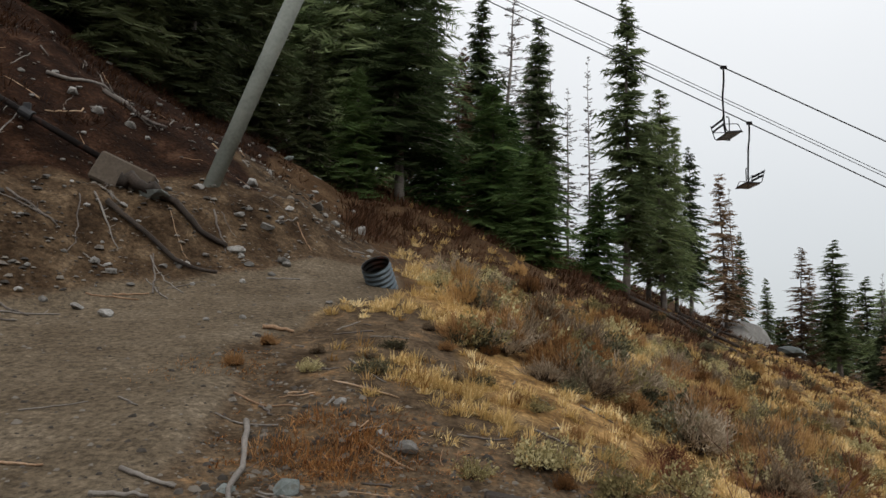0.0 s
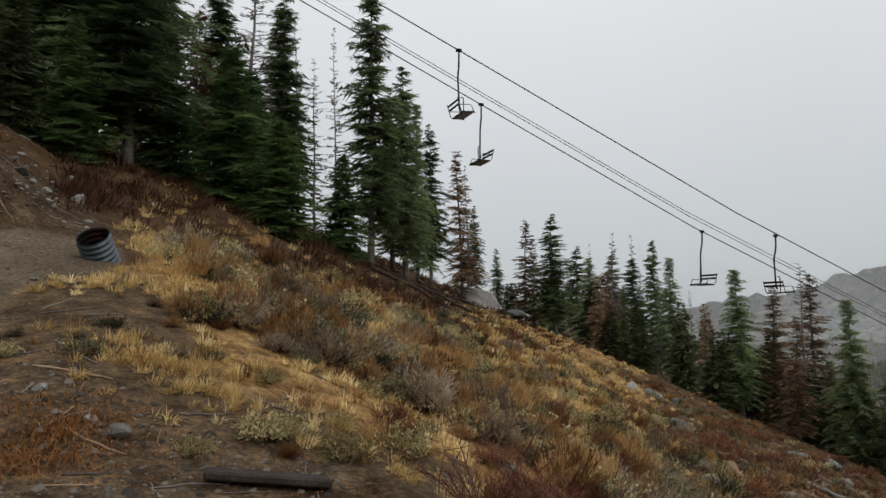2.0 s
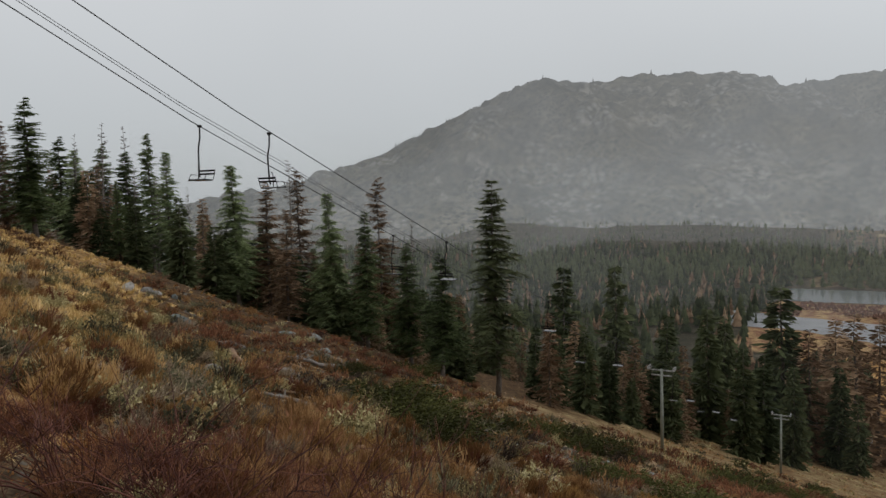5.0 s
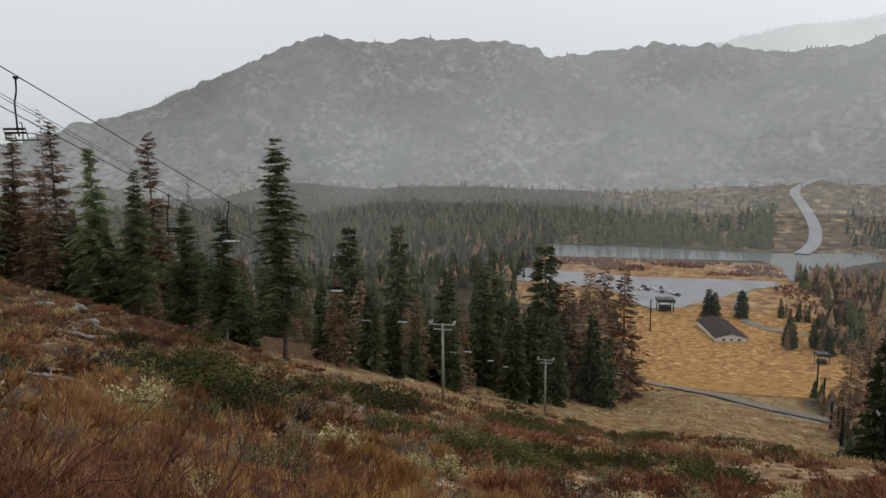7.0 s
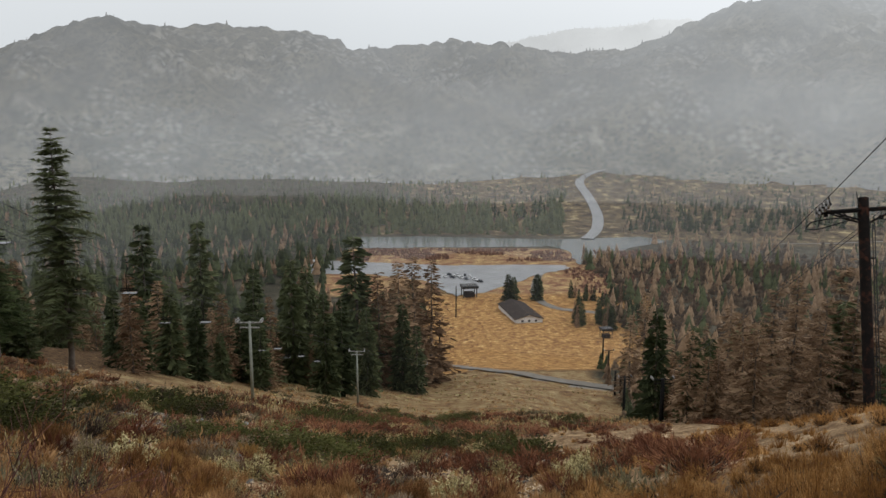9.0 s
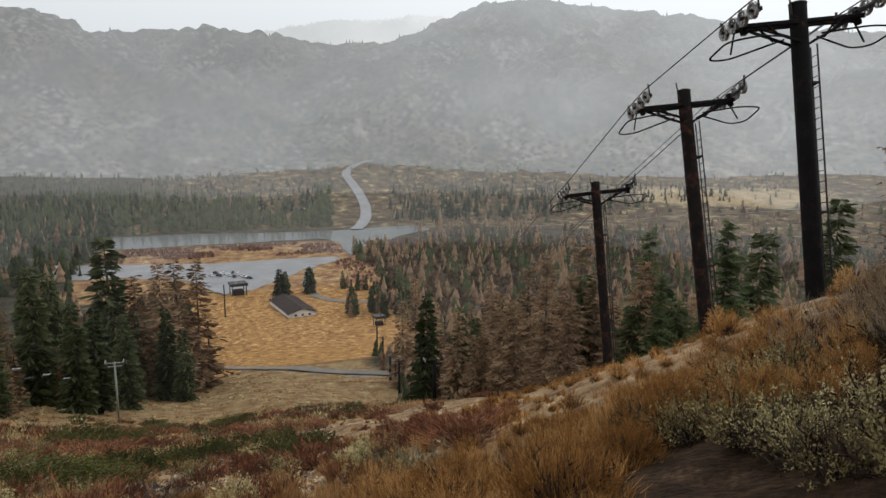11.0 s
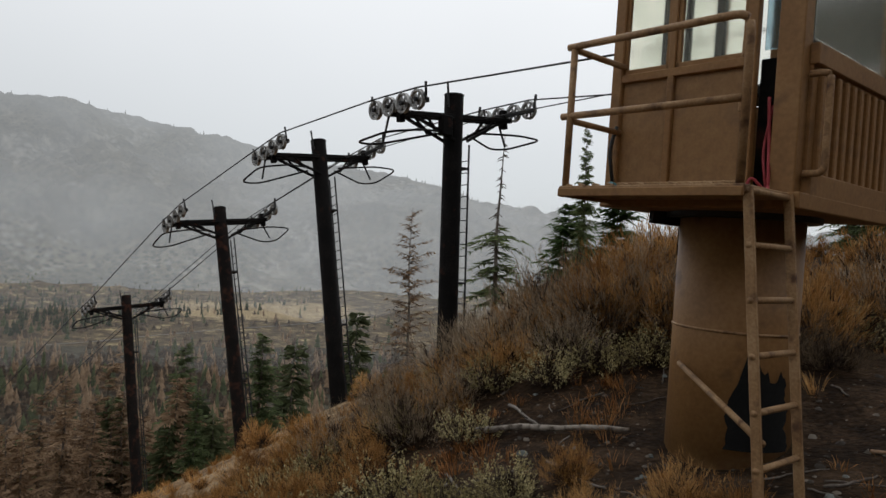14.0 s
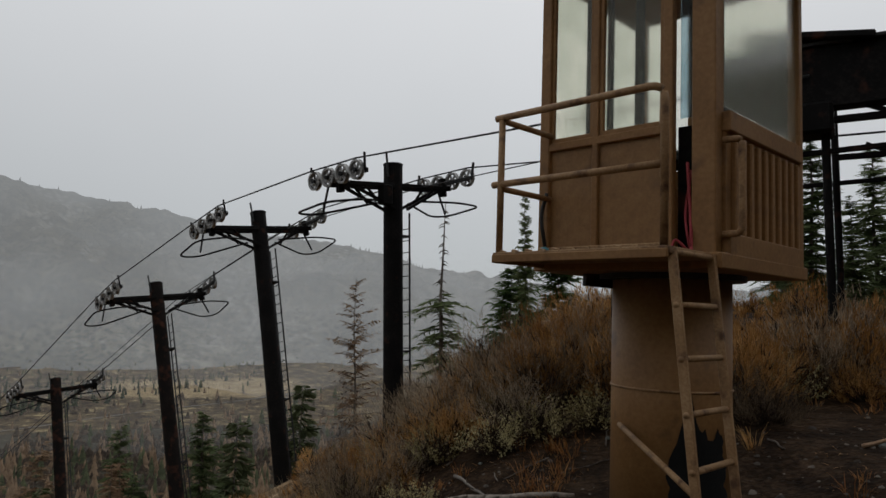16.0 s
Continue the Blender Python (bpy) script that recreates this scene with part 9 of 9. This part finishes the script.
def ribbon(name, label, line, width, material, lift=0.15):
    """A road laid along a line of places on the ground."""
    line = np.array(line, float)
    t = np.linspace(0, len(line) - 1, 8 * len(line))
    x = np.interp(t, np.arange(len(line)), line[:, 0])
    y = np.interp(t, np.arange(len(line)), line[:, 1])
    for _ in range(6):
        x[1:-1], y[1:-1] = (x[:-2] + x[1:-1] + x[2:]) / 3, (y[:-2] + y[1:-1] + y[2:]) / 3
    d = np.stack([np.gradient(x), np.gradient(y)], 1)
    d /= np.linalg.norm(d, axis=1, keepdims=True)
    a = np.stack([x - d[:, 1] * width / 2, y + d[:, 0] * width / 2], 1)
    b = np.stack([x + d[:, 1] * width / 2, y - d[:, 0] * width / 2], 1)
    z = np.maximum(height(a[:, 0], a[:, 1]), height(b[:, 0], b[:, 1])) + lift
    v = np.concatenate([np.column_stack([a, z]), np.column_stack([b, z])])
    n = len(x)
    p = np.arange(n - 1)
    f = np.concatenate([np.stack([p, p + n, p + n + 1], 1), np.stack([p, p + n + 1, p + 1], 1)])
    return tagged(mesh_object(name, tri_mesh(name, v, f), material), label, "road", kind="structure")


TRACK = surface("gravel_track", [(0.10, 0.09, 0.075), (0.14, 0.125, 0.105), (0.18, 0.165, 0.14)], 5, 0.8, 0.1)
ribbon("road", "wet grey road winding up beyond the lake", [(672, -142), (700, -154), (750, -170), (812, -184), (870, -191), (932, -195), (985, -196), (1020, -204), (1045, -219), (1068, -238), (1084, -256), (1100, -285)], 12, ASPHALT, 1.2)
ribbon("road", "pale road crossing the heath beyond the woods", [(640, -300), (640, -357), (648, -409), (645, -486), (617, -571), (598, -657)], 4.2, TRACK, 0.5)
ribbon("road", "wet grey lane leading past the house", [(520, -78), (470, -66), (430, -60), (405, -62), (392, -70), (380, -100), (378, -130)], 5.5, TRACK)


ribbon("road", "pale gravel service track crossing the ski run", [(352, 62), (325, 30), (295, 6), (258, -12), (228, -28), (215, -42), (207, -60), (203, -90)], 3.8, TRACK, 0.45)


def build_house():
    root = thing("house", "long low house with dark roof and white gable wall", "house", at=Matrix.Translation((379, -45, ground_z(379, -45) - 0.2)) @ Matrix.Rotation(radians(9), 4, "Z"))
    bm = bmesh.new()
    hx, hy, wall, ridge = 18, 7.2, 2.7, 4.9
    pts = [(-hx, -hy, 0), (-hx, hy, 0), (-hx, hy, wall), (-hx, 0, ridge - 0.3), (-hx, -hy, wall)]
    front = [bm.verts.new(p) for p in pts]
    back = [bm.verts.new((hx, y, z)) for _, y, z in pts]
    bm.faces.new(front)
    bm.faces.new(back[::-1])
    for k in range(5):
        bm.faces.new((front[k], back[k], back[(k + 1) % 5], front[(k + 1) % 5]))
    bmesh.ops.recalc_face_normals(bm, faces=bm.faces[:])
    part("wall", bm, WHITE_WALL, root)
    for s in (-1, 1):
        bm = bmesh.new()
        slope = math.atan2(ridge - wall, hy)
        add_box(bm, (2 * hx + 1.6, (hy + 0.8) / math.cos(slope), 0.25), Matrix.Translation((0, s * (hy + 0.6) / 2, (ridge + wall) / 2 + 0.05)) @ Matrix.Rotation(-s * slope, 4, "X"), 0.03)
        part("roof", bm, DARK_ROOF, root)
    for y in (-3.6, 0.0, 3.6):
        bm = bmesh.new()
        add_box(bm, (0.12, 1.6, 1.3), Matrix.Translation((-hx - 0.05, y, 1.7)), 0.02)
        win = part("window", bm, WHITE_WALL, root)
        bm = bmesh.new()
        add_box(bm, (0.06, 1.3, 1.0), Matrix.Translation((-hx - 0.11, y, 1.7)))
        part("pane", bm, DARK_GLASS, win)


build_house()


def make_car(material, label):
    root = thing("car", label, "car", "parked cars")
    bm = bmesh.new()
    add_box(bm, (4.5, 1.8, 0.75), Matrix.Translation((0, 0, 0.72)), 0.14)
    body = part("body", bm, material, root)
    bm = bmesh.new()
    add_box(bm, (2.4, 1.6, 0.62), Matrix.Translation((-0.2, 0, 1.38)), 0.2)
    part("cabin", bm, DARK_GLASS, root)
    bm = bmesh.new()
    add_box(bm, (1.9, 1.5, 0.06), Matrix.Translation((-0.2, 0, 1.70)), 0.02)
    part("roof", bm, material, root)
    for x in (-1.4, 1.4):
        for y in (-0.8, 0.8):
            bm = bmesh.new()
            add_rod(bm, (x, y - 0.11, 0.34), (x, y + 0.11, 0.34), 0.34, None, 14)
            part("wheel", bm, BLACK_STEEL, root)
    return root


white_car, dark_car = make_car(CAR_WHITE, "white car parked in the valley"), make_car(CAR_DARK, "dark car parked in the valley")
spots = ((486, -6, 0), (484, -11, 1), (490, -14, 0), (483, -17, 0), (492, -20, 1), (485, -23, 0), (478, -20, 1), (476, -26, 0), (470, -29, 1), (494, -9, 1), (402, -37, 0), (520, 70, 0), (512, 62, 0))
done = [False, False]
for k, (x, y, c) in enumerate(spots):
    m = Matrix.Translation((x, y, max(-93.88, ground_z(x, y)))) @ Matrix.Rotation(0.35 + 0.5 * math.sin(7.3 * k), 4, "Z")
    if done[c]:
        copy_thing((white_car, dark_car)[c], m)
    else:
        (white_car, dark_car)[c].matrix_world = m
        done[c] = True


def build_base_station(x, y, label):
    root = thing("base_station", label, "lift station", at=Matrix.Translation((x, y, ground_z(x, y) - 0.1)) @ Matrix.Rotation(0.15, 4, "Z"))
    for a in (-3.5, 3.5):
        for b in (-4, 4):
            bm = bmesh.new()
            add_beam(bm, (a, b, 0), (a, b, 6), 0.5, 0.5)
            part("leg", bm, DARK_STEEL, root)
    bm = bmesh.new()
    add_box(bm, (9, 10, 1.6), Matrix.Translation((0, 0, 6.4)), 0.2)
    part("machine_house", bm, DARK_STEEL, root)
    bm = bmesh.new()
    add_box(bm, (6, 6, 2.8), Matrix.Translation((0, 0, 1.4)), 0.1)
    part("booth", bm, DARK_ROOF, root)
    for b in (-3, 3):
        bm = bmesh.new()
        add_box(bm, (0.4, 1.4, 1.1), Matrix.Translation((-2.9, b * 0.6, 7.7)), 0.05)
        part("sheave_guard", bm, WHEEL_METAL, root)
    return root


build_base_station(427, -19.8, "dark steel lift base station by the car park")
build_base_station(329, -80, "dark steel lift base station beside the wood").scale = (0.55, 0.55, 0.7)
